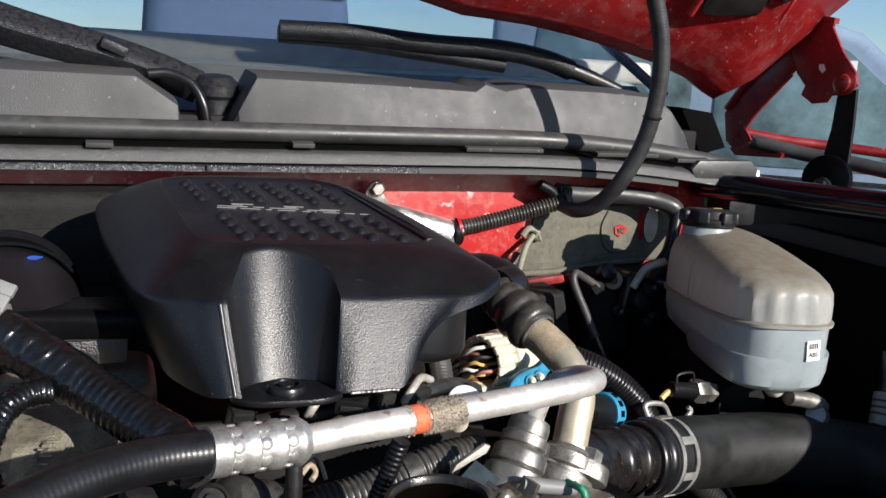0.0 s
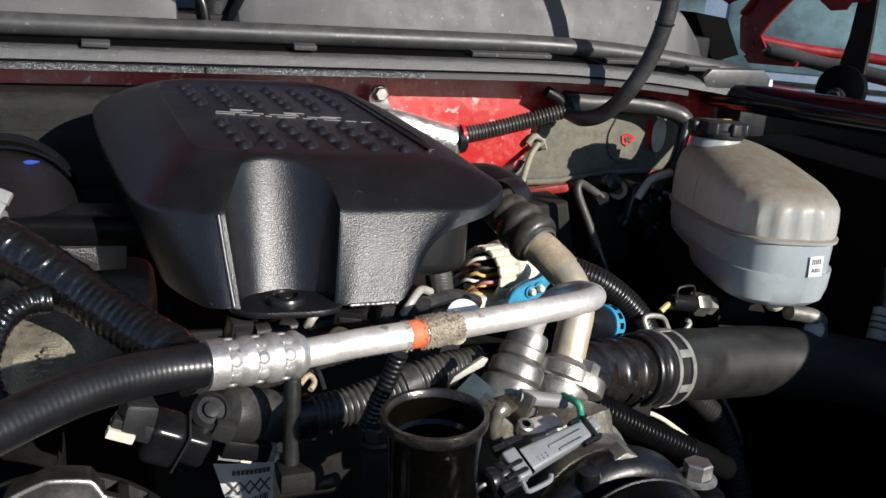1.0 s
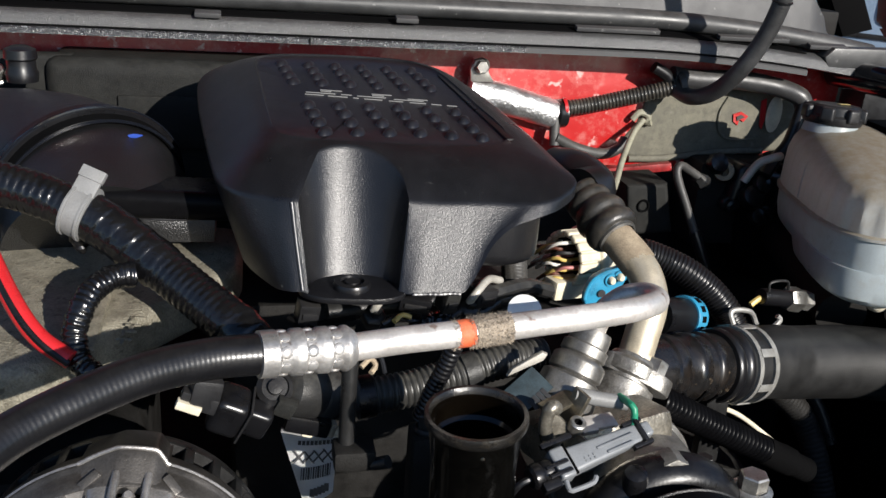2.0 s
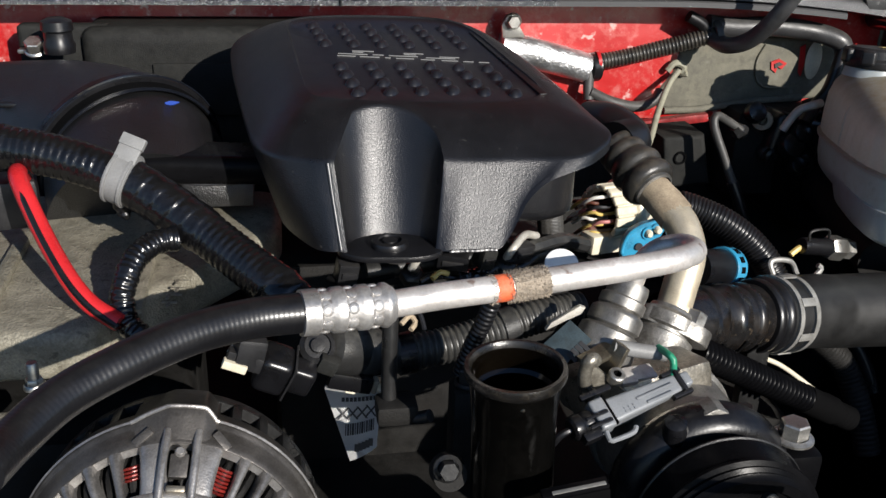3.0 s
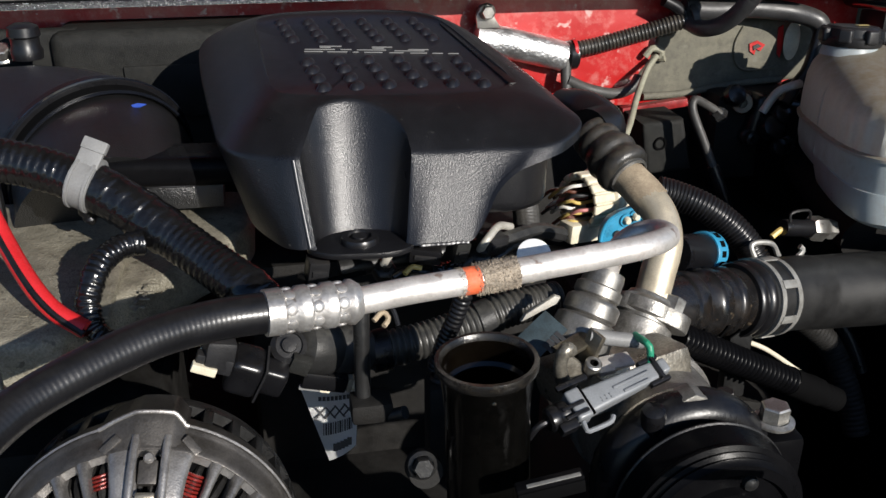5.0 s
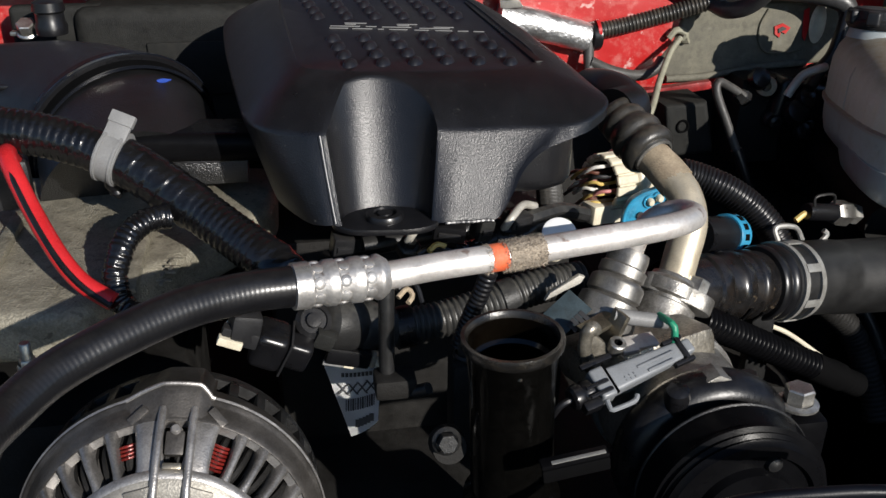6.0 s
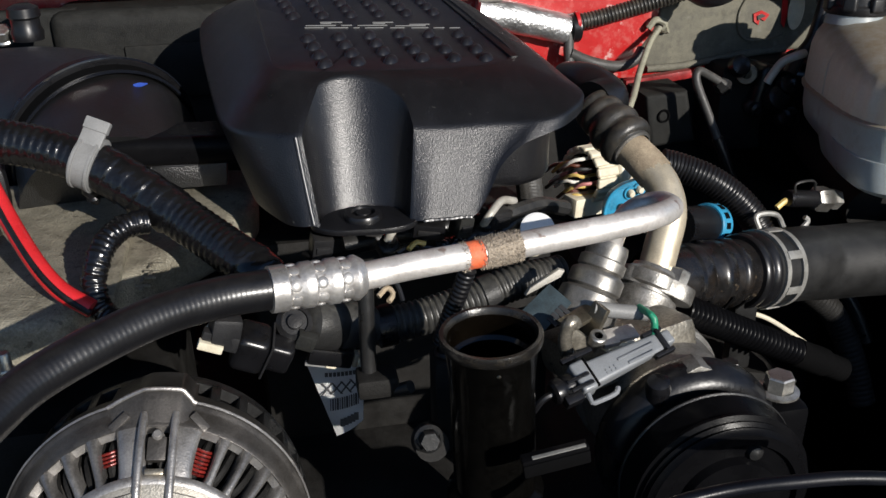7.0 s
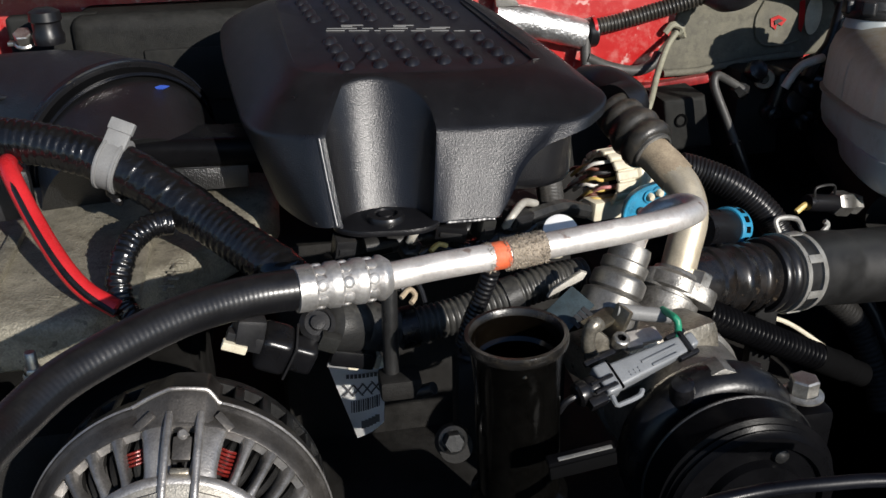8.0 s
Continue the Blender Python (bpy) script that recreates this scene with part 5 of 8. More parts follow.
hp = [(-0.1930, 0.6000, 1.3046), (-0.1496, 0.5900, 1.3019), (-0.1207, 0.5830, 1.2991), (-0.0960, 0.5770, 1.2938), (-0.0697, 0.5700, 1.2845), (-0.0466, 0.5600, 1.2728), (-0.0217, 0.5450, 1.2580), (0.0032, 0.5250, 1.2445), (0.0241, 0.5050, 1.2343), (0.0441, 0.4850, 1.2217)]
tape = [(0.05, 0.20), (0.40, 0.70), (0.86, 0.98)]


def taped(m, s, a):
    """Corrugations that show through tape wound over most of the harness."""
    cover_ = max(min(1, max(0, min(s - u, v - s) / 0.03)) for u, v in tape)
    rib_ = 0.00034 * (1 - 0.78 * cover_) * math.sin(m * 2 * math.pi / 0.0052)
    lap = 0.0007 * cover_ * ((m / 0.0125 + a / (2 * math.pi)) % 1.0)
    crease = 0.0010 * cover_ * abs(noise.noise(Vector((m * 170 + 2.2 * math.sin(a), math.cos(a) * 2.2, math.sin(a) * 2.2 + m * 90))))
    return 0.0144 + 0.0006 * cover_ + rib_ + lap + crease + 0.0003 * noise.noise(Vector((m * 60, math.cos(a) * 1.5, math.sin(a) * 1.5)))


part("conduit", loft(hp, taped, 40, 0.0009), M["wrap"], harness, "black tape wound over corrugated conduit", angle=70)
a, b = Vector((-0.0767, 0.5720, 1.2872)), Vector((-0.0636, 0.5680, 1.2823))
part("clip", lathe([(0.0150, 0), (0.0172, 0.0004), (0.0176, 0.0075), (0.0172, 0.0145), (0.0150, 0.015)], along(a, b), 40), M["greyclip"], harness, "grey nylon clip")
d = (b - a).normalized()
n = Vector((0.18, -0.80, 0.40))
n = (n - d * n.dot(d)).normalized()
t = d.cross(n) if d.cross(n).z > 0 else n.cross(d)
strap_m = Matrix.Translation(a + d * 0.0075 + n * 0.0152 + t * 0.004) @ Matrix((d, t, d.cross(t))).transposed().to_4x4()
part("clip_strap", box(0.0150, 0.018, 0.0034, strap_m @ pose(0, 0.013, -0.0040), 0.0010), M["greyclip"], harness, "flat grey strap of the clip")
part("clip_lock", box(0.0160, 0.008, 0.0055, strap_m @ pose(0, 0.019, -0.0052), 0.0010), M["greyclip"], harness, "grey lock of the clip")
for z_ in (0.0022, 0.0128):
    part("clip_bead", lathe([(0.0170, z_ - 0.0012), (0.0184, z_ - 0.0008), (0.0184, z_ + 0.0008), (0.0170, z_ + 0.0012)], along(a, b), 40), M["greyclip"], harness, "raised edge of the clip")
part("clip_foot", lathe([(0.0065, 0), (0.0050, 0.004), (0.0058, 0.007), (0.0042, 0.011), (0.0050, 0.013), (0.0020, 0.018), (0, 0.0185)], along(Vector((-0.0745, 0.5715, 1.2720)), Vector((-0.0700, 0.5760, 1.2480))), 16), M["conduit"], harness, "black push-in foot")
BR = [(-0.0351, 0.5350, 1.2551), (-0.0455, 0.5300, 1.2558), (-0.0557, 0.5200, 1.2531), (-0.0627, 0.5080, 1.2438), (-0.0660, 0.5000, 1.2307), (-0.0632, 0.4920, 1.2192), (-0.0538, 0.4850, 1.2128)]
solo("branch_conduit", loft(BR, lambda m, s, a: 0.0072 + 0.0007 * ((m / 0.0085 + a / (2 * math.pi)) % 1.0) + 0.00035 * math.sin(m * 1745) + 0.0008 * noise.noise(Vector((m * 120, math.cos(a) * 1.6, math.sin(a) * 1.6))), 26, 0.0009), M["wrap"], "thin black tape-wound branch conduit", "conduit", angle=60)
cable = thing("battery_cable", (-0.0930, 0.5000, 1.2531), "red insulated cable with a black wire beside it", "cable")
part("red_wire", tube([(-0.1400, 0.6000, 1.2760), (-0.1345, 0.5740, 1.2900), (-0.1290, 0.5550, 1.2890), (-0.1140, 0.5300, 1.2670), (-0.0965, 0.5050, 1.2460), (-0.0830, 0.4930, 1.2330), (-0.0660, 0.4850, 1.2233)], 0.0058, 16, 0.004), M["redwire"], cable)
part("black_wire", tube([(-0.1400, 0.5960, 1.2750), (-0.1345, 0.5700, 1.2885), (-0.1285, 0.5500, 1.2890), (-0.1140, 0.5248, 1.2680), (-0.0965, 0.4998, 1.2472), (-0.0830, 0.4878, 1.2342), (-0.0660, 0.4800, 1.2230)], 0.0022, 8, 0.004), M["conduit"], cable, "thin black wire")

# ================= intake elbow and the housings behind it =================
intake = thing("intake_elbow", (-0.09, 0.74, 1.18), "large satin black plastic intake elbow", "intake elbow")
part("elbow", tube([(-0.46, 0.86, 1.232), (-0.30, 0.855, 1.230), (-0.175, 0.825, 1.234), (-0.105, 0.765, 1.238), (-0.078, 0.70, 1.226), (-0.072, 0.665, 1.212)], lambda s: 0.056 + 0.018 * min(1, s * 1.6), 44, 0.008), M["intake"], intake)
bandc = Vector((-0.098, 0.752, 1.2415))
part("band", lathe([(0.070, -0.006), (0.0770, -0.005), (0.0775, 0.004), (0.0805, 0.0055), (0.0812, 0.008), (0.0800, 0.010), (0.0745, 0.011), (0.072, 0.012)], along(bandc, bandc + Vector((0.040, -0.075, -0.026))), 56), M["conduit"], intake, "raised glossy band")
bandm = along(bandc, bandc + Vector((0.040, -0.075, -0.026)))
# The ring stands proud; only its black gives the groove's shade.
part("band_groove", lathe([(0.0745, 0.009), (0.0768, 0.0095), (0.0768, 0.021), (0.0745, 0.0215)], bandm, 72), M["shade_black"], intake, "near-black ring painted in as the shaded groove beside the band")
part("groove_lip", lathe([(0.0755, 0.0205), (0.0775, 0.0208), (0.0778, 0.0222), (0.0757, 0.0228)], bandm, 72), M["gloss"], intake, "thin glossy lip")
part("band_edge", lathe([(0.0806, 0.0066), (0.0818, 0.0072), (0.0820, 0.0084), (0.0808, 0.0090)], bandm, 72), M["gloss"], intake, "polished edge of the band")
part("paint_mark", slab(round_poly([(-0.0060, 0.0006), (-0.0010, 0.0020), (0.0060, 0.0004), (0.0005, -0.0020), (-0.0045, -0.0016)], 0.0010, 3), 0.0008, at((-0.0512, 0.7085, 1.2982), 40, 0, 8), 0.0), M["bluemark"], intake, "blue inspection mark")
# Low-gloss near-black puts the shade on this rounded ledge into its colour.
part("base_ledge", box(0.18, 0.05, 0.022, at((-0.0189, 0.6600, 1.2531), 0, 2, 0), 0.010, segs=5), M["pulley"], intake)
part("bracket", face_plate([(-0.0490, 0.6400, 1.2568), (-0.0257, 0.6400, 1.2542), (0.0114, 0.6400, 1.2547), (0.0102, 0.6400, 1.2351), (-0.0294, 0.6400, 1.2353), (-0.0348, 0.6400, 1.2438)], 0.02, 0.002), M["intake"], intake, "grained bracket")
part("bracket_edge", tube([(-0.0490, 0.6395, 1.2566), (-0.0257, 0.6395, 1.2540), (0.0114, 0.6395, 1.2545)], 0.0011, 8, 0.003), M["cover_edge"], intake, "polished upper edge")
heat = thing("heater_housing", (-0.20, 0.985, 1.165), "dusty dark grey housing against the bulkhead", "housing")
part("case", box(0.285, 0.09, 0.1500, at((-0.022, 0.985, 1.165)), 0.016, segs=4), M["greybox"], heat)
part("raised_field", box(0.10, 0.004, 0.055, at((-0.045, 0.9375, 1.225)), 0.0015), M["greybox"], heat, "coarse raised field")
# Added dark box: covers sunlit red paint where the place is dark.
solo("canister_bracket", box(0.090, 0.020, 0.086, at((-0.182, 0.965, 1.230)), 0.006, segs=3), M["greybox"], "dark box added to hide the lit red bulkhead behind the canister", "bracket")
cap = thing("vacuum_canister", (-0.1743, 0.9000, 1.3033), "round glossy black canister on the housing", "canister")
part("body", lathe([(0, 0), (0.014, 0), (0.015, 0.008), (0.013, 0.012), (0.013, 0.020), (0.015, 0.022), (0.014, 0.030), (0.008, 0.033), (0, 0.033)], at((-0.1743, 0.9000, 1.2995)), 28), M["conduit"], cap)
lugb = thing("earth_lug", (-0.2010, 0.9200, 1.2994), "plated earth lug bolted on the bulkhead", "bolt")
part("tab", box(0.034, 0.012, 0.004, at((-0.2000, 0.9200, 1.2955)), 0.001), M["steel"], lugb)
part("nut", hexbolt(at((-0.1999, 0.9150, 1.2988), 30), 0.009, 0.012, 0.011), M["steel"], lugb)
solo("black_plug", box(0.05, 0.03, 0.035, at((-0.1570, 0.6000, 1.2431), 0, 0, 15), 0.006), M["plastic"], "black injector connector on the rocker cover", "connector")
solo("vent_slot", box(0.018, 0.008, 0.004, at((-0.1898, 0.7700, 1.2808), 0, 0, 0), 0.0015), M["conduit"], "small black clip on the intake", "clip")

# ================= under the hose: plugs, rod, label =================
mid = thing("sensor_plug", (0.0193, 0.4700, 1.1934), "black rectangular sensor connector with a cream lock", "connector")
c0, c1 = Vector((0.0134, 0.4750, 1.1958)), Vector((0.0442, 0.4750, 1.1816))
cm = along(c0, c1) @ Matrix.Rotation(radians(12), 4, "Z")
q = (c1 - c0).length
part("head", box(0.024, 0.026, q * 0.62, cm, 0.006, segs=4), M["conduit"], mid)
part("tail", box(0.016, 0.020, q * 0.5, cm @ pose(0, 0, q * 0.58), 0.004, segs=3), M["conduit"], mid)
part("seam", box(0.0248, 0.0268, 0.0016, cm @ pose(0, 0, q * 0.60), 0.0006), M["plastic"], mid)
part("latch_block", box(0.018, 0.018, 0.020, at((0.0070, 0.4700, 1.1985), 0, 15, 10), 0.003), M["plastic"], mid)
part("lock", box(0.0150, 0.006, 0.0055, at((-0.0004, 0.4620, 1.2000), 0, 24, 0), 0.001), M["cream"], mid, "cream plastic lock")
part("lock_base", box(0.022, 0.008, 0.010, at((0.0046, 0.4660, 1.1991), 0, 22, 0), 0.001), M["plastic"], mid, "black lock base")
part("lead", tube([(0.0027, 0.4800, 1.2069), (-0.0003, 0.4750, 1.2072), (-0.0025, 0.4720, 1.2041), (0.0005, 0.4700, 1.1999)], 0.0022, 8, 0.003), M["cream"], mid, "pale wire")
plug2 = thing("sensor_plug", (0.0745, 0.4900, 1.1661), "slim black connector with cream ends above the label", "connector")
c0, c1 = Vector((0.0573, 0.4900, 1.1720)), Vector((0.0886, 0.4920, 1.1626))
cm = along(c0, c1)
q = (c1 - c0).length
part("body", box(0.009, 0.012, q * 0.9, cm, 0.002), M["conduit"], plug2)
part("lock", box(0.0042, 0.005, q * 0.22, cm @ Matrix.Translation((0, -0.006, q * 0.40)), 0.001), M["cream"], plug2, "cream lock tab")
part("end", box(0.008, 0.010, q * 0.12, cm @ pose(0, 0, q * 0.9), 0.0015), M["dusty_pipe"], plug2, "tan end")
part("rail", box(0.003, 0.003, q * 0.42, cm @ pose(0, -0.007, -q * 0.02), 0.0006), M["greyclip"], plug2, "grey rail")
valve_b = thing("solenoid", (0.0686, 0.5000, 1.1836), "taped round black solenoid under the hose", "solenoid")
sa, sb = Vector((0.0568, 0.4950, 1.1925)), Vector((0.0995, 0.5150, 1.1723))
q = (sb - sa).length
part("can", lathe([(0, -0.002), (0.011, -0.001), (0.0165, 0.003), (0.0178, 0.008), (0.0178, q * 0.42), (0.0160, q * 0.50), (0.0172, q * 0.54), (0.0172, q * 0.70), (0.0150, q * 0.76), (0.0150, q)], along(sa, sb), 30), M["tape"], valve_b)
part("neck", lathe([(0.0152, q * 0.80), (0.0160, q * 0.81), (0.0160, q * 0.86), (0.0152, q * 0.87)], along(sa, sb), 30), M["conduit"], valve_b)
fb = Vector((0.0507, 0.4850, 1.1991))
part("face_boss", lathe([(0.011, -0.012), (0.0115, 0), (0.0085, 0.003), (0.0080, 0.001), (0.005, 0.001), (0.0045, 0.004), (0, 0.0045)], along(fb, fb + Vector((0.05, -0.4, 0.35))), 24), M["plastic"], valve_b, "round boss with a screw")
part("latch", box(0.013, 0.008, 0.012, at((0.0542, 0.4800, 1.1834), 10, 25, 0), 0.002), M["greybox"], valve_b, "dark grey latch")
# small things hidden below the front edge of the cover
for p, sx, sz, rz, mt, lb in (((0.0713, 0.5300, 1.2224), 0.014, 0.016, 10, "plastic", "small black connector under the cover edge"), ((0.1467, 0.5450, 1.2225), 0.022, 0.012, -8, "conduit", "small glossy black connector under the cover edge"),
                              ((0.1700, 0.5500, 1.2188), 0.012, 0.016, 20, "greybox", "small grey connector under the cover edge"), ((0.1972, 0.5600, 1.2180), 0.020, 0.014, 30, "plastic", "black fuel line bracket under the cover edge")):
    th = thing("small_connector", p, lb, "connector", "small connectors under the cover")
    part("body", box(sx, 0.014, sz, at(p, 10, 8, rz), 0.002), M[mt], th)
    part("collar", box(sx * 0.7, 0.017, sz * 0.3, at(p, 10, 8, rz) @ pose(0, 0, sz * 0.35), 0.001), M["plastic"], th)
for pts, mt, lb in (([(0.0602, 0.5300, 1.2251), (0.0710, 0.5250, 1.2215), (0.0864, 0.5300, 1.2211), (0.1060, 0.5350, 1.2218)], "shade_black", "thin black wire under the cover edge"),
                    ([(0.1228, 0.5300, 1.2181), (0.1332, 0.5350, 1.2202), (0.1500, 0.5400, 1.2151), (0.1711, 0.5450, 1.2176)], "conduit", "thin black wire under the cover edge"),
                    ([(0.1309, 0.5300, 1.2202), (0.1371, 0.5350, 1.2226), (0.1434, 0.5350, 1.2205)], "yellow", "short yellow wire under the cover edge"),
                    ([(0.1057, 0.5000, 1.2031), (0.1122, 0.5050, 1.2062), (0.1160, 0.5050, 1.2009), (0.1124, 0.5000, 1.1984)], "dusty_pipe", "looped tan wire beside the dipstick tube"),
                    ([(0.1063, 0.5050, 1.2066), (0.1151, 0.5100, 1.2097), (0.1201, 0.5100, 1.2030), (0.1222, 0.5050, 1.1949)], "conduit", "looped black wire beside the dipstick tube"),
                    ([(0.1866, 0.5600, 1.2200), (0.2101, 0.5700, 1.2210), (0.2400, 0.5900, 1.2176), (0.2680, 0.6100, 1.2040)], "tape", "taped black branch harness beside the cover")):
    solo("thin_wire", tube(pts, 0.0062 if mt == "tape" else 0.0019, 8, 0.003), M[mt], lb, "wire", "loose wires")
solo("braided_sleeve", loft([(0.2420, 0.640, 1.2350), (0.2440, 0.630, 1.2150), (0.2400, 0.612, 1.1960), (0.2300, 0.600, 1.1830)], lambda m, s, a: 0.0105 + 0.0004 * math.sin(m * 1900 + 7 * a) * math.sin(m * 1900 - 7 * a), 42, 0.0011), M["rubber_dusty"], "dusty grey braided sleeve under the cover", "sleeve")
foil_b = thing("taped_splice", (0.1610, 0.545, 1.205), "splice wrapped in shiny crinkled black tape under the cover", "splice")
part("wrap", loft([(0.1480, 0.540, 1.2120), (0.1590, 0.543, 1.2090), (0.1720, 0.548, 1.2095)], lambda m, s, a: 0.0095 + 0.0020 * noise.noise(Vector((m * 230, math.cos(a) * 2, math.sin(a) * 2))), 26, 0.0012), M["wrap"], foil_b, angle=20)
part("lead", tube([(0.1700, 0.548, 1.2100), (0.1850, 0.556, 1.2150), (0.2000, 0.565, 1.2080), (0.2160, 0.575, 1.2120)], 0.0040, 10, 0.003), M["conduit"], foil_b, "black lead")
solo("fuel_rail", tube([(0.0900, 0.575, 1.2060), (0.1500, 0.582, 1.2090), (0.2300, 0.592, 1.2070)], 0.0075, 16, 0.006), M["steel_dark"], "dark steel fuel rail under the cover edge", "pipe")
for p in ((0.1180, 0.548, 1.2120), (0.1880, 0.560, 1.2110)):
    inj = thing("injector_nut", p, "greasy steel fuel line nut under the cover edge", "nut", "fuel line nuts")
    part("nut", lathe([(0, 0), (0.0075, 0), (0.0085, 0.0015), (0.0085, 0.009), (0.0070, 0.0105), (0.0045, 0.011), (0.0040, 0.016), (0, 0.016)], at(p, 35, 10), 6), M["steel_dark"], inj)
    part("line", tube([Vector(p) + Vector((0, -0.008, 0.012)), Vector(p) + Vector((0.004, -0.010, 0.020)), Vector(p) + Vector((0.016, 0.004, 0.024)), Vector(p) + Vector((0.030, 0.020, 0.016))], 0.0030, 10, 0.003), M["pale_metal"], inj, "thin steel line")
low = thing("lower_harness", (0.1397, 0.5200, 1.1731), "dusty black corrugated harness behind the filler neck", "harness")
LOW = [(0.0689, 0.5100, 1.1698), (0.1038, 0.5150, 1.1707), (0.1397, 0.5200, 1.1731), (0.1726, 0.5250, 1.1787), (0.2061, 0.5300, 1.1864), (0.2428, 0.5400, 1.1855)]
part("conduit", tube(LOW, 0.0130, 24, rib=0.0014, pitch=0.0044), M["lit_conduit"], low)
part("clip", lathe([(0.0132, 0), (0.0146, 0.0005), (0.0148, 0.012), (0.0132, 0.0125)], along(Vector(LOW[1]).lerp(Vector(LOW[2]), 0.02), Vector(LOW[2])), 28), M["conduit"], low, "black plastic clip")
for k in (0, 3):
    part("tape_wrap", tube([Vector(LOW[k]).lerp(Vector(LOW[k + 1]), f) for f in (0.25, 0.4, 0.55)], 0.0136, 20, 0.003, wob=0.0008), M["tape"], low, "dusty tape wrap")
solo("thin_conduit", tube([(0.1588, 0.4700, 1.2321), (0.1539, 0.4720, 1.2153), (0.1479, 0.4750, 1.1976), (0.1422, 0.4780, 1.1772)], 0.0058, 14, rib=0.0007, pitch=0.0034), M["conduit"], "thin ribbed black conduit", "conduit")
rod = thing("dipstick_tube", (0.0943, 0.4650, 1.1642), "black dipstick tube standing in a clamp", "tube")
part("tube", tube([(0.0962, 0.4750, 1.2392), (0.0949, 0.4700, 1.2106), (0.0942, 0.4670, 1.1880), (0.0936, 0.4650, 1.1634)], 0.0050, 14, 0.004), M["steel_dark"], rod)
part("clamp", box(0.026, 0.020, 0.014, at((0.0983, 0.4620, 1.1564)), 0.003), M["block"], rod)
part("arm", tube([(0.1009, 0.4600, 1.1593), (0.1103, 0.4550, 1.1602), (0.1181, 0.4500, 1.1647)], 0.0042, 10, 0.003), M["steel_dark"], rod)
tagp = [Vector(p) for p in ((0.0560, 0.5300, 1.1370), (0.0960, 0.5300, 1.1340), (0.0915, 0.5150, 1.0960), (0.0720, 0.5150, 1.0850))]
lab = thing("part_label", tagp[3], "curled white paper label with a barcode", "label")
o, ex, ey = tagp[0], (tagp[1] - tagp[0]), (tagp[3] - tagp[0])
ez = ex.cross(ey).normalized()
ex2 = tagp[2] - tagp[3]
g = []
for j in range(9):
    v = j / 8
    g.append([o + ey * v + (ex * (1 - v) + ex2 * v) * u + ez * (-0.004 * math.sin(math.pi * u)) for u in [i / 8 for i in range(9)]])
bm = quadmesh(g)
bmesh.ops.solidify(bm, geom=bm.faces[:], thickness=0.0005)
paper = part("paper", bm, M["white"], lab)


def on_label(u, v):
    return o + ey * v + (ex * (1 - v) + ex2 * v) * u + ez * (-0.004 * math.sin(math.pi * u) + (-0.0012 if ez.y > 0 else 0.0012))


facing = Matrix((ex.normalized(), (-ey + ex.normalized() * ey.dot(ex.normalized())).normalized(), ex.normalized().cross((-ey + ex.normalized() * ey.dot(ex.normalized())).normalized()))).transposed().to_4x4()
for k in range(13):
    w = (0.0006, 0.0011, 0.0008, 0.0015)[k % 4]
    part("barcode_bar", box(w, 0.0085, 0.0004, Matrix.Translation(on_label(0.16 + 0.058 * k, 0.56)) @ facing, 0), M["ink"], paper, "black barcode bar")
for k in range(9):
    part("print_bar", box(0.0022, 0.0030, 0.0004, Matrix.Translation(on_label(0.28 + 0.075 * k, 0.12)) @ facing, 0), M["ink"], paper, "black print bar")
for k in range(5):
    part("print_bar", box(0.0032, 0.0055, 0.0004, Matrix.Translation(on_label(0.32 + 0.11 * k, 0.84)) @ facing, 0), M["ink"], paper, "black print bar")


def words(text, size, m, material, parent, label):
    cu = bpy.data.curves.new("writing", "FONT")
    cu.body, cu.size, cu.align_x, cu.align_y, cu.extrude = text, size, "CENTER", "CENTER", 0.0002
    tmp = bpy.data.objects.new("writing", cu)
    scene.collection.objects.link(tmp)
    me = bpy.data.meshes.new_from_object(tmp.evaluated_get(bpy.context.evaluated_depsgraph_get()))
    bpy.data.objects.remove(tmp)
    bm = bmesh.new()
    bm.from_mesh(me)
    bpy.data.meshes.remove(me)
    bm.transform(m)
    bmesh.ops.remove_doubles(bm, verts=bm.verts[:], dist=0.00001)
    return part("letter", bm, material, parent, label, smooth=False)


for k in range(4):
    words("X", 0.0125, Matrix.Translation(on_label(0.20 + 0.20 * k, 0.34)) @ facing, M["ink"], paper, "black letter X")
solo("cream_wire", tube([(0.0690, 0.5200, 1.1468), (0.0842, 0.5150, 1.1487), (0.0954, 0.5100, 1.1474)], 0.0035, 10, 0.003), M["cream"], "short cream sleeve above the label", "wire")

# ================= behind the cover, driver's side =================
hcon = thing("harness_connector", (0.3357, 0.7000, 1.1898), "round cream connector with coloured wires", "connector")
ca = Vector((0.3137, 0.7080, 1.1899))
cb = ca + Vector((0.046, 0.018, -0.003))
q = (cb - ca).length
cm = along(ca, cb)
ring = part("shell", lathe([(0.0205, 0.004), (0.0235, 0.004), (0.0240, 0.008), (0.0240, 0.022), (0.0285, 0.024), (0.0300, 0.026), (0.0300, 0.031), (0.0270, 0.034), (0.0262, 0.036), (0.0262, q * 1.25), (0, q * 1.25)], cm, 44), M["cream"], hcon)
for k in range(16):
    m = cm @ Matrix.Rotation(2 * math.pi * k / 16, 4, "Z") @ pose(0.0246, 0, 0.0)
    part("finger", box(0.0048, 0.0082, 0.0235, m, 0.0020, segs=3), M["cream"], ring)
part("bore", lathe([(0.0235, 0.005), (0.0225, 0.016), (0, 0.017)], cm, 30), M["shade_black"], hcon, "dark wire entry")
rnd = random.Random(3)
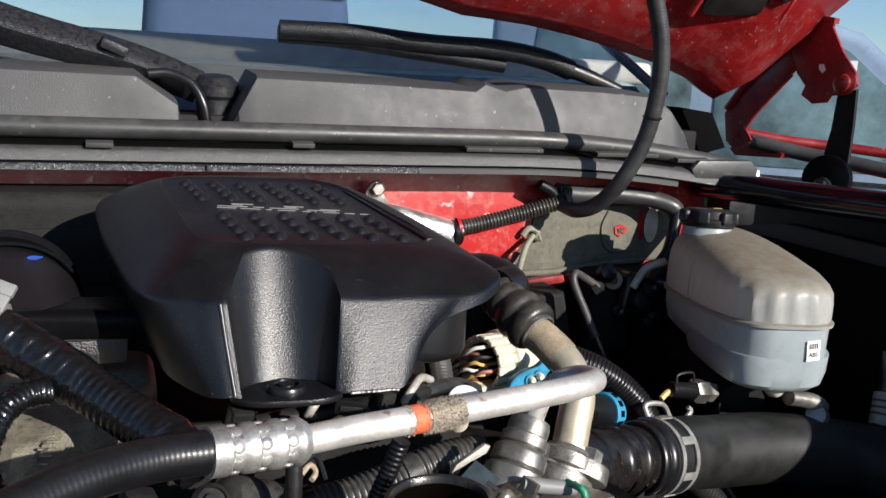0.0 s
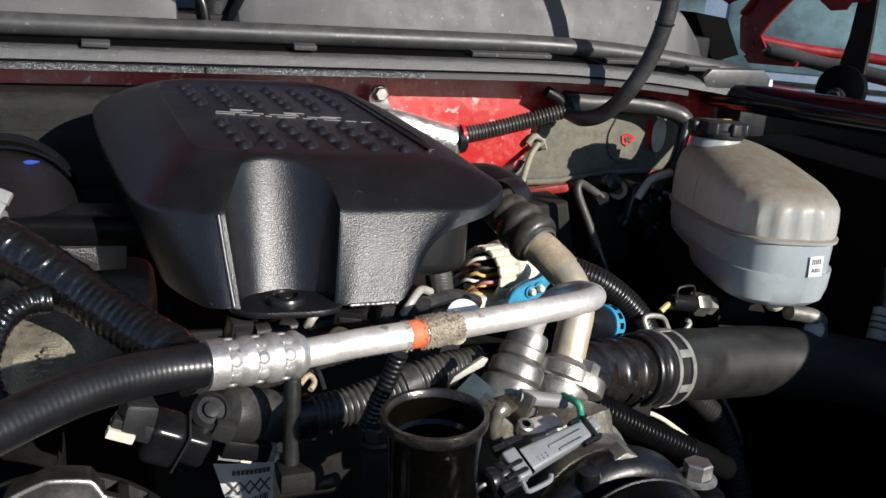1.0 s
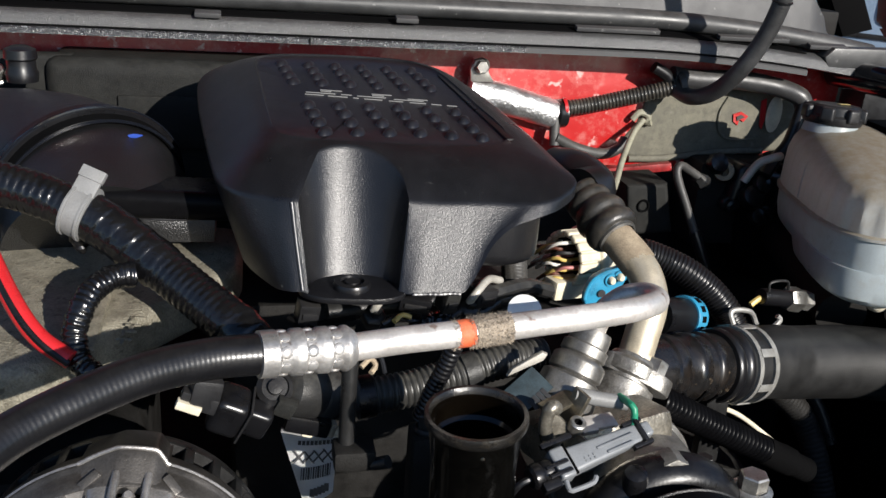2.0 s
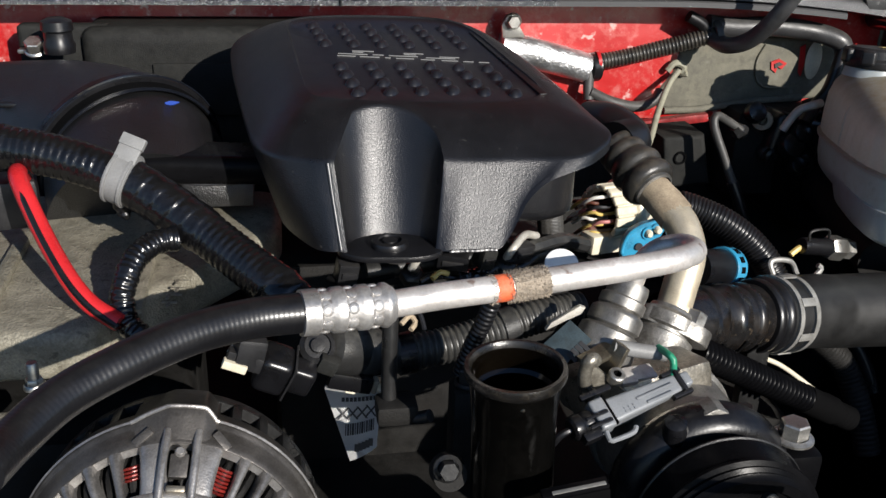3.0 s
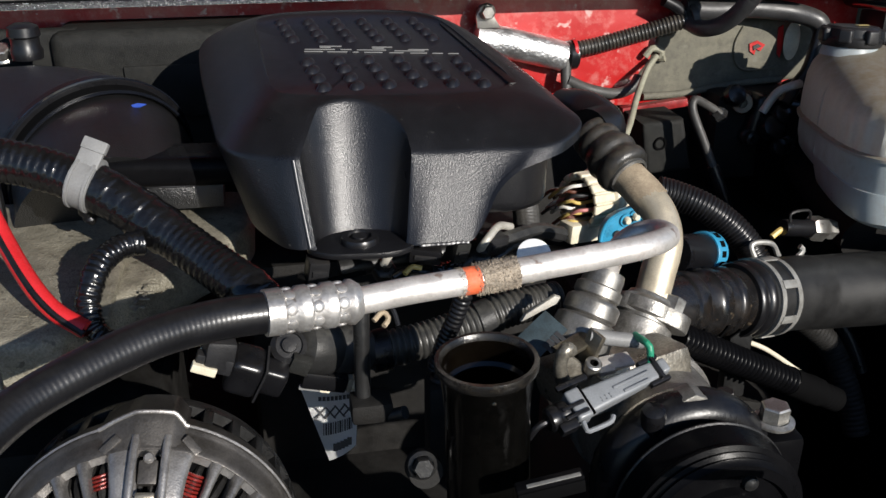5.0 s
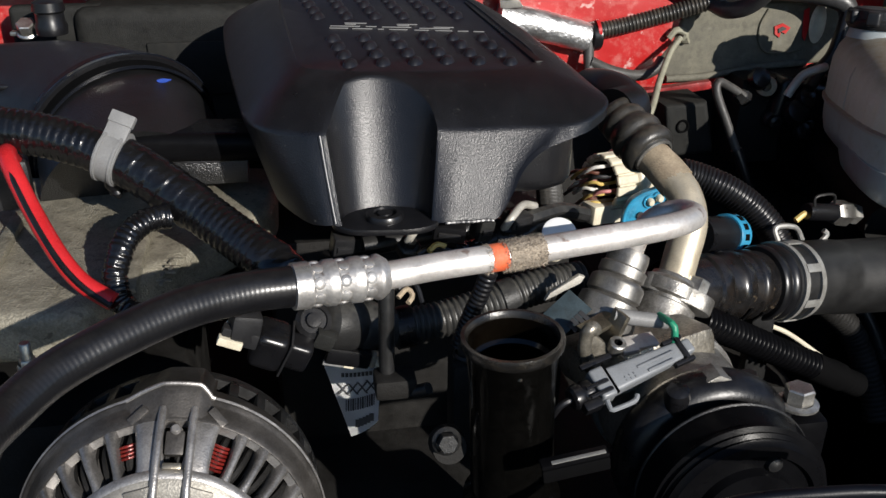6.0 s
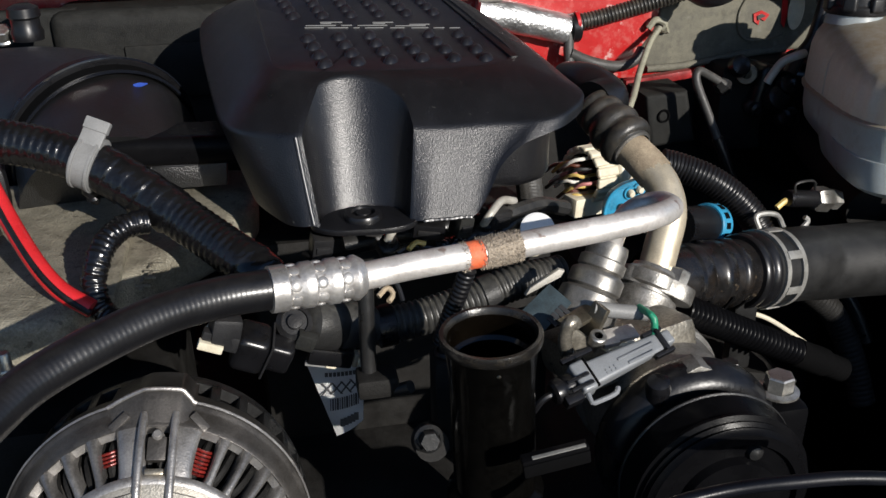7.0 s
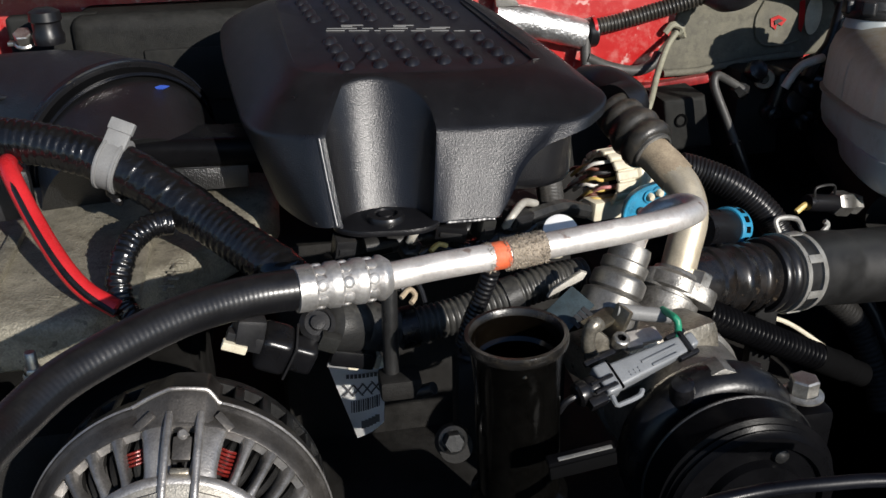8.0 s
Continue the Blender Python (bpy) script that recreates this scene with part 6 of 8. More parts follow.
WIRES = {"yellow": "yellow wire", "pink": "pink wire", "ink": "black wire", "grey_wire": "white wire", "brown_wire": "brown wire"}
for k, mt in enumerate(("pink", "yellow", "grey_wire", "brown_wire", "yellow", "grey_wire", "ink", "brown_wire", "yellow", "pink", "ink", "grey_wire", "yellow", "brown_wire")):
    a = 2.4 * k + 0.5
    r = 0.0195 * math.sqrt((k + 0.5) / 14)
    p0 = cm @ Vector((r * math.cos(a), r * math.sin(a), 0.016))
    p1 = cm @ Vector((r * math.cos(a), r * math.sin(a), -0.002))
    out_ = Vector((-0.016 - rnd.uniform(0, 0.006), 0.002 + rnd.uniform(-0.003, 0.003), 0.004 - 0.010 * rnd.random()))
    part("wire", tube([p0, p1, p1 + out_ * 0.3 + Vector((0, 0, 0.001)), p1 + out_ * 0.55 + Vector((0, 0.006, -0.003)), p1 + out_ * 0.7 + Vector((0.002, 0.022, -0.014))], 0.0017, 8, 0.003), M[mt], hcon, WIRES[mt])
part("foot", box(0.040, 0.02, 0.018, at((0.3177, 0.7000, 1.1571), 0, 5, 20), 0.003), M["cream"], hcon)


clip_b = thing("retaining_clip", (0.3399, 0.6650, 1.1771), "light blue plastic retaining clip with two pale eyelets", "clip")
clip_out = [Vector(p) for p in ((0.3240, 0, 1.1640), (0.3236, 0, 1.1760), (0.3285, 0, 1.1880), (0.3390, 0, 1.1950), (0.3510, 0, 1.1985), (0.3600, 0, 1.2065), (0.3690, 0, 1.2140), (0.3745, 0, 1.2080), (0.3700, 0, 1.1985), (0.3620, 0, 1.1920), (0.3560, 0, 1.1800), (0.3470, 0, 1.1740), (0.3380, 0, 1.1690), (0.3310, 0, 1.1610))]
clip_out = smooth(clip_out, 4, True)
blue_plate = part("plate", face_plate([(p.x, 0.6650, p.z) for p in clip_out], 0.009, 0.0022, 3), M["blue"], clip_b)
part("rim_bead", tube([(p.x, 0.6650, p.z) for p in clip_out[2:30]], 0.0016, 8, 0.002), M["blue"], blue_plate, "raised rim")
for p in ((0.3450, 0.6643, 1.1880), (0.3530, 0.6643, 1.1910)):
    part("eyelet_ring", lathe([(0.0036, 0), (0.0062, 0), (0.0058, 0.0012), (0.0040, 0.0012)], at(p, 90), 20), M["blue"], blue_plate, "raised ring round the eyelet")
for p in ((0.3450, 0.6640, 1.1880), (0.3530, 0.6640, 1.1910)):
    part("eyelet", lathe([(0, 0.0052), (0.0022, 0.0048), (0.0033, 0.0030), (0.0036, 0)], at(p, 90), 20), M["cream"], blue_plate, "pale round eyelet")
# Black disc on the plate stands in for a hole's shade.
part("slot", lathe([(0, 0), (0.0035, 0), (0.0035, 0.001), (0, 0.001)], at((0.3376, 0.6640, 1.1755), 90), 16), M["ink"], blue_plate, "dark slot")
pipe_b = thing("coolant_pipe", (0.4073, 0.6650, 1.1516), "short black coolant pipe with a blue retaining band", "pipe")
ba, bb = Vector((0.3945, 0.6550, 1.1559)), Vector((0.4612, 0.6900, 1.1368))
q = (bb - ba).length
part("pipe", lathe([(0.0, -0.01), (0.0175, -0.01), (0.0175, q * 0.60), (0.0168, q * 0.62), (0, q * 0.62)], along(ba, bb), 30), M["conduit"], pipe_b)
band_b = part("band", lathe([(0.0172, q * 0.40), (0.0190, q * 0.40), (0.0198, q * 0.42), (0.0198, q * 0.56), (0.0190, q * 0.60), (0.0172, q * 0.60)], along(ba, bb), 40), M["blue"], pipe_b, "blue retaining band")
# Black patches give the band's open windows their shade.
for k in range(13):
    part("window", box(0.0058, 0.0058, 0.0012, along(ba, bb) @ Matrix.Rotation(2 * math.pi * k / 13, 4, "Z") @ pose(0.0194, 0, q * 0.49, 0, 90), 0.0004), M["shade_black"], band_b, "black patch painted in as a shaded window in the band")
part("band_foot", face_plate([(0.404, 0.648, 1.1295), (0.412, 0.648, 1.1330), (0.430, 0.648, 1.1325), (0.440, 0.648, 1.1400), (0.436, 0.648, 1.1275), (0.420, 0.648, 1.1260)], 0.012, 0.0015), M["blue"], pipe_b, "blue foot of the band")
disc = thing("dust_plug", (0.2113, 0.5000, 1.2434), "small round white plastic dust plug", "plug")
da = Vector((0.2119, 0.5000, 1.2410))
part("disc", lathe([(0, 0.0012), (0.0095, 0.0012), (0.0112, 0.0006), (0.0114, -0.001), (0.0095, -0.002)], along(da, da + Vector((-0.1, -0.6, 0.7))), 30), M["white"], disc)
part("stem", lathe([(0.0075, -0.03), (0.0075, 0.0)], along(da, da + Vector((-0.1, -0.6, 0.7))), 20), M["cream"], disc)

cool = thing("radiator_hose", (0.53, 0.66, 1.08), "thick black radiator hose clamped on a plastic outlet", "hose")
oa, ob = Vector((0.3727, 0.6050, 1.1318)), Vector((0.5167, 0.6550, 1.1056))
q = (ob - oa).length
om = along(oa, ob)
part("outlet", lathe([(0.026, -0.04), (0.0272, -0.020), (0.0272, -0.004), (0.0292, -0.002), (0.0294, 0.0), (0.0294, 0.008), (0.0286, 0.010), (0.0272, 0.011), (0.0272, 0.023), (0.0288, 0.026), (0.0302, 0.0272), (0.0304, 0.034), (0.0296, 0.0355), (0.0282, 0.0365),
                      (0.0282, 0.0445), (0.0298, 0.0460), (0.0304, 0.0475), (0.0304, 0.0535), (0.0290, 0.0555), (0.0284, 0.057), (0.0284, 0.068)], om, 56), M["outlet"], cool, "black moulded outlet")
# No cut is made: each slot's shade is a black patch.
for s_, a_ in ((0.004, -62), (0.0305, -40), (0.0305, -64), (0.0505, -52)):
    part("slot", box(0.0155, 0.0036, 0.002, om @ Matrix.Rotation(radians(a_), 4, "Z") @ pose(0, -0.0300, s_, 90), 0.0008), M["shade_black"], cool, "black patch painted in as a shaded slot in the rib")
part("hose_lip", lathe([(0.0284, 0.0655), (0.0322, 0.066), (0.0334, 0.0675), (0.0336, 0.0725), (0.0322, 0.0745), (0.0318, 0.0765), (0.0335, 0.078), (0.0345, 0.081), (0.0345, 0.084), (0.0330, 0.086)], om, 48), M["rubber"], cool, "thick black lip of the hose")
part("hose", tube([oa.lerp(ob, 0.53), (0.5167, 0.6550, 1.1056), (0.5411, 0.6620, 1.0999), (0.6223, 0.6750, 1.0897), (0.7065, 0.6750, 1.0761), (0.7793, 0.6600, 1.0602), (0.8416, 0.6300, 1.0384), (0.8872, 0.5800, 1.0019)], lambda s: 0.0332 + 0.003 * min(1, s * 3), 40, 0.006), M["rad_hose"], cool, "black rubber hose")
part("clamp_band", lathe([(0.0330, 0.0885), (0.0358, 0.0885), (0.0358, 0.0935), (0.0330, 0.0935)], om, 56), M["clamp"], cool, "bright spring clamp band")
band2 = part("clamp_band", lathe([(0.0330, 0.1090), (0.0362, 0.1090), (0.0362, 0.1145), (0.0330, 0.1145)], om, 56), M["clamp"], cool, "bright spring clamp band")
for k in range(7):
    m = om @ Matrix.Rotation(2 * math.pi * k / 7 + 0.62, 4, "Z") @ pose(0.0352, 0, 0.1013, 0, 90, 0)
    part("clamp_bridge", box(0.018, 0.0075, 0.0014, m, 0.0004), M["clamp"], band2, "clamp bridge")
part("clamp_tang", tube([(0.4812, 0.6750, 1.1326), (0.4779, 0.6800, 1.1465), (0.4987, 0.6820, 1.1450), (0.5073, 0.6800, 1.1322)], 0.0026, 8, 0.002), M["clamp"], cool, "bent clamp tang")
part("clamp_tang", tube([(0.5245, 0.6800, 1.1265), (0.5329, 0.6820, 1.1350), (0.5290, 0.6830, 1.1396)], 0.0026, 8, 0.002), M["clamp"], cool, "bent clamp tang")
solo("corrugated_hose", tube([(0.4040, 0.7350, 1.1850), (0.4215, 0.7300, 1.1805), (0.4452, 0.7200, 1.1715), (0.4680, 0.7100, 1.1560), (0.4838, 0.7000, 1.1390), (0.4926, 0.6900, 1.1212)], 0.0145, 24, rib=0.0012, pitch=0.0038), M["conduit"], "black corrugated breather hose", "hose")
rc = thing("right_conduit", (0.4274, 0.5850, 1.0824), "black corrugated conduit running to the fender", "conduit")
RC = [(0.3497, 0.5600, 1.1310), (0.3818, 0.5700, 1.1109), (0.4274, 0.5850, 1.0824), (0.4855, 0.6000, 1.0479), (0.5446, 0.6100, 1.0135), (0.6017, 0.6100, 0.9742)]
part("conduit", tube(RC[:4], 0.0130, 20, rib=0.0030, pitch=0.0062), M["pulley"], rc)
# Run and wrap are near-black so the conduit fades into painted shade.
part("lower_run", tube(RC[3:5], 0.0118, 20, rib=0.0006, pitch=0.0062), M["shade_black"], rc, "lower run, near-black for painted shade")
part("tape_wrap", tube([Vector(RC[3]).lerp(Vector(RC[4]), f) for f in (0.0, 0.3, 0.6)], 0.0130, 20, 0.003, wob=0.0008), M["shade_black"], rc, "tape wrap painted near-black for the shaded end")
solo("pale_wire", tube([(0.4400, 0.6200, 1.0846), (0.4702, 0.6200, 1.0705), (0.5100, 0.6200, 1.0411)], 0.0022, 8, 0.004), M["cream"], "thin pale wire beside the conduit", "wire")
solo("drain_conduit", tube([(0.5408, 0.6800, 1.0636), (0.5795, 0.6800, 1.0283), (0.5954, 0.6600, 0.9862), (0.6018, 0.6400, 0.9449)], 0.013, 16, rib=0.001, pitch=0.005), M["block"], "dim black conduit dropping beside the hose", "conduit")
# Dark steel colour stands in for the shade under the hose.
solo("hose_stub", tube([(0.6177, 0.7200, 1.0286), (0.6297, 0.7100, 1.0060), (0.6403, 0.7000, 0.9764)], 0.007, 12, 0.005), M["steel_dark"], "rusty pipe end below the radiator hose, darkened for shade", "pipe")
solo("support_strut", box(0.022, 0.012, 0.09, at((0.4385, 0.6150, 1.0790)) @ pose(0, 0, -0.05), 0.003), M["steel_dark"], "brown-stained bracket under the outlet", "bracket")

sens = thing("pressure_sensor", (0.5527, 0.7100, 1.1468), "black plugged sensor with a bright hex body", "sensor")
s0, s1 = Vector((0.5205, 0.7020, 1.1511)), Vector((0.5907, 0.7220, 1.1357))
q = (s1 - s0).length
part("plug", lathe([(0, 0), (0.0075, 0), (0.0085, 0.004), (0.0085, q * 0.5), (0, q * 0.5)], along(s0, s1), 20), M["conduit"], sens)
part("hex_body", lathe([(0, 0.0), (0.0105, 0.0), (0.0125, 0.003), (0.0130, q * 0.24), (0.0105, q * 0.28), (0.0095, q * 0.32), (0.0105, q * 0.36), (0.0105, q * 0.44), (0, q * 0.44)], along(s0.lerp(s1, 0.50), s1), 6), M["steel"], sens, "bright hex body")
part("wire_lock", tube([(0.5248, 0.6970, 1.1584), (0.5250, 0.6970, 1.1678), (0.5441, 0.7000, 1.1677), (0.5473, 0.7000, 1.1586)], 0.0014, 6, 0.002), M["steel_dark"], sens, "wire spring")
part("yellow_wire", tube([(0.5100, 0.7000, 1.1432), (0.5176, 0.7020, 1.1478), (0.5254, 0.7040, 1.1500)], 0.0030, 8, 0.003), M["yellow"], sens, "yellow wires")

# ================= brake fluid tank =================
tank = thing("brake_fluid_reservoir", (0.65, 0.79, 1.14), "aged translucent brake fluid reservoir stained brown on top", "reservoir")
TC, TA = Vector((0.668, 0.787, 0)), radians(-17)


def tank_ring(z, hx, hy, n=3.2, dx=0.0, dy=0.0, slope=0.0, rib=0.0):
    """A rounded oblong outline, evenly stepped, with shallow upright ribs."""
    fine = []
    for k in range(1200):
        a = 2 * math.pi * k / 1200
        c, s = math.cos(a), math.sin(a)
        fine.append((hx * math.copysign(abs(c) ** (2 / n), c), hy * math.copysign(abs(s) ** (2 / n), s)))
    run = [0.0]
    for a, b in zip(fine, fine[1:] + fine[:1]):
        run.append(run[-1] + math.hypot(b[0] - a[0], b[1] - a[1]))
    out, k, steps = [], 0, 144
    for q in range(steps):
        while run[k + 1] < run[-1] * q / steps:
            k += 1
        x, y = fine[k]
        swell = 1 + rib * math.cos(2 * math.pi * q / 4.5)
        x, y = x * swell + dx, y * (1 + (swell - 1) * 0.5) + dy
        p = Vector((x * math.cos(TA) - y * math.sin(TA), x * math.sin(TA) + y * math.cos(TA), 0)) + TC
        p.z = z + slope * y
        out.append(p)
    return out


def rings_mesh(rings, cap_low=True, cap_top=True):
    bm = bmesh.new()
    vs = [[bm.verts.new(p) for p in r] for r in rings]
    for a, b in zip(vs, vs[1:]):
        for k in range(len(a)):
            bm.faces.new((a[k], a[(k + 1) % len(a)], b[(k + 1) % len(b)], b[k]))
    if cap_low:
        bm.faces.new(vs[0])
    if cap_top:
        bm.faces.new(vs[-1])
    return bm


part("upper_shell", rings_mesh([tank_ring(1.216, 0.061, 0.132, 3.3, slope=-0.06), tank_ring(1.219, 0.061, 0.132, 3.3, slope=-0.055, rib=0.022), tank_ring(1.236, 0.0608, 0.1315, 3.3, slope=-0.035, rib=0.026), tank_ring(1.251, 0.0600, 0.1305, 3.3, slope=0.0, rib=0.02),
                                tank_ring(1.261, 0.0575, 0.1280, 3.2, slope=0.03, rib=0.007), tank_ring(1.269, 0.0525, 0.122, 3.0, slope=0.058),
                                tank_ring(1.275, 0.044, 0.110, 2.7, slope=0.08), tank_ring(1.279, 0.031, 0.086, 2.4, slope=0.095), tank_ring(1.281, 0.014, 0.045, 2.2, slope=0.10)]), M["tank"], tank, "brown-stained translucent top")
part("seam_flange", rings_mesh([tank_ring(1.211, 0.061, 0.132, 3.3, slope=-0.06), tank_ring(1.2115, 0.0640, 0.1352, 3.3, slope=-0.06), tank_ring(1.2145, 0.0645, 0.1357, 3.3, slope=-0.06), tank_ring(1.2165, 0.061, 0.132, 3.3, slope=-0.06)], False, False), M["tank"], tank, "yellowed moulding seam")
part("lower_shell", rings_mesh([tank_ring(1.166, 0.046, 0.113, 2.8), tank_ring(1.168, 0.052, 0.121, 3.0), tank_ring(1.174, 0.0580, 0.1285, 3.2), tank_ring(1.188, 0.0602, 0.1312, 3.3, rib=0.006), tank_ring(1.2125, 0.0610, 0.132, 3.3, slope=-0.06)]), M["tank_lower"], tank, "blue-grey lower half holding fluid")
part("front_chamber", rings_mesh([tank_ring(1.150, 0.040, 0.070, 2.8, 0.0, -0.046), tank_ring(1.152, 0.048, 0.079, 3.0, 0.0, -0.045), tank_ring(1.158, 0.0555, 0.0855, 3.2, 0, -0.0438), tank_ring(1.170, 0.0590, 0.0868, 3.3, 0, -0.0434), tank_ring(1.188, 0.0600, 0.0876, 3.3, 0, -0.0433)]), M["tank_lower"], tank, "deeper front chamber")
capm = at((0.6688, 0.8600, 1.2893), -4, 3, 0)
part("filler_collar", lathe([(0.030, -0.012), (0.027, 0.002), (0, 0.002)], capm, 36), M["tank_lower"], tank, "milky collar")
tank_cap = part("cap", lathe([(0.0300, -0.002), (0.0315, 0.0), (0.0315, 0.006), (0.0285, 0.0085), (0.0280, 0.0165), (0.0255, 0.0190), (0, 0.0195)], capm, 40), M["plastic"], tank, "black screw cap")
for k in range(7):
    part("cap_grip", box(0.0125, 0.0150, 0.0150, capm @ Matrix.Rotation(2 * math.pi * k / 7 + 0.3, 4, "Z") @ pose(0.0285, 0, 0.002), 0.0032, segs=3, taper=0.92), M["plastic"], tank_cap, "rounded cap lobe")
part("cap_mark", box(0.018, 0.005, 0.0006, capm @ pose(0.004, -0.008, 0.0202, 0, 0, 20), 0), M["bolt_yellow"], tank_cap, "worn yellow warning print")
lm = Matrix.Translation(TC) @ Matrix.Rotation(TA, 4, "Z") @ pose(0.0228, -0.1302, 1.1975, 0, 0, -76.9) @ pose(0, 0, 0, 90, 0, 90) @ pose(0, 0, 0.0004, 0, 0, 4)
abs_tag = part("sticker", box(0.0155, 0.021, 0.0008, lm @ pose(0, 0, 0.0), 0.0003), M["white"], tank, "small white sticker")
for k in range(5):
    part("sticker_bar", box(0.0011, 0.0055, 0.0004, lm @ pose(-0.0045 + 0.0022 * k, 0.005, 0.0008), 0), M["ink"], abs_tag, "dark print bar")
words("ABS", 0.0064, lm @ pose(0, -0.004, 0.0011), M["ink"], abs_tag, "black letters ABS")
mc = thing("master_cylinder", (0.66, 0.72, 1.10), "dark cast master cylinder under the reservoir", "master cylinder")
part("bore", tube([(0.642, 0.735, 1.112), (0.66, 0.80, 1.114), (0.70, 0.95, 1.12)], 0.026, 24, 0.02), M["block"], mc)
part("outlet", lathe([(0, 0), (0.0105, 0), (0.0115, 0.003), (0.0115, 0.010), (0.0085, 0.014), (0, 0.015)], along(Vector((0.6514, 0.7000, 1.1449)), Vector((0.6097, 0.6600, 1.1616))), 24), M["cream"], mc, "cream round nipple")
part("outlet_pin", lathe([(0, 0), (0.003, 0), (0.003, 0.003), (0, 0.004)], along(Vector((0.6327, 0.6850, 1.1524)), Vector((0.6067, 0.6600, 1.1631))), 12), M["bolt_yellow"], mc, "small pin")
part("outlet_tab", box(0.010, 0.012, 0.024, at((0.6622, 0.6900, 1.1378)), 0.002), M["cream"], mc, "cream tab")
part("lug", tube([(0.6523, 0.6800, 1.1399), (0.6717, 0.6800, 1.1359), (0.6893, 0.6800, 1.1307), (0.6986, 0.6800, 1.1236)], 0.0085, 14, 0.004), M["alu_cast"], mc, "cast lug")
part("lug_end", lathe([(0, 0), (0.012, 0), (0.013, 0.004), (0.010, 0.012), (0, 0.013)], along(Vector((0.6930, 0.6800, 1.1156)), Vector((0.6575, 0.6500, 1.1371))), 20), M["alu_cast"], mc, "cast lug end")
part("tan_tab", box(0.020, 0.010, 0.006, at((0.6100, 0.7000, 1.1610), 0, 20), 0.001), M["dusty_pipe"], mc, "tan tab")
tag = thing("printed_sleeve", (0.8165, 0.7000, 1.0937), "pale grey printed sleeve on a cable", "sleeve")
ta, tb = Vector((0.8079, 0.7000, 1.0854)), Vector((0.8208, 0.7100, 1.1184))
part("sleeve", lathe([(0, 0), (0.012, 0), (0.012, (tb - ta).length), (0, (tb - ta).length)], along(ta, tb), 24), M["greyclip"], tag)
for k in range(3):
    part("print_bar", lathe([(0.0121, 0), (0.0123, 0.0003), (0.0123, 0.0022), (0.0121, 0.0025)], along(ta.lerp(tb, 0.3 + 0.2 * k), tb), 24), M["ink"], tag, "dark print bar")
part("cable", tube([ta + Vector((-0.004, 0, -0.05)), ta, tb, tb + Vector((0.01, 0.01, 0.05)), tb + Vector((0.05, 0.02, 0.07))], 0.009, 14, 0.006), M["conduit"], tag, "black cable")
boost = solo("brake_booster", lathe([(0, 0), (0.06, 0.0), (0.085, 0.012), (0.09, 0.04), (0.08, 0.07), (0, 0.07)], pose(0.72, 1.03, 1.13, 90), 40), M["shade_black"], "dark round brake booster on the bulkhead", "booster")

# ================= bulkhead fittings =================
pad = thing("insulation_pad", (0.60, 1.02, 1.16), "dirty grey insulation pad with a torn hole", "insulation pad")
part("pad", face_plate([(0.4921, 1.0080, 1.2068), (0.4856, 1.0080, 1.2189), (0.5075, 1.0080, 1.2495), (0.5136, 1.0080, 1.2753), (0.5455, 1.0080, 1.2846), (0.6078, 1.0080, 1.2934), (0.6983, 1.0080, 1.2893), (0.7262, 1.0080, 1.2738), (0.7348, 1.0080, 1.2305), (0.7066, 1.0080, 1.2136), (0.6159, 1.0080, 1.2092), (0.5568, 1.0080, 1.2002), (0.5156, 1.0080, 1.1970)], 0.022, 0.006, 3), M["pad"], pad)
part("dished_rim", tube([(0.6230, 1.0065, 1.2830), (0.6150, 1.0065, 1.2640), (0.6170, 1.0065, 1.2420), (0.6300, 1.0065, 1.2300), (0.6560, 1.0065, 1.2290), (0.6760, 1.0065, 1.2330)], 0.0014, 10, 0.003), M["pad"], pad, "pressed rim in the pad")
part("lower_roll", tube([(0.5000, 1.0060, 1.2020), (0.5500, 1.0060, 1.2035), (0.6150, 1.0060, 1.2120), (0.6830, 1.0060, 1.2160)], 0.0045, 10, 0.006), M["pad"], pad, "rolled lower edge")
part("torn_hole", face_plate([(0.6339, 1.0060, 1.2616), (0.6441, 1.0060, 1.2653), (0.6552, 1.0060, 1.2598), (0.6498, 1.0060, 1.2522), (0.6433, 1.0060, 1.2554), (0.6424, 1.0060, 1.2477), (0.6357, 1.0060, 1.2524)], 0.002, 0.0), M["red_dusty"], pad, "red paint showing in the torn hole")
part("hole_core", face_plate([(0.6385, 1.0045, 1.2590), (0.6445, 1.0045, 1.2615), (0.6500, 1.0045, 1.2585), (0.6440, 1.0045, 1.2560), (0.6400, 1.0045, 1.2535)], 0.002, 0.0), M["rubber_dusty"], pad, "dark core of the torn hole")
part("grommet_hole", lathe([(0, 0), (0.016, 0), (0.020, 0.003), (0.014, 0.006), (0, 0.006)], Matrix.Translation((0.6873, 1.0040, 1.2644)) @ Matrix.Rotation(radians(90), 4, "X") @ Matrix.Diagonal((0.55, 1.2, 1, 1)), 24), M["cream"], pad, "cream grommet")
part("edge_red", face_plate([(0.6700, 1.0055, 1.2800), (0.6760, 1.0055, 1.2830), (0.6790, 1.0055, 1.2600), (0.6770, 1.0055, 1.2430), (0.6730, 1.0055, 1.2480), (0.6715, 1.0055, 1.2640)], 0.002, 0.0), M["redwire"], pad, "bright red edge")
sleeve = thing("heat_sleeve", (0.3396, 1.0000, 1.2717), "crinkled silver heat-shield sleeve on a bracket", "heat shield")
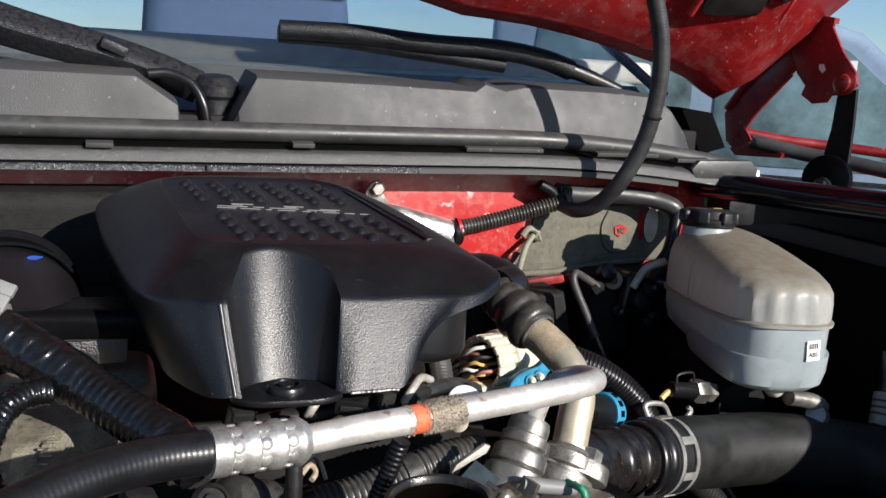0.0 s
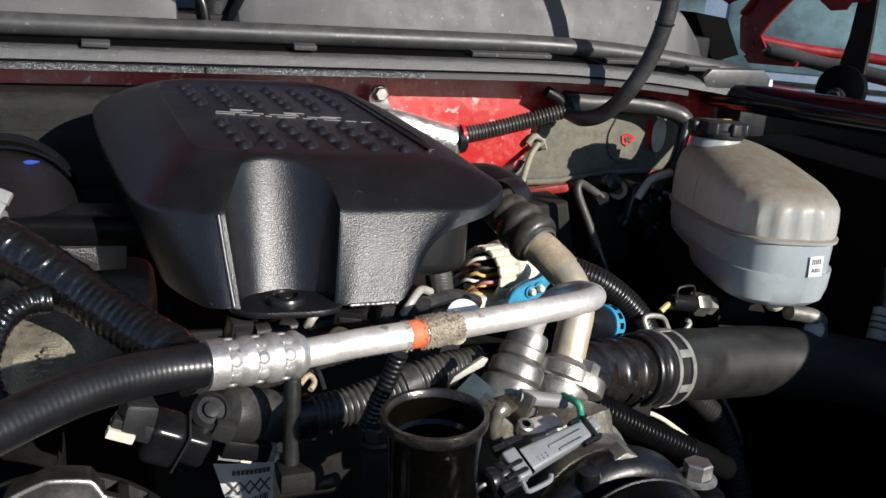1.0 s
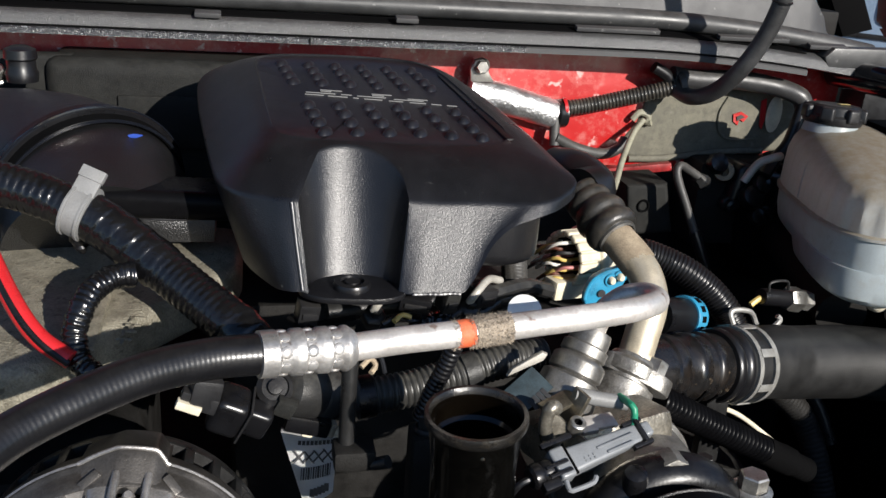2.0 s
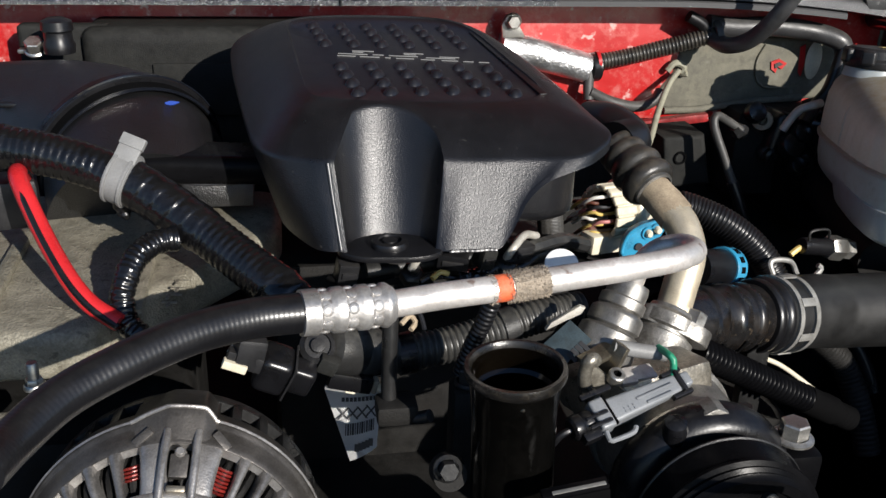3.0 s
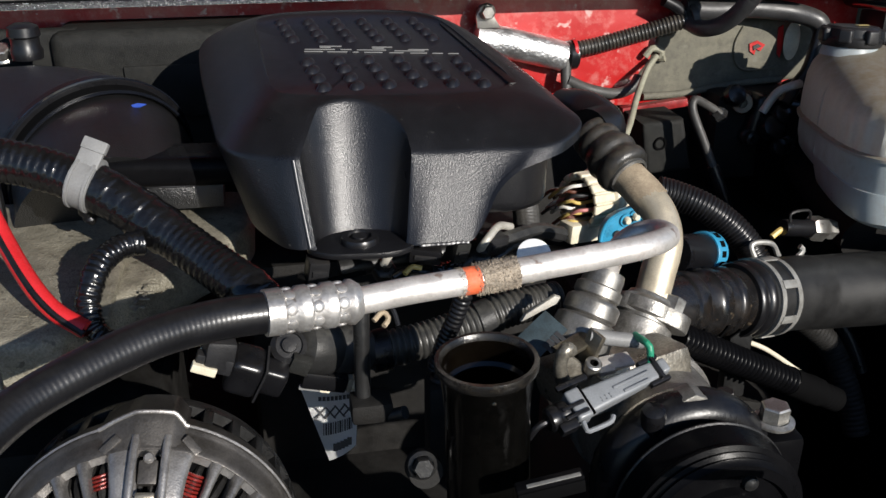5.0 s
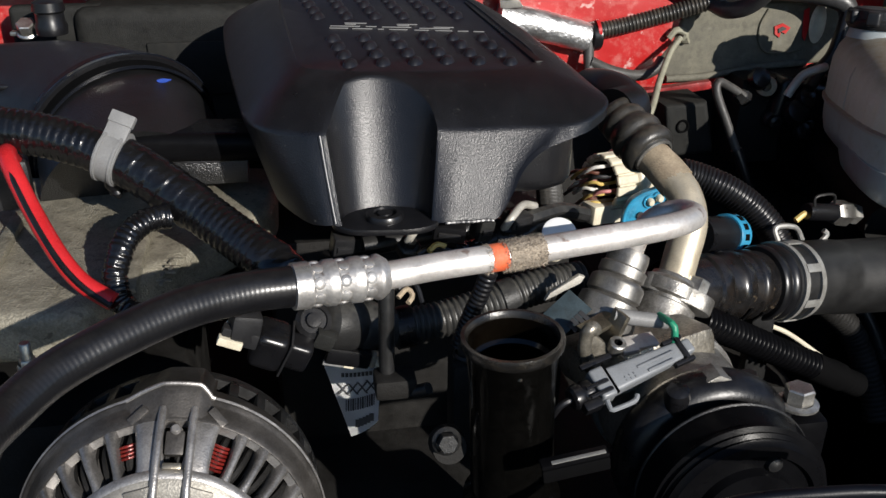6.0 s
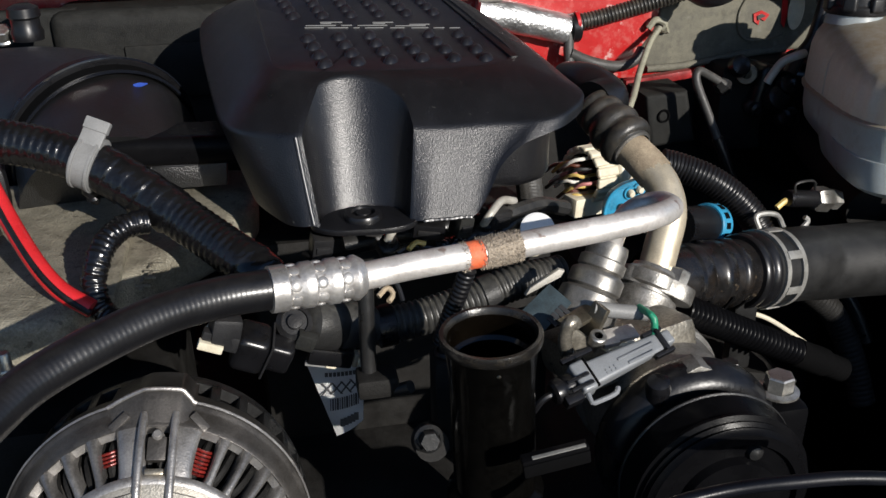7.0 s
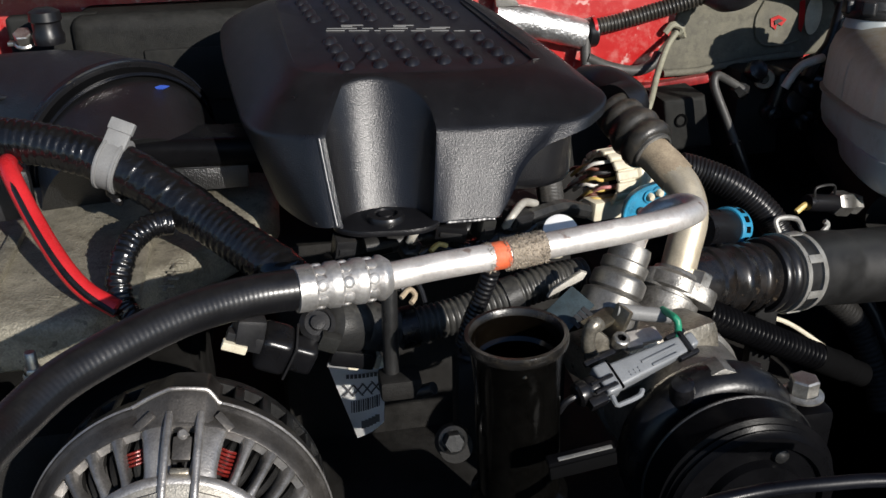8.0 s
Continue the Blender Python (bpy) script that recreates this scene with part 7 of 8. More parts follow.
part("sleeve", tube([(0.2848, 1.0000, 1.2820), (0.3188, 1.0000, 1.2765), (0.3571, 1.0000, 1.2669), (0.3927, 1.0000, 1.2571)], lambda s: 0.0185 - 0.0015 * s, 30, 0.003, wob=0.0010), M["foil"], sleeve)
part("cuff", lathe([(0.014, 0), (0.0175, 0.001), (0.0165, 0.004), (0.0175, 0.007), (0.0165, 0.010), (0.0175, 0.013), (0.014, 0.015)], along(Vector((0.3920, 1.0000, 1.2571)), Vector((0.4090, 1.0050, 1.2585))), 24), M["rubber"], sleeve, "black ribbed cuff")
part("drop_tube", tube([(0.3947, 0.9950, 1.2555), (0.3932, 0.9900, 1.2399), (0.3932, 0.9850, 1.2227)], 0.0065, 10, 0.004), M["rubber_dusty"], sleeve, "dusty tail tube")
part("bracket", face_plate([(0.2840, 0.9850, 1.2962), (0.2821, 0.9850, 1.3108), (0.2872, 0.9850, 1.3213), (0.2953, 0.9850, 1.3240), (0.3023, 0.9850, 1.3201), (0.3042, 0.9850, 1.3075), (0.3116, 0.9850, 1.2961)], 0.006, 0.0015), M["steel"], sleeve, "plated bracket")
part("bolt", hexbolt(at((0.2944, 0.9830, 1.3150), 90), 0.0075, 0.008, 0.0095), M["steel"], sleeve, "plated bolt")
tray = solo("pad_ledge", tube([(0.3930, 0.9850, 1.2330), (0.4230, 0.9900, 1.2190), (0.4560, 0.9900, 1.2120), (0.4790, 0.9920, 1.2180), (0.4900, 0.9990, 1.2300)], 0.0066, 10, 0.004), M["rubber_dusty"], "dusty cable along the red bulkhead", "cable")
washer = thing("washer_hose", (0.5438, 0.9700, 1.3006), "black washer hose in ribbed sleeve rising to the bonnet", "hose")
part("ribbed_sleeve", tube([(0.4023, 1.0000, 1.2641), (0.4345, 0.9980, 1.2697), (0.4842, 0.9900, 1.2835), (0.5385, 0.9750, 1.3013)], 0.0100, 20, rib=0.0012, pitch=0.0044), M["qc"], washer, "ribbed sleeve")
part("red_ring", lathe([(0.0118, 0), (0.0126, 0.0005), (0.0126, 0.004), (0.0118, 0.0045)], along(Vector((0.4038, 1.0000, 1.2648)), Vector((0.4345, 0.9980, 1.2697))), 18), M["redwire"], washer, "red ring")
part("hose", tube([(0.5349, 0.9750, 1.2970), (0.5430, 0.9530, 1.2932), (0.5565, 0.9300, 1.3030), (0.5678, 0.9050, 1.3291), (0.5822, 0.8900, 1.3677), (0.5897, 0.8800, 1.4079), (0.5910, 0.8720, 1.4562), (0.5827, 0.8650, 1.4994), (0.5672, 0.8600, 1.5406), (0.5406, 0.8500, 1.5903)], 0.0098, 20, rib=0.0001, pitch=0.0036), M["washer"], washer, "bent black hose")
part("tie_band", lathe([(0.0128, 0), (0.0158, 0.0005), (0.0165, 0.004), (0.0158, 0.0075), (0.0128, 0.008)], along(Vector((0.5369, 0.9750, 1.3006)), Vector((0.5541, 0.9720, 1.3060))), 20), M["rubber_dusty"], washer, "ridged rubber band")
part("tie_ring", lathe([(0.0098, 0), (0.0112, 0.0005), (0.0112, 0.002), (0.0098, 0.0025)], along(Vector((0.5902, 0.8790, 1.4112)), Vector((0.5905, 0.8760, 1.4307))), 18), M["conduit"], washer, "hose joint")
solo("grey_hose", tube([(0.5310, 0.9850, 1.3113), (0.5679, 0.9850, 1.3078), (0.6179, 0.9850, 1.3086), (0.6669, 0.9800, 1.3033), (0.6962, 0.9700, 1.2943), (0.7068, 0.9700, 1.2799)], 0.0115, 18, 0.005), M["washer"], "dusty grey rubber hose along the bulkhead", "hose")
solo("hook", tube([(0.5037, 0.9800, 1.3218), (0.5202, 0.9800, 1.3134), (0.5289, 0.9800, 1.3049)], 0.007, 12, 0.004), M["rubber"], "black rubber hook on the bulkhead", "hook")
cord = thing("tie_cord", (0.4920, 1.0040, 1.2174), "dusty plastic tie hanging from a clip", "tie")
part("cord", loft([(0.5100, 1.0000, 1.2530), (0.4930, 0.9860, 1.2390), (0.4680, 0.9500, 1.2170), (0.4410, 0.9000, 1.2020), (0.4220, 0.8700, 1.1890), (0.4120, 0.8550, 1.1780)], lambda m, s, a: 0.0036 + 0.0004 * math.sin(m * 1500), 10, 0.001), M["cord"], cord)
part("clip", tube([(0.4968, 1.0040, 1.2522), (0.5056, 1.0040, 1.2617), (0.5179, 1.0040, 1.2575), (0.5170, 1.0040, 1.2485), (0.5216, 1.0000, 1.2500)], 0.0042, 8, 0.003), M["cord"], cord, "dusty clip")
blackbox = thing("black_module", (0.4704, 0.9000, 1.1861), "black control box with a red painted top edge", "module")
part("box", face_plate([(0.4560, 0.9000, 1.2000), (0.5060, 0.9000, 1.2030), (0.5220, 0.9000, 1.1420), (0.4660, 0.9000, 1.1380)], 0.06, 0.006, 3), M["greybox"], blackbox)
part("edge", face_plate([(0.4600, 0.9700, 1.1990), (0.5420, 0.9700, 1.2070), (0.5450, 0.9700, 1.1970), (0.4610, 0.9700, 1.1880)], 0.012, 0.002), M["red_shade_grimy"], blackbox, "red painted edge")
part("side", face_plate([(0.4830, 1.0000, 1.1780), (0.5020, 1.0000, 1.1800), (0.5040, 1.0000, 1.1380), (0.4830, 1.0000, 1.1430)], 0.012, 0.002), M["red_shade_grimy"], blackbox, "red painted side")
# Flat black ring paints the shade of a hole in the plate.
part("grommet", lathe([(0.0055, 0.0), (0.0078, 0.0), (0.0075, 0.002), (0.0055, 0.0015)], at((0.4790, 0.8995, 1.1760), 90), 20), M["shade_black"], blackbox, "black ring painted in as a shaded round hole")
bl = thing("brake_line", (0.5116, 0.8800, 1.2109), "grey steel brake line with its fitting", "pipe")
part("line", tube([(0.5398, 0.8800, 1.2115), (0.5231, 0.8800, 1.2223), (0.5031, 0.8750, 1.2318), (0.4999, 0.8700, 1.2206), (0.5106, 0.8600, 1.1912), (0.5233, 0.8500, 1.1582)], 0.0048, 14, 0.004), M["rubber_dusty"], bl)
part("sleeve", tube([(0.5217, 0.8510, 1.1625), (0.5307, 0.8450, 1.1397), (0.5415, 0.8400, 1.1107)], 0.0062, 14, 0.005), M["rubber"], bl, "black sleeve")
part("nut", lathe([(0, 0), (0.0085, 0), (0.0095, 0.002), (0.0095, 0.009), (0.0075, 0.011), (0.0060, 0.018), (0, 0.018)], along(Vector((0.5431, 0.8850, 1.2073)), Vector((0.5278, 0.8800, 1.2183))), 6), M["steel_dark"], bl, "dark flare nut")
mod = thing("valve_manifold", (0.6389, 0.9600, 1.1694), "black lumpy valve manifold with a tan port ring", "manifold")
part("body", box(0.075, 0.05, 0.060, at((0.6480, 0.9750, 1.1459), 0, 12, 6), 0.012, segs=4), M["conduit"], mod)
part("port_ring", lathe([(0.0055, 0.004), (0.0060, 0.0), (0.0115, 0.0), (0.0125, 0.004), (0.0115, 0.012), (0.0, 0.012)], along(Vector((0.6061, 0.9550, 1.2017)), Vector((0.6323, 1.0000, 1.1897))), 24), M["dusty_pipe"], mod, "tan port ring")
part("port_body", lathe([(0.0115, 0.0), (0.0125, 0.03), (0, 0.03)], along(Vector((0.6122, 0.9620, 1.1967)), Vector((0.6367, 1.0000, 1.1830))), 24), M["conduit"], mod)
for p, r in (((0.5941, 0.9600, 1.2089), 0.012), ((0.6394, 0.9450, 1.1705), 0.014), ((0.6510, 0.9450, 1.1866), 0.011), ((0.6512, 0.9400, 1.1465), 0.010)):
    part("fitting", lathe([(0, 0), (r, 0), (r * 1.15, r * 0.4), (r, r), (r * 0.6, r * 1.2), (0, r * 1.25)], at(p, 60, 10), 18), M["conduit"], mod)
for k, (px_, py_, r) in enumerate(((0.655, 1.188, 0.013), (0.705, 1.165, 0.011), (0.668, 1.145, 0.014), (0.62, 1.16, 0.010))):
    th = thing("valve_fitting", (px_, 0.955, py_), "greasy dark hydraulic fitting", "fitting", "hydraulic fittings")
    part("body", lathe([(0, 0), (r, 0), (r * 1.1, 0.006), (r, 0.012), (r * 0.8, 0.014), (r * 0.8, 0.022), (r * 0.45, 0.024), (r * 0.4, 0.010), (0, 0.010)], pose(px_, 0.965, py_, 90, 0, 0), 20), M["steel_dark"], th)
vb = solo("valve_block", box(0.16, 0.07, 0.11, at((0.66, 1.0, 1.10)), 0.01), M["block"], "greasy black hydraulic valve block", "valve block")
solo("white_tube", tube([(0.6120, 0.9180, 1.2000), (0.6200, 0.9180, 1.2140), (0.6270, 0.9150, 1.2250), (0.6390, 0.9100, 1.2320), (0.6520, 0.9150, 1.2330)], 0.0050, 14, 0.003), M["pale_metal"], "bright bent tube at the valve block", "tube")
solo("vacuum_hose", tube([(0.7020, 0.9650, 1.2905), (0.6946, 0.9600, 1.2629), (0.6853, 0.9550, 1.2376), (0.6690, 0.9500, 1.2203), (0.6515, 0.9400, 1.2006)], 0.008, 14, 0.004), M["rubber"], "black vacuum hose behind the reservoir", "hose")
solo("relay_box", box(0.045, 0.05, 0.06, at((0.7985, 0.9800, 1.2696)), 0.006), M["plastic"], "black relay box behind the reservoir cap", "relay box")

# clips on the cowl
for k, (p, w) in enumerate((((-0.0050, 0.9530, 1.3634), 0.026), ((0.2003, 0.9530, 1.3672), 0.024))):
    part("clip", box(w, 0.012, 0.005, at(p, 12) @ pose(0, 0, -0.003), 0.001), M["cowl"], cowl, "grey clip")
for p, w in (((0.4423, 0.9580, 1.3660), 0.10), ((0.6150, 0.9630, 1.3626), 0.09), ((0.7140, 0.9630, 1.3570), 0.05)):
    part("clip_bar", box(w, 0.010, 0.005, at(p, 12) @ pose(0, 0, -0.003), 0.001), M["cowl"], cowl, "grey retaining bar")
part("joint", box(0.0014, 0.006, 0.0075, at((0.0985, 0.9465, 1.3365)), 0.0), M["block"], cowl, "dark joint in the lip")
endp = [(0.7063, 0.9500, 1.3458), (0.7181, 0.9500, 1.3569), (0.7991, 0.9500, 1.3581), (0.8119, 0.9500, 1.3470), (0.8099, 0.9500, 1.3349), (0.7123, 0.9500, 1.3327)]
part("end_cap", face_plate(endp, 0.02, 0.003), M["seal"], cowl, "black end cap")

# ================= wipers =================
w1 = thing("wiper_arm", (0.1208, 1.0700, 1.4111), "black textured wiper arm on its pivot", "wiper", "wipers")
part("arm", loft([(-0.1354, 1.1000, 1.4880), (-0.0697, 1.0950, 1.4697), (0.0053, 1.0900, 1.4527), (0.0594, 1.0850, 1.4368), (0.1040, 1.0800, 1.4198)], lambda m, s, a: (0.0185 - 0.003 * s) / (abs(math.cos(a + 0.55)) ** 6 + abs(math.sin(a + 0.55)) ** 6) ** (1 / 6), 40, 0.006), M["wiper"], w1, angle=30)
part("hinge_step", box(0.03, 0.03, 0.012, at((0.0111, 1.0750, 1.4560), 10, 22), 0.004), M["wiper"], w1)
part("pivot_cap", lathe([(0, -0.05), (0.022, -0.05), (0.022, -0.005), (0.026, 0), (0.026, 0.012), (0.018, 0.02), (0, 0.021)], at((0.1220, 1.0700, 1.4144), 8), 24), M["wiper"], w1, "black pivot cap")
part("hose", tube([(0.0466, 1.0500, 1.4334), (0.0693, 1.0500, 1.4345), (0.0931, 1.0450, 1.4233), (0.1049, 1.0400, 1.4021), (0.1086, 1.0400, 1.3833)], 0.0055, 12, 0.004), M["rubber"], w1, "thin black spray hose")
w2 = thing("wiper_arm", (0.6882, 1.1200, 1.4404), "black wiper arm and blade resting on the windscreen", "wiper", "wipers")
part("blade", tube([(0.2097, 1.1600, 1.4896), (0.2881, 1.1550, 1.4874), (0.3958, 1.1500, 1.4777), (0.5213, 1.1400, 1.4666)], lambda s: 0.0115, 12, 0.01), M["blade"], w2)
for k in range(9):
    p = Vector((0.2150, 1.1560, 1.4960)).lerp(Vector((0.5050, 1.1380, 1.4860)), k / 8)
    part("claw", box(0.012, 0.010, 0.006, at(p, 0, 2), 0.002), M["blade"], w2, "small black claw of the blade")
part("frame", tube([(0.2099, 1.1500, 1.4949), (0.3003, 1.1450, 1.4950), (0.4078, 1.1400, 1.4886), (0.5026, 1.1300, 1.4867), (0.5697, 1.1250, 1.4776), (0.6125, 1.1200, 1.4644)], lambda s: 0.0125 + 0.002 * s, 12, 0.01), M["blade"], w2, "black curved arm")
part("head", tube([(0.6078, 1.1200, 1.4665), (0.6468, 1.1150, 1.4545), (0.6867, 1.1100, 1.4406)], lambda s: 0.012 - 0.004 * s, 12, 0.008), M["steel_dark"], w2, "arm head")

# ================= bonnet, hinge, fender =================
hood = thing("bonnet", (0.3, 1.05, 1.5), "raised red bonnet seen from below", "bonnet")
edge = [(-0.70, 1.50), (-0.45, 1.545), (-0.15, 1.575), (0.12, 1.575), (0.28, 1.556), (0.420, 1.523), (0.458, 1.521), (0.512, 1.517), (0.577, 1.508), (0.620, 1.500), (0.704, 1.481), (0.768, 1.460), (0.812, 1.435)]
g = []
for dy, dz in ((0.06, 0.045), (0.03, 0.010), (0.0, 0.0), (-0.03, 0.012), (-0.06, 0.05), (-0.10, 0.105), (-0.13, 0.135)):
    g.append([(x, 1.06 + dy, z + dz) for x, z in edge] + [(0.857, 1.06 + dy, 1.455 + dz), (0.940, 1.06 + dy, 1.520 + dz), (1.034, 1.06 + dy, 1.592 + dz)])
bm = quadmesh(g)
bmesh.ops.solidify(bm, geom=bm.faces[:], thickness=0.012)
part("inner_panel", bm, M["red"], hood, angle=50)
# Unseen liner, added to keep red bounce off the engine cover.
g = []
for dy, dz in ((-0.125, 0.125), (-0.24, 0.26), (-0.45, 0.55), (-0.72, 0.92)):
    g.append([(x, 1.06 + dy, z + dz) for x, z in edge] + [(0.857, 1.06 + dy, 1.455 + dz), (0.940, 1.06 + dy, 1.520 + dz), (1.034, 1.06 + dy, 1.592 + dz)])
bm = quadmesh(g)
bmesh.ops.solidify(bm, geom=bm.faces[:], thickness=0.02)
part("liner", bm, M["liner"], hood, "unseen black felt liner, added to cut red bounce")
HM = Matrix.Translation((0.765, 0.945, 1.570)) @ Matrix.Rotation(radians(-45), 4, "X")
# A dark slab on the panel stands in for the opening's shade.
part("opening", slab(round_poly([(-0.062, -0.012), (0.05, -0.016), (0.062, 0.03), (-0.06, 0.04)], 0.022), 0.004, HM @ pose(0, 0, -0.004), 0.001), M["block"], hood, "dark slab painted in as the shaded opening of the inner panel")
part("opening_lip", tube([HM @ Vector((x, y, -0.002)) for x, y in ((-0.07, 0.04), (-0.066, -0.008), (-0.03, -0.02), (0.03, -0.023), (0.06, -0.012), (0.07, 0.04))], 0.005, 10, 0.004), M["red"], hood, "rolled lip round the opening")


def side_plate(pts, depth, bevel=0.0015):
    """A plate lying nearly along the truck, its thickness away from the engine."""
    q = Vector((0.95, 1.05, 0))
    ex, out = Vector((0.2, -0.98, 0)), Vector((0.98, 0.2, 0))
    k = sum((Vector(p) - q).dot(out) for p in pts) / len(pts)
    m = Matrix(((ex.x, 0, out.x, q.x + out.x * k), (ex.y, 0, out.y, q.y + out.y * k), (0, 1, 0, 0), (0, 0, 0, 1)))
    return slab([((Vector(p) - q).dot(ex), p[2]) for p in pts], depth, m, bevel)


hinge = thing("hinge_assembly", (0.9297, 1.1496, 1.3796), "red painted bonnet hinge with a pivot bolt", "hinge")
part("arm", side_plate([(0.9264, 1.1657, 1.3693), (0.9247, 1.1739, 1.4135), (0.9337, 1.1297, 1.4661), (0.9456, 1.0716, 1.5120), (0.9509, 1.0456, 1.5264), (0.9543, 1.0290, 1.5065), (0.9485, 1.0575, 1.4796), (0.9380, 1.1087, 1.4259), (0.9332, 1.1323, 1.3941), (0.9363, 1.1169, 1.3736), (0.9303, 1.1465, 1.3568)], 0.004), M["red_shade_grimy"], hinge)
part("arm_flange", tube([(0.9238, 1.1684, 1.4208), (0.9320, 1.1282, 1.4695), (0.9433, 1.0730, 1.5152), (0.9513, 1.0335, 1.5498)], 0.0055, 8, 0.008), M["red_shade_grimy"], hinge, "folded upper flange")
part("arm_fold", tube([(0.9324, 1.1310, 1.3916), (0.9372, 1.1075, 1.4242), (0.9472, 1.0589, 1.4762)], 0.003, 8, 0.008), M["red_shade_grimy"], hinge, "folded lower edge")
plate = part("plate", side_plate([(0.9433, 1.0727, 1.5330), (0.9510, 1.0351, 1.5608), (0.9581, 1.0004, 1.5521), (0.9576, 1.0025, 1.5429), (0.9618, 0.9822, 1.5089), (0.9664, 0.9597, 1.4816), (0.9676, 0.9540, 1.4649), (0.9649, 0.9669, 1.4506), (0.9598, 0.9922, 1.4480), (0.9586, 0.9978, 1.4382), (0.9539, 1.0207, 1.4355), (0.9500, 1.0398, 1.4475), (0.9510, 1.0352, 1.4606), (0.9478, 1.0507, 1.4780)], 0.005), M["red_shade_grimy"], hinge, "red hinge plate")
part("plate_lip", side_plate([(0.9493, 1.0335, 1.5622), (0.9563, 0.9991, 1.5550), (0.9562, 0.9997, 1.5473), (0.9510, 1.0252, 1.5542)], 0.012), M["red_shade_grimy"], hinge, "folded lip of the plate")
# White patch paints the daylight; the plate itself has no hole.
part("plate_hole", side_plate([(0.9544, 1.0156, 1.4914), (0.9558, 1.0085, 1.4915), (0.9566, 1.0047, 1.4837), (0.9556, 1.0093, 1.4789), (0.9544, 1.0156, 1.4851)], 0.002, 0.0), M["white"], plate, "white patch painted in for daylight through a hole")
pb = Vector((0.9633, 0.9711, 1.4667))
part("pivot_bolt", lathe([(0, 0), (0.0165, 0), (0.0175, 0.004), (0.012, 0.007), (0.012, 0.012), (0.007, 0.015), (0, 0.015)], along(pb, pb + Vector((-0.98, -0.2, 0))), 22), M["red_shade_grimy"], hinge, "painted pivot bolt")
part("foot", side_plate([(0.9280, 1.1577, 1.3593), (0.9384, 1.1067, 1.3744), (0.9480, 1.0597, 1.3600), (0.9472, 1.0635, 1.3528), (0.9305, 1.1454, 1.3489)], 0.02), M["red_shade_grimy"], hinge, "red foot of the hinge")
strut = thing("hinge_link", (0.9669, 0.9670, 1.3228), "black steel hinge link", "hinge link")
part("link", side_plate([(0.9643, 0.9849, 1.4515), (0.9700, 0.9572, 1.4588), (0.9704, 0.9552, 1.4110), (0.9703, 0.9555, 1.3561), (0.9622, 0.9953, 1.3599), (0.9637, 0.9879, 1.4008)], 0.006), M["block"], strut)
pb = Vector((0.9642, 0.9804, 1.3308))
part("base", lathe([(0, 0), (0.034, 0), (0.036, 0.004), (0.034, 0.012), (0.030, 0.014), (0.0, 0.016)], along(pb, pb + Vector((-0.93, -0.37, 0.1))), 40), M["pulley"], strut, "round black base")
part("bolt", hexbolt(along(pb + Vector((-0.016, -0.006, -0.01)), pb + Vector((-0.95, -0.38, 0))), 0.011, 0.01, 0.014), M["steel_dark"], strut, "dark bolt")

fender = thing("fender", (1.0, 0.7, 1.2), "red front fender with a black inner rail", "fender")
rail0, rail1 = Vector((0.7601, 1.0000, 1.3215)), Vector((0.7960, 0.7000, 1.3312))
part("rail", tube([rail0, rail0.lerp(rail1, 0.5), rail1, rail1 + (rail1 - rail0) * 0.6], 0.018, 20, 0.02), M["gloss"], fender, "glossy black inner rail")
part("top_strip", face_plate([(0.7241, 0.9850, 1.3375), (0.7558, 0.9850, 1.3394), (0.8964, 0.9850, 1.3289), (0.8941, 0.9850, 1.3249), (0.7523, 0.9850, 1.3310)], 0.012, 0.001), M["red"], fender, "red strip")
for p in ((0.7751, 0.9800, 1.3386), (0.8343, 0.9800, 1.3346)):
    part("push_pin", lathe([(0, 0), (0.0055, 0), (0.0045, 0.008), (0, 0.009)], at(p), 12), M["white"], fender, "white push pin")
fs = [(1.08, -0.4), (1.08, 0.3), (1.08, 0.8), (1.08, 1.15), (1.08, 1.6)]
g = []
for dx, z in ((-0.10, 1.285), (-0.06, 1.30), (0.0, 1.305), (0.05, 1.29), (0.09, 1.24), (0.10, 1.10), (0.09, 0.7)):
    g.append([(x + dx, y, z) for x, y in fs])
bm = quadmesh(g)
bmesh.ops.solidify(bm, geom=bm.faces[:], thickness=0.004)
part("skin", bm, M["red"], fender)
part("bar", tube([(0.9221, 1.1000, 1.3746), (0.9765, 1.0500, 1.3614), (1.0155, 1.0000, 1.3537), (1.0616, 0.9400, 1.3429)], 0.011, 12, 0.01), M["seal"], fender, "grey rubber edging")
part("upper_lip", tube([(0.9372, 1.1600, 1.3861), (1.0162, 1.1200, 1.3751), (1.0933, 1.0800, 1.3695), (1.1707, 1.0200, 1.3608)], 0.008, 10, 0.01), M["red_shade_grimy"], fender, "red fender lip")
# Near-black to stay dark in sun; height set to shade the radiator hose.
part("apron", box(0.14, 1.05, 1.262, at((0.89, 0.50, 0.0)), 0.01), M["shade_black"], fender, "black inner apron")
part("liner", box(0.02, 1.6, 1.295, at((0.968, 0.5, 0.0)), 0.004), M["block"], fender, "dark inner liner")
solo("pillar_trim", face_plate([(0.7878, 1.1000, 1.4209), (0.8457, 1.1000, 1.4147), (0.8762, 1.1000, 1.3634), (0.8314, 1.1000, 1.3516)], 0.04, 0.004), M["shade_black"], "black trim at the foot of the pillar", "trim", kind="structure")
solo("pillar", tube([(0.7877, 1.1600, 1.4393), (0.7857, 1.2500, 1.4809), (0.7890, 1.3300, 1.5133), (0.7855, 1.4500, 1.5742)], 0.0055, 12, 0.02), M["seal"], "black windscreen pillar trim", "pillar", kind="structure")
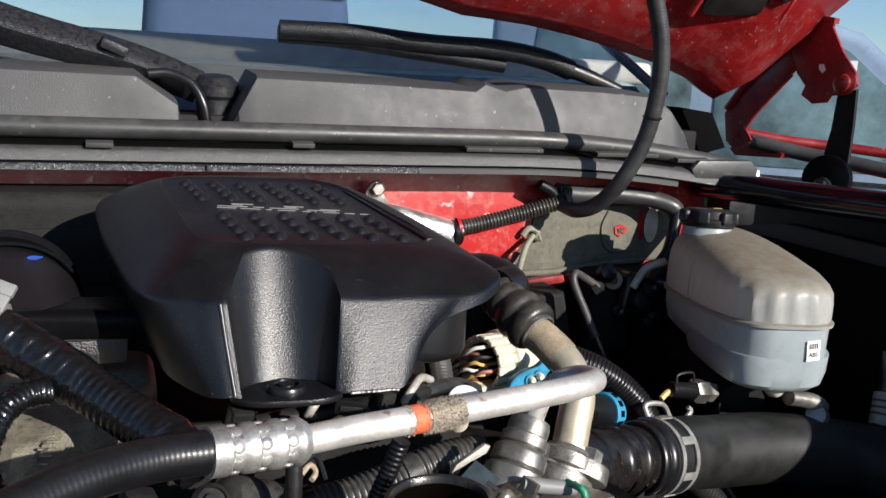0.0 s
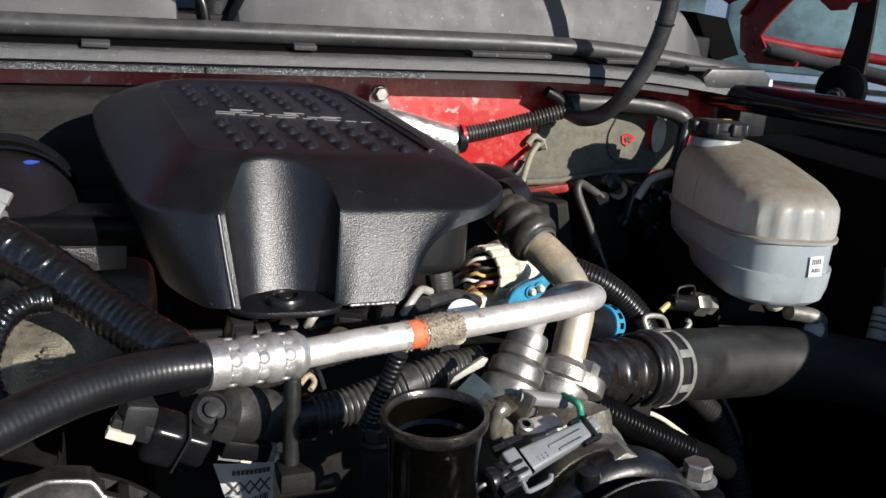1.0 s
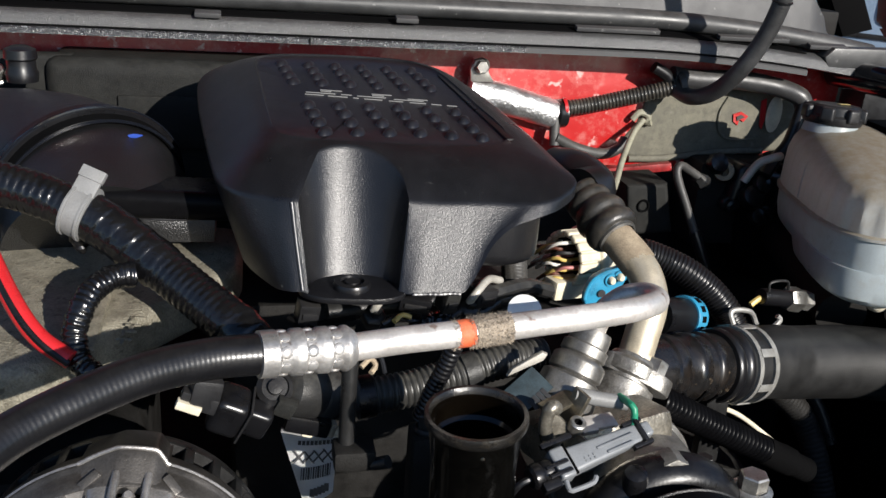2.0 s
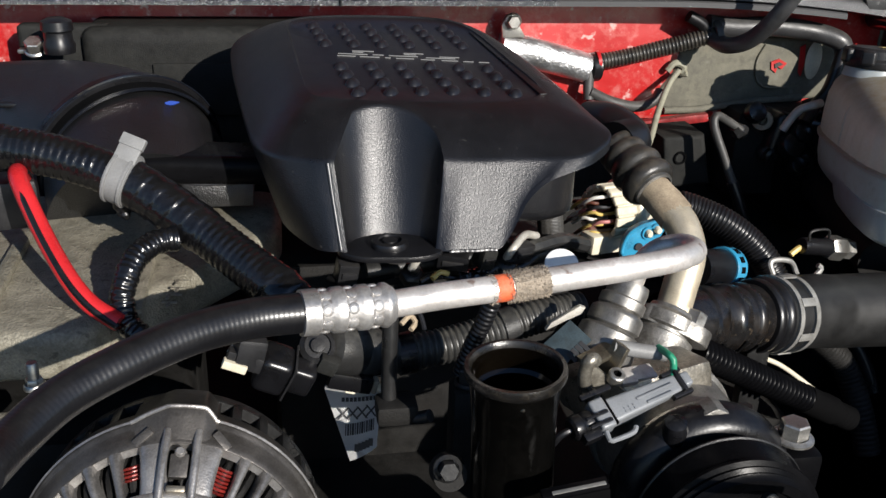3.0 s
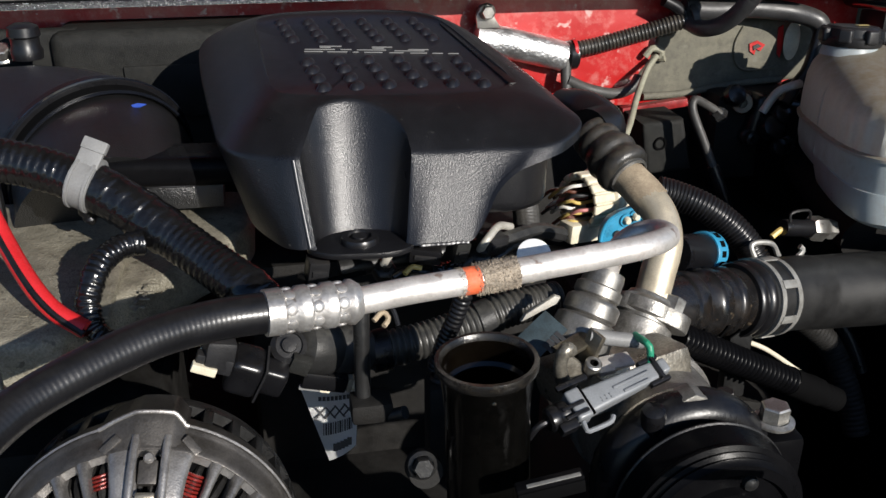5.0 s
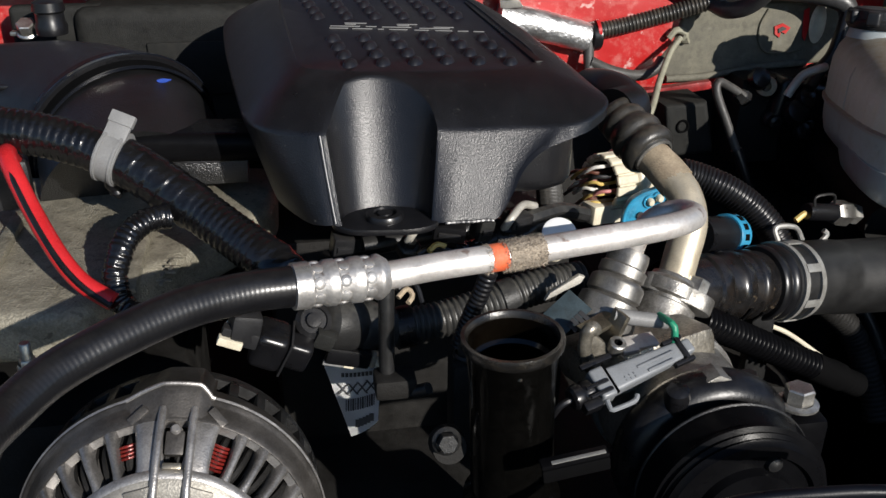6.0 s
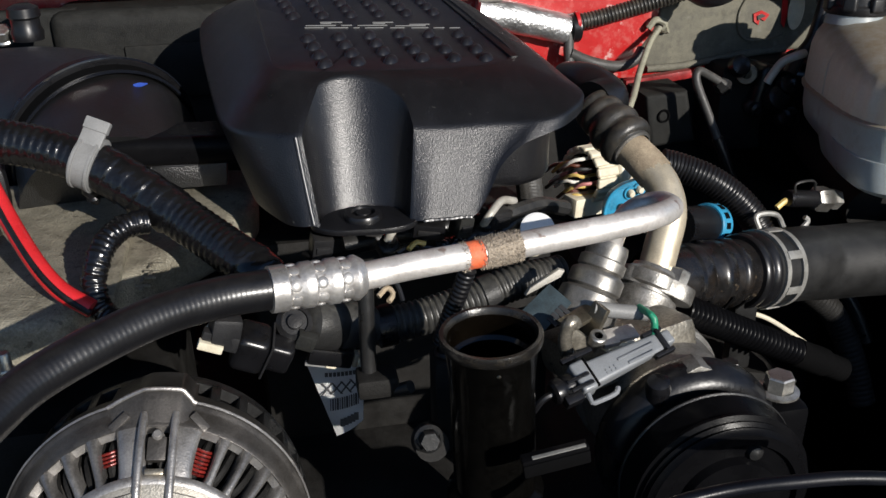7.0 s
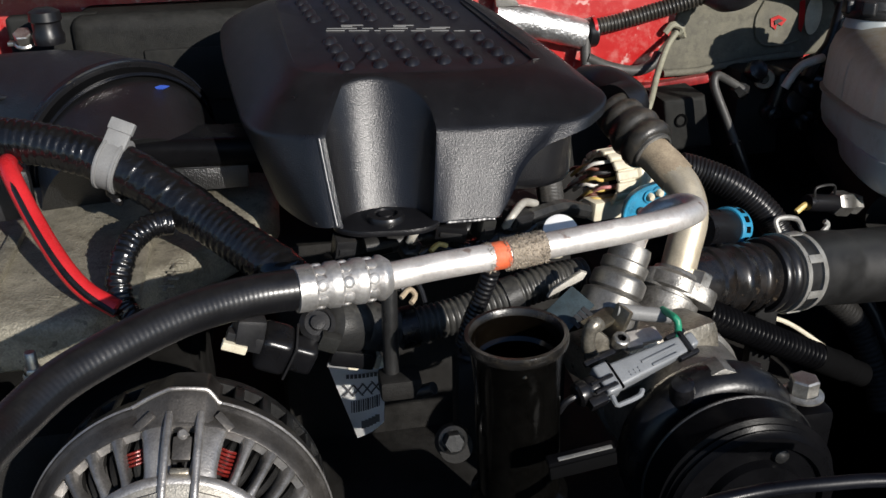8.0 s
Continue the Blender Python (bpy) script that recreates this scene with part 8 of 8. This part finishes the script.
solo("pillar_edge", tube([(0.8010, 1.1600, 1.4380), (0.8000, 1.2500, 1.4800), (0.8040, 1.3300, 1.5130), (0.8010, 1.4500, 1.5740)], 0.0045, 12, 0.02), M["red"], "sunlit red edge of the windscreen pillar", "pillar", kind="structure")

# ================= what closes the bay =================
block = thing("engine_block", (0.12, 0.6, 0.8), "greasy black engine block deep in the bay", "engine block")
part("block", box(0.36, 0.46, 0.26, at((0.12, 0.72, 0.76)), 0.03), M["block"], block)
part("front_case", box(0.34, 0.10, 0.22, at((0.13, 0.54, 0.76)), 0.03), M["block"], block)
part("valley", box(0.24, 0.28, 0.20, at((0.14, 0.745, 1.0)), 0.015), M["block"], block)
part("head", box(0.16, 0.36, 0.14, at((0.42, 0.84, 0.86), 0, 14), 0.02), M["block"], block)
part("head", box(0.36, 0.20, 0.14, at((-0.22, 0.60, 0.99)), 0.02), M["block"], block)
solo("bay_floor", box(1.8, 1.35, 0.02, at((0.12, 0.42, 0.55)), 0.004), M["block"], "dark underbody tray", "tray", kind="structure")
solo("wall_liner", box(0.02, 1.4, 1.31, at((-0.765, 0.40, 0.0)), 0.004), M["block"], "dark passenger-side inner wall", "liner", kind="structure")
solo("wall_radiator", box(1.7, 0.06, 1.05, at((0.12, -0.22, 0.0)), 0.01), M["block"], "black radiator behind the grille", "radiator", kind="structure")
shroud = thing("fan_shroud", (0.42, 0.2, 0.57), "dark curved fan shroud at the front of the bay", "fan shroud")
part("rim", tube([(0.1915, 0.3000, 1.1695), (0.2183, 0.3000, 1.1820), (0.2519, 0.3000, 1.1867), (0.2833, 0.2950, 1.1902), (0.3152, 0.2900, 1.1912), (0.3624, 0.2800, 1.1883)], 0.0035, 16, 0.006), M["fan"], shroud)
bm = quadmesh([[(0.22, 0.30, 1.105), (0.32, 0.30, 1.115), (0.45, 0.28, 1.115), (0.60, 0.26, 1.10)], [(0.22, 0.22, 1.085), (0.32, 0.20, 1.09), (0.45, 0.18, 1.09), (0.60, 0.16, 1.08)]])
bmesh.ops.solidify(bm, geom=bm.faces[:], thickness=0.004)
part("panel", bm, M["fan"], shroud)
bm = quadmesh([[(0.22, 0.221, 1.083), (0.32, 0.201, 1.088), (0.45, 0.181, 1.088), (0.60, 0.161, 1.078)], [(0.22, 0.19, 0.57), (0.32, 0.17, 0.57), (0.45, 0.15, 0.57), (0.60, 0.13, 0.57)]])
bmesh.ops.solidify(bm, geom=bm.faces[:], thickness=0.004)
part("skirt", bm, M["fan"], shroud)

# ================= parked car beyond the fender =================
car = thing("parked_car", (3.4, 3.7, 0), "pale blue-grey parked van beyond the fender", "car")
prof = [(-1.6, 0.40), (-1.62, 0.95), (-0.9, 1.08), (-0.15, 1.72), (0.3, 1.86), (1.25, 1.88), (1.45, 1.75), (1.5, 0.40)]
CARM = Matrix.Translation((2.85, 3.0, 0)) @ Matrix.Rotation(radians(52), 4, "Z") @ Matrix(((0, 0, 1, 0), (1, 0, 0, 0), (0, 1, 0, 0), (0, 0, 0, 1)))
part("body", slab(prof, 1.75, CARM, 0.06, None, 3), M["navy"], car)
for o0 in ([(-0.68, 1.14), (-0.08, 1.66), (0.42, 1.72), (0.42, 1.14)], [(0.52, 1.14), (0.52, 1.72), (1.22, 1.74), (1.28, 1.14)]):
    win = part("window", slab(round_poly(o0, 0.05), 0.008, CARM @ pose(0, 0, -0.006), 0.002), M["carglass"], car, "tinted side window")
part("permit", box(0.07, 0.09, 0.003, CARM @ pose(-0.10, 1.56, -0.010, 0, 180, 0), 0), M["white"], car, "pale paper permit behind glass")
part("trim_strip", slab([(-0.9, 1.08), (1.4, 1.09), (1.4, 1.11), (-0.9, 1.10)], 0.01, CARM @ pose(0, 0, -0.008), 0.002), M["steel_dark"], car, "dark window trim")
for y in (-0.85, 0.85):
    for side in (0.06, 1.66):
        wheel_ = part("wheel", lathe([(0, -0.1), (0.2, -0.1), (0.34, -0.09), (0.36, -0.05), (0.36, 0.05), (0.34, 0.09), (0.2, 0.1), (0, 0.1)], CARM @ pose(y, 0.36, side), 28), M["tyre"], car, "black tyre")
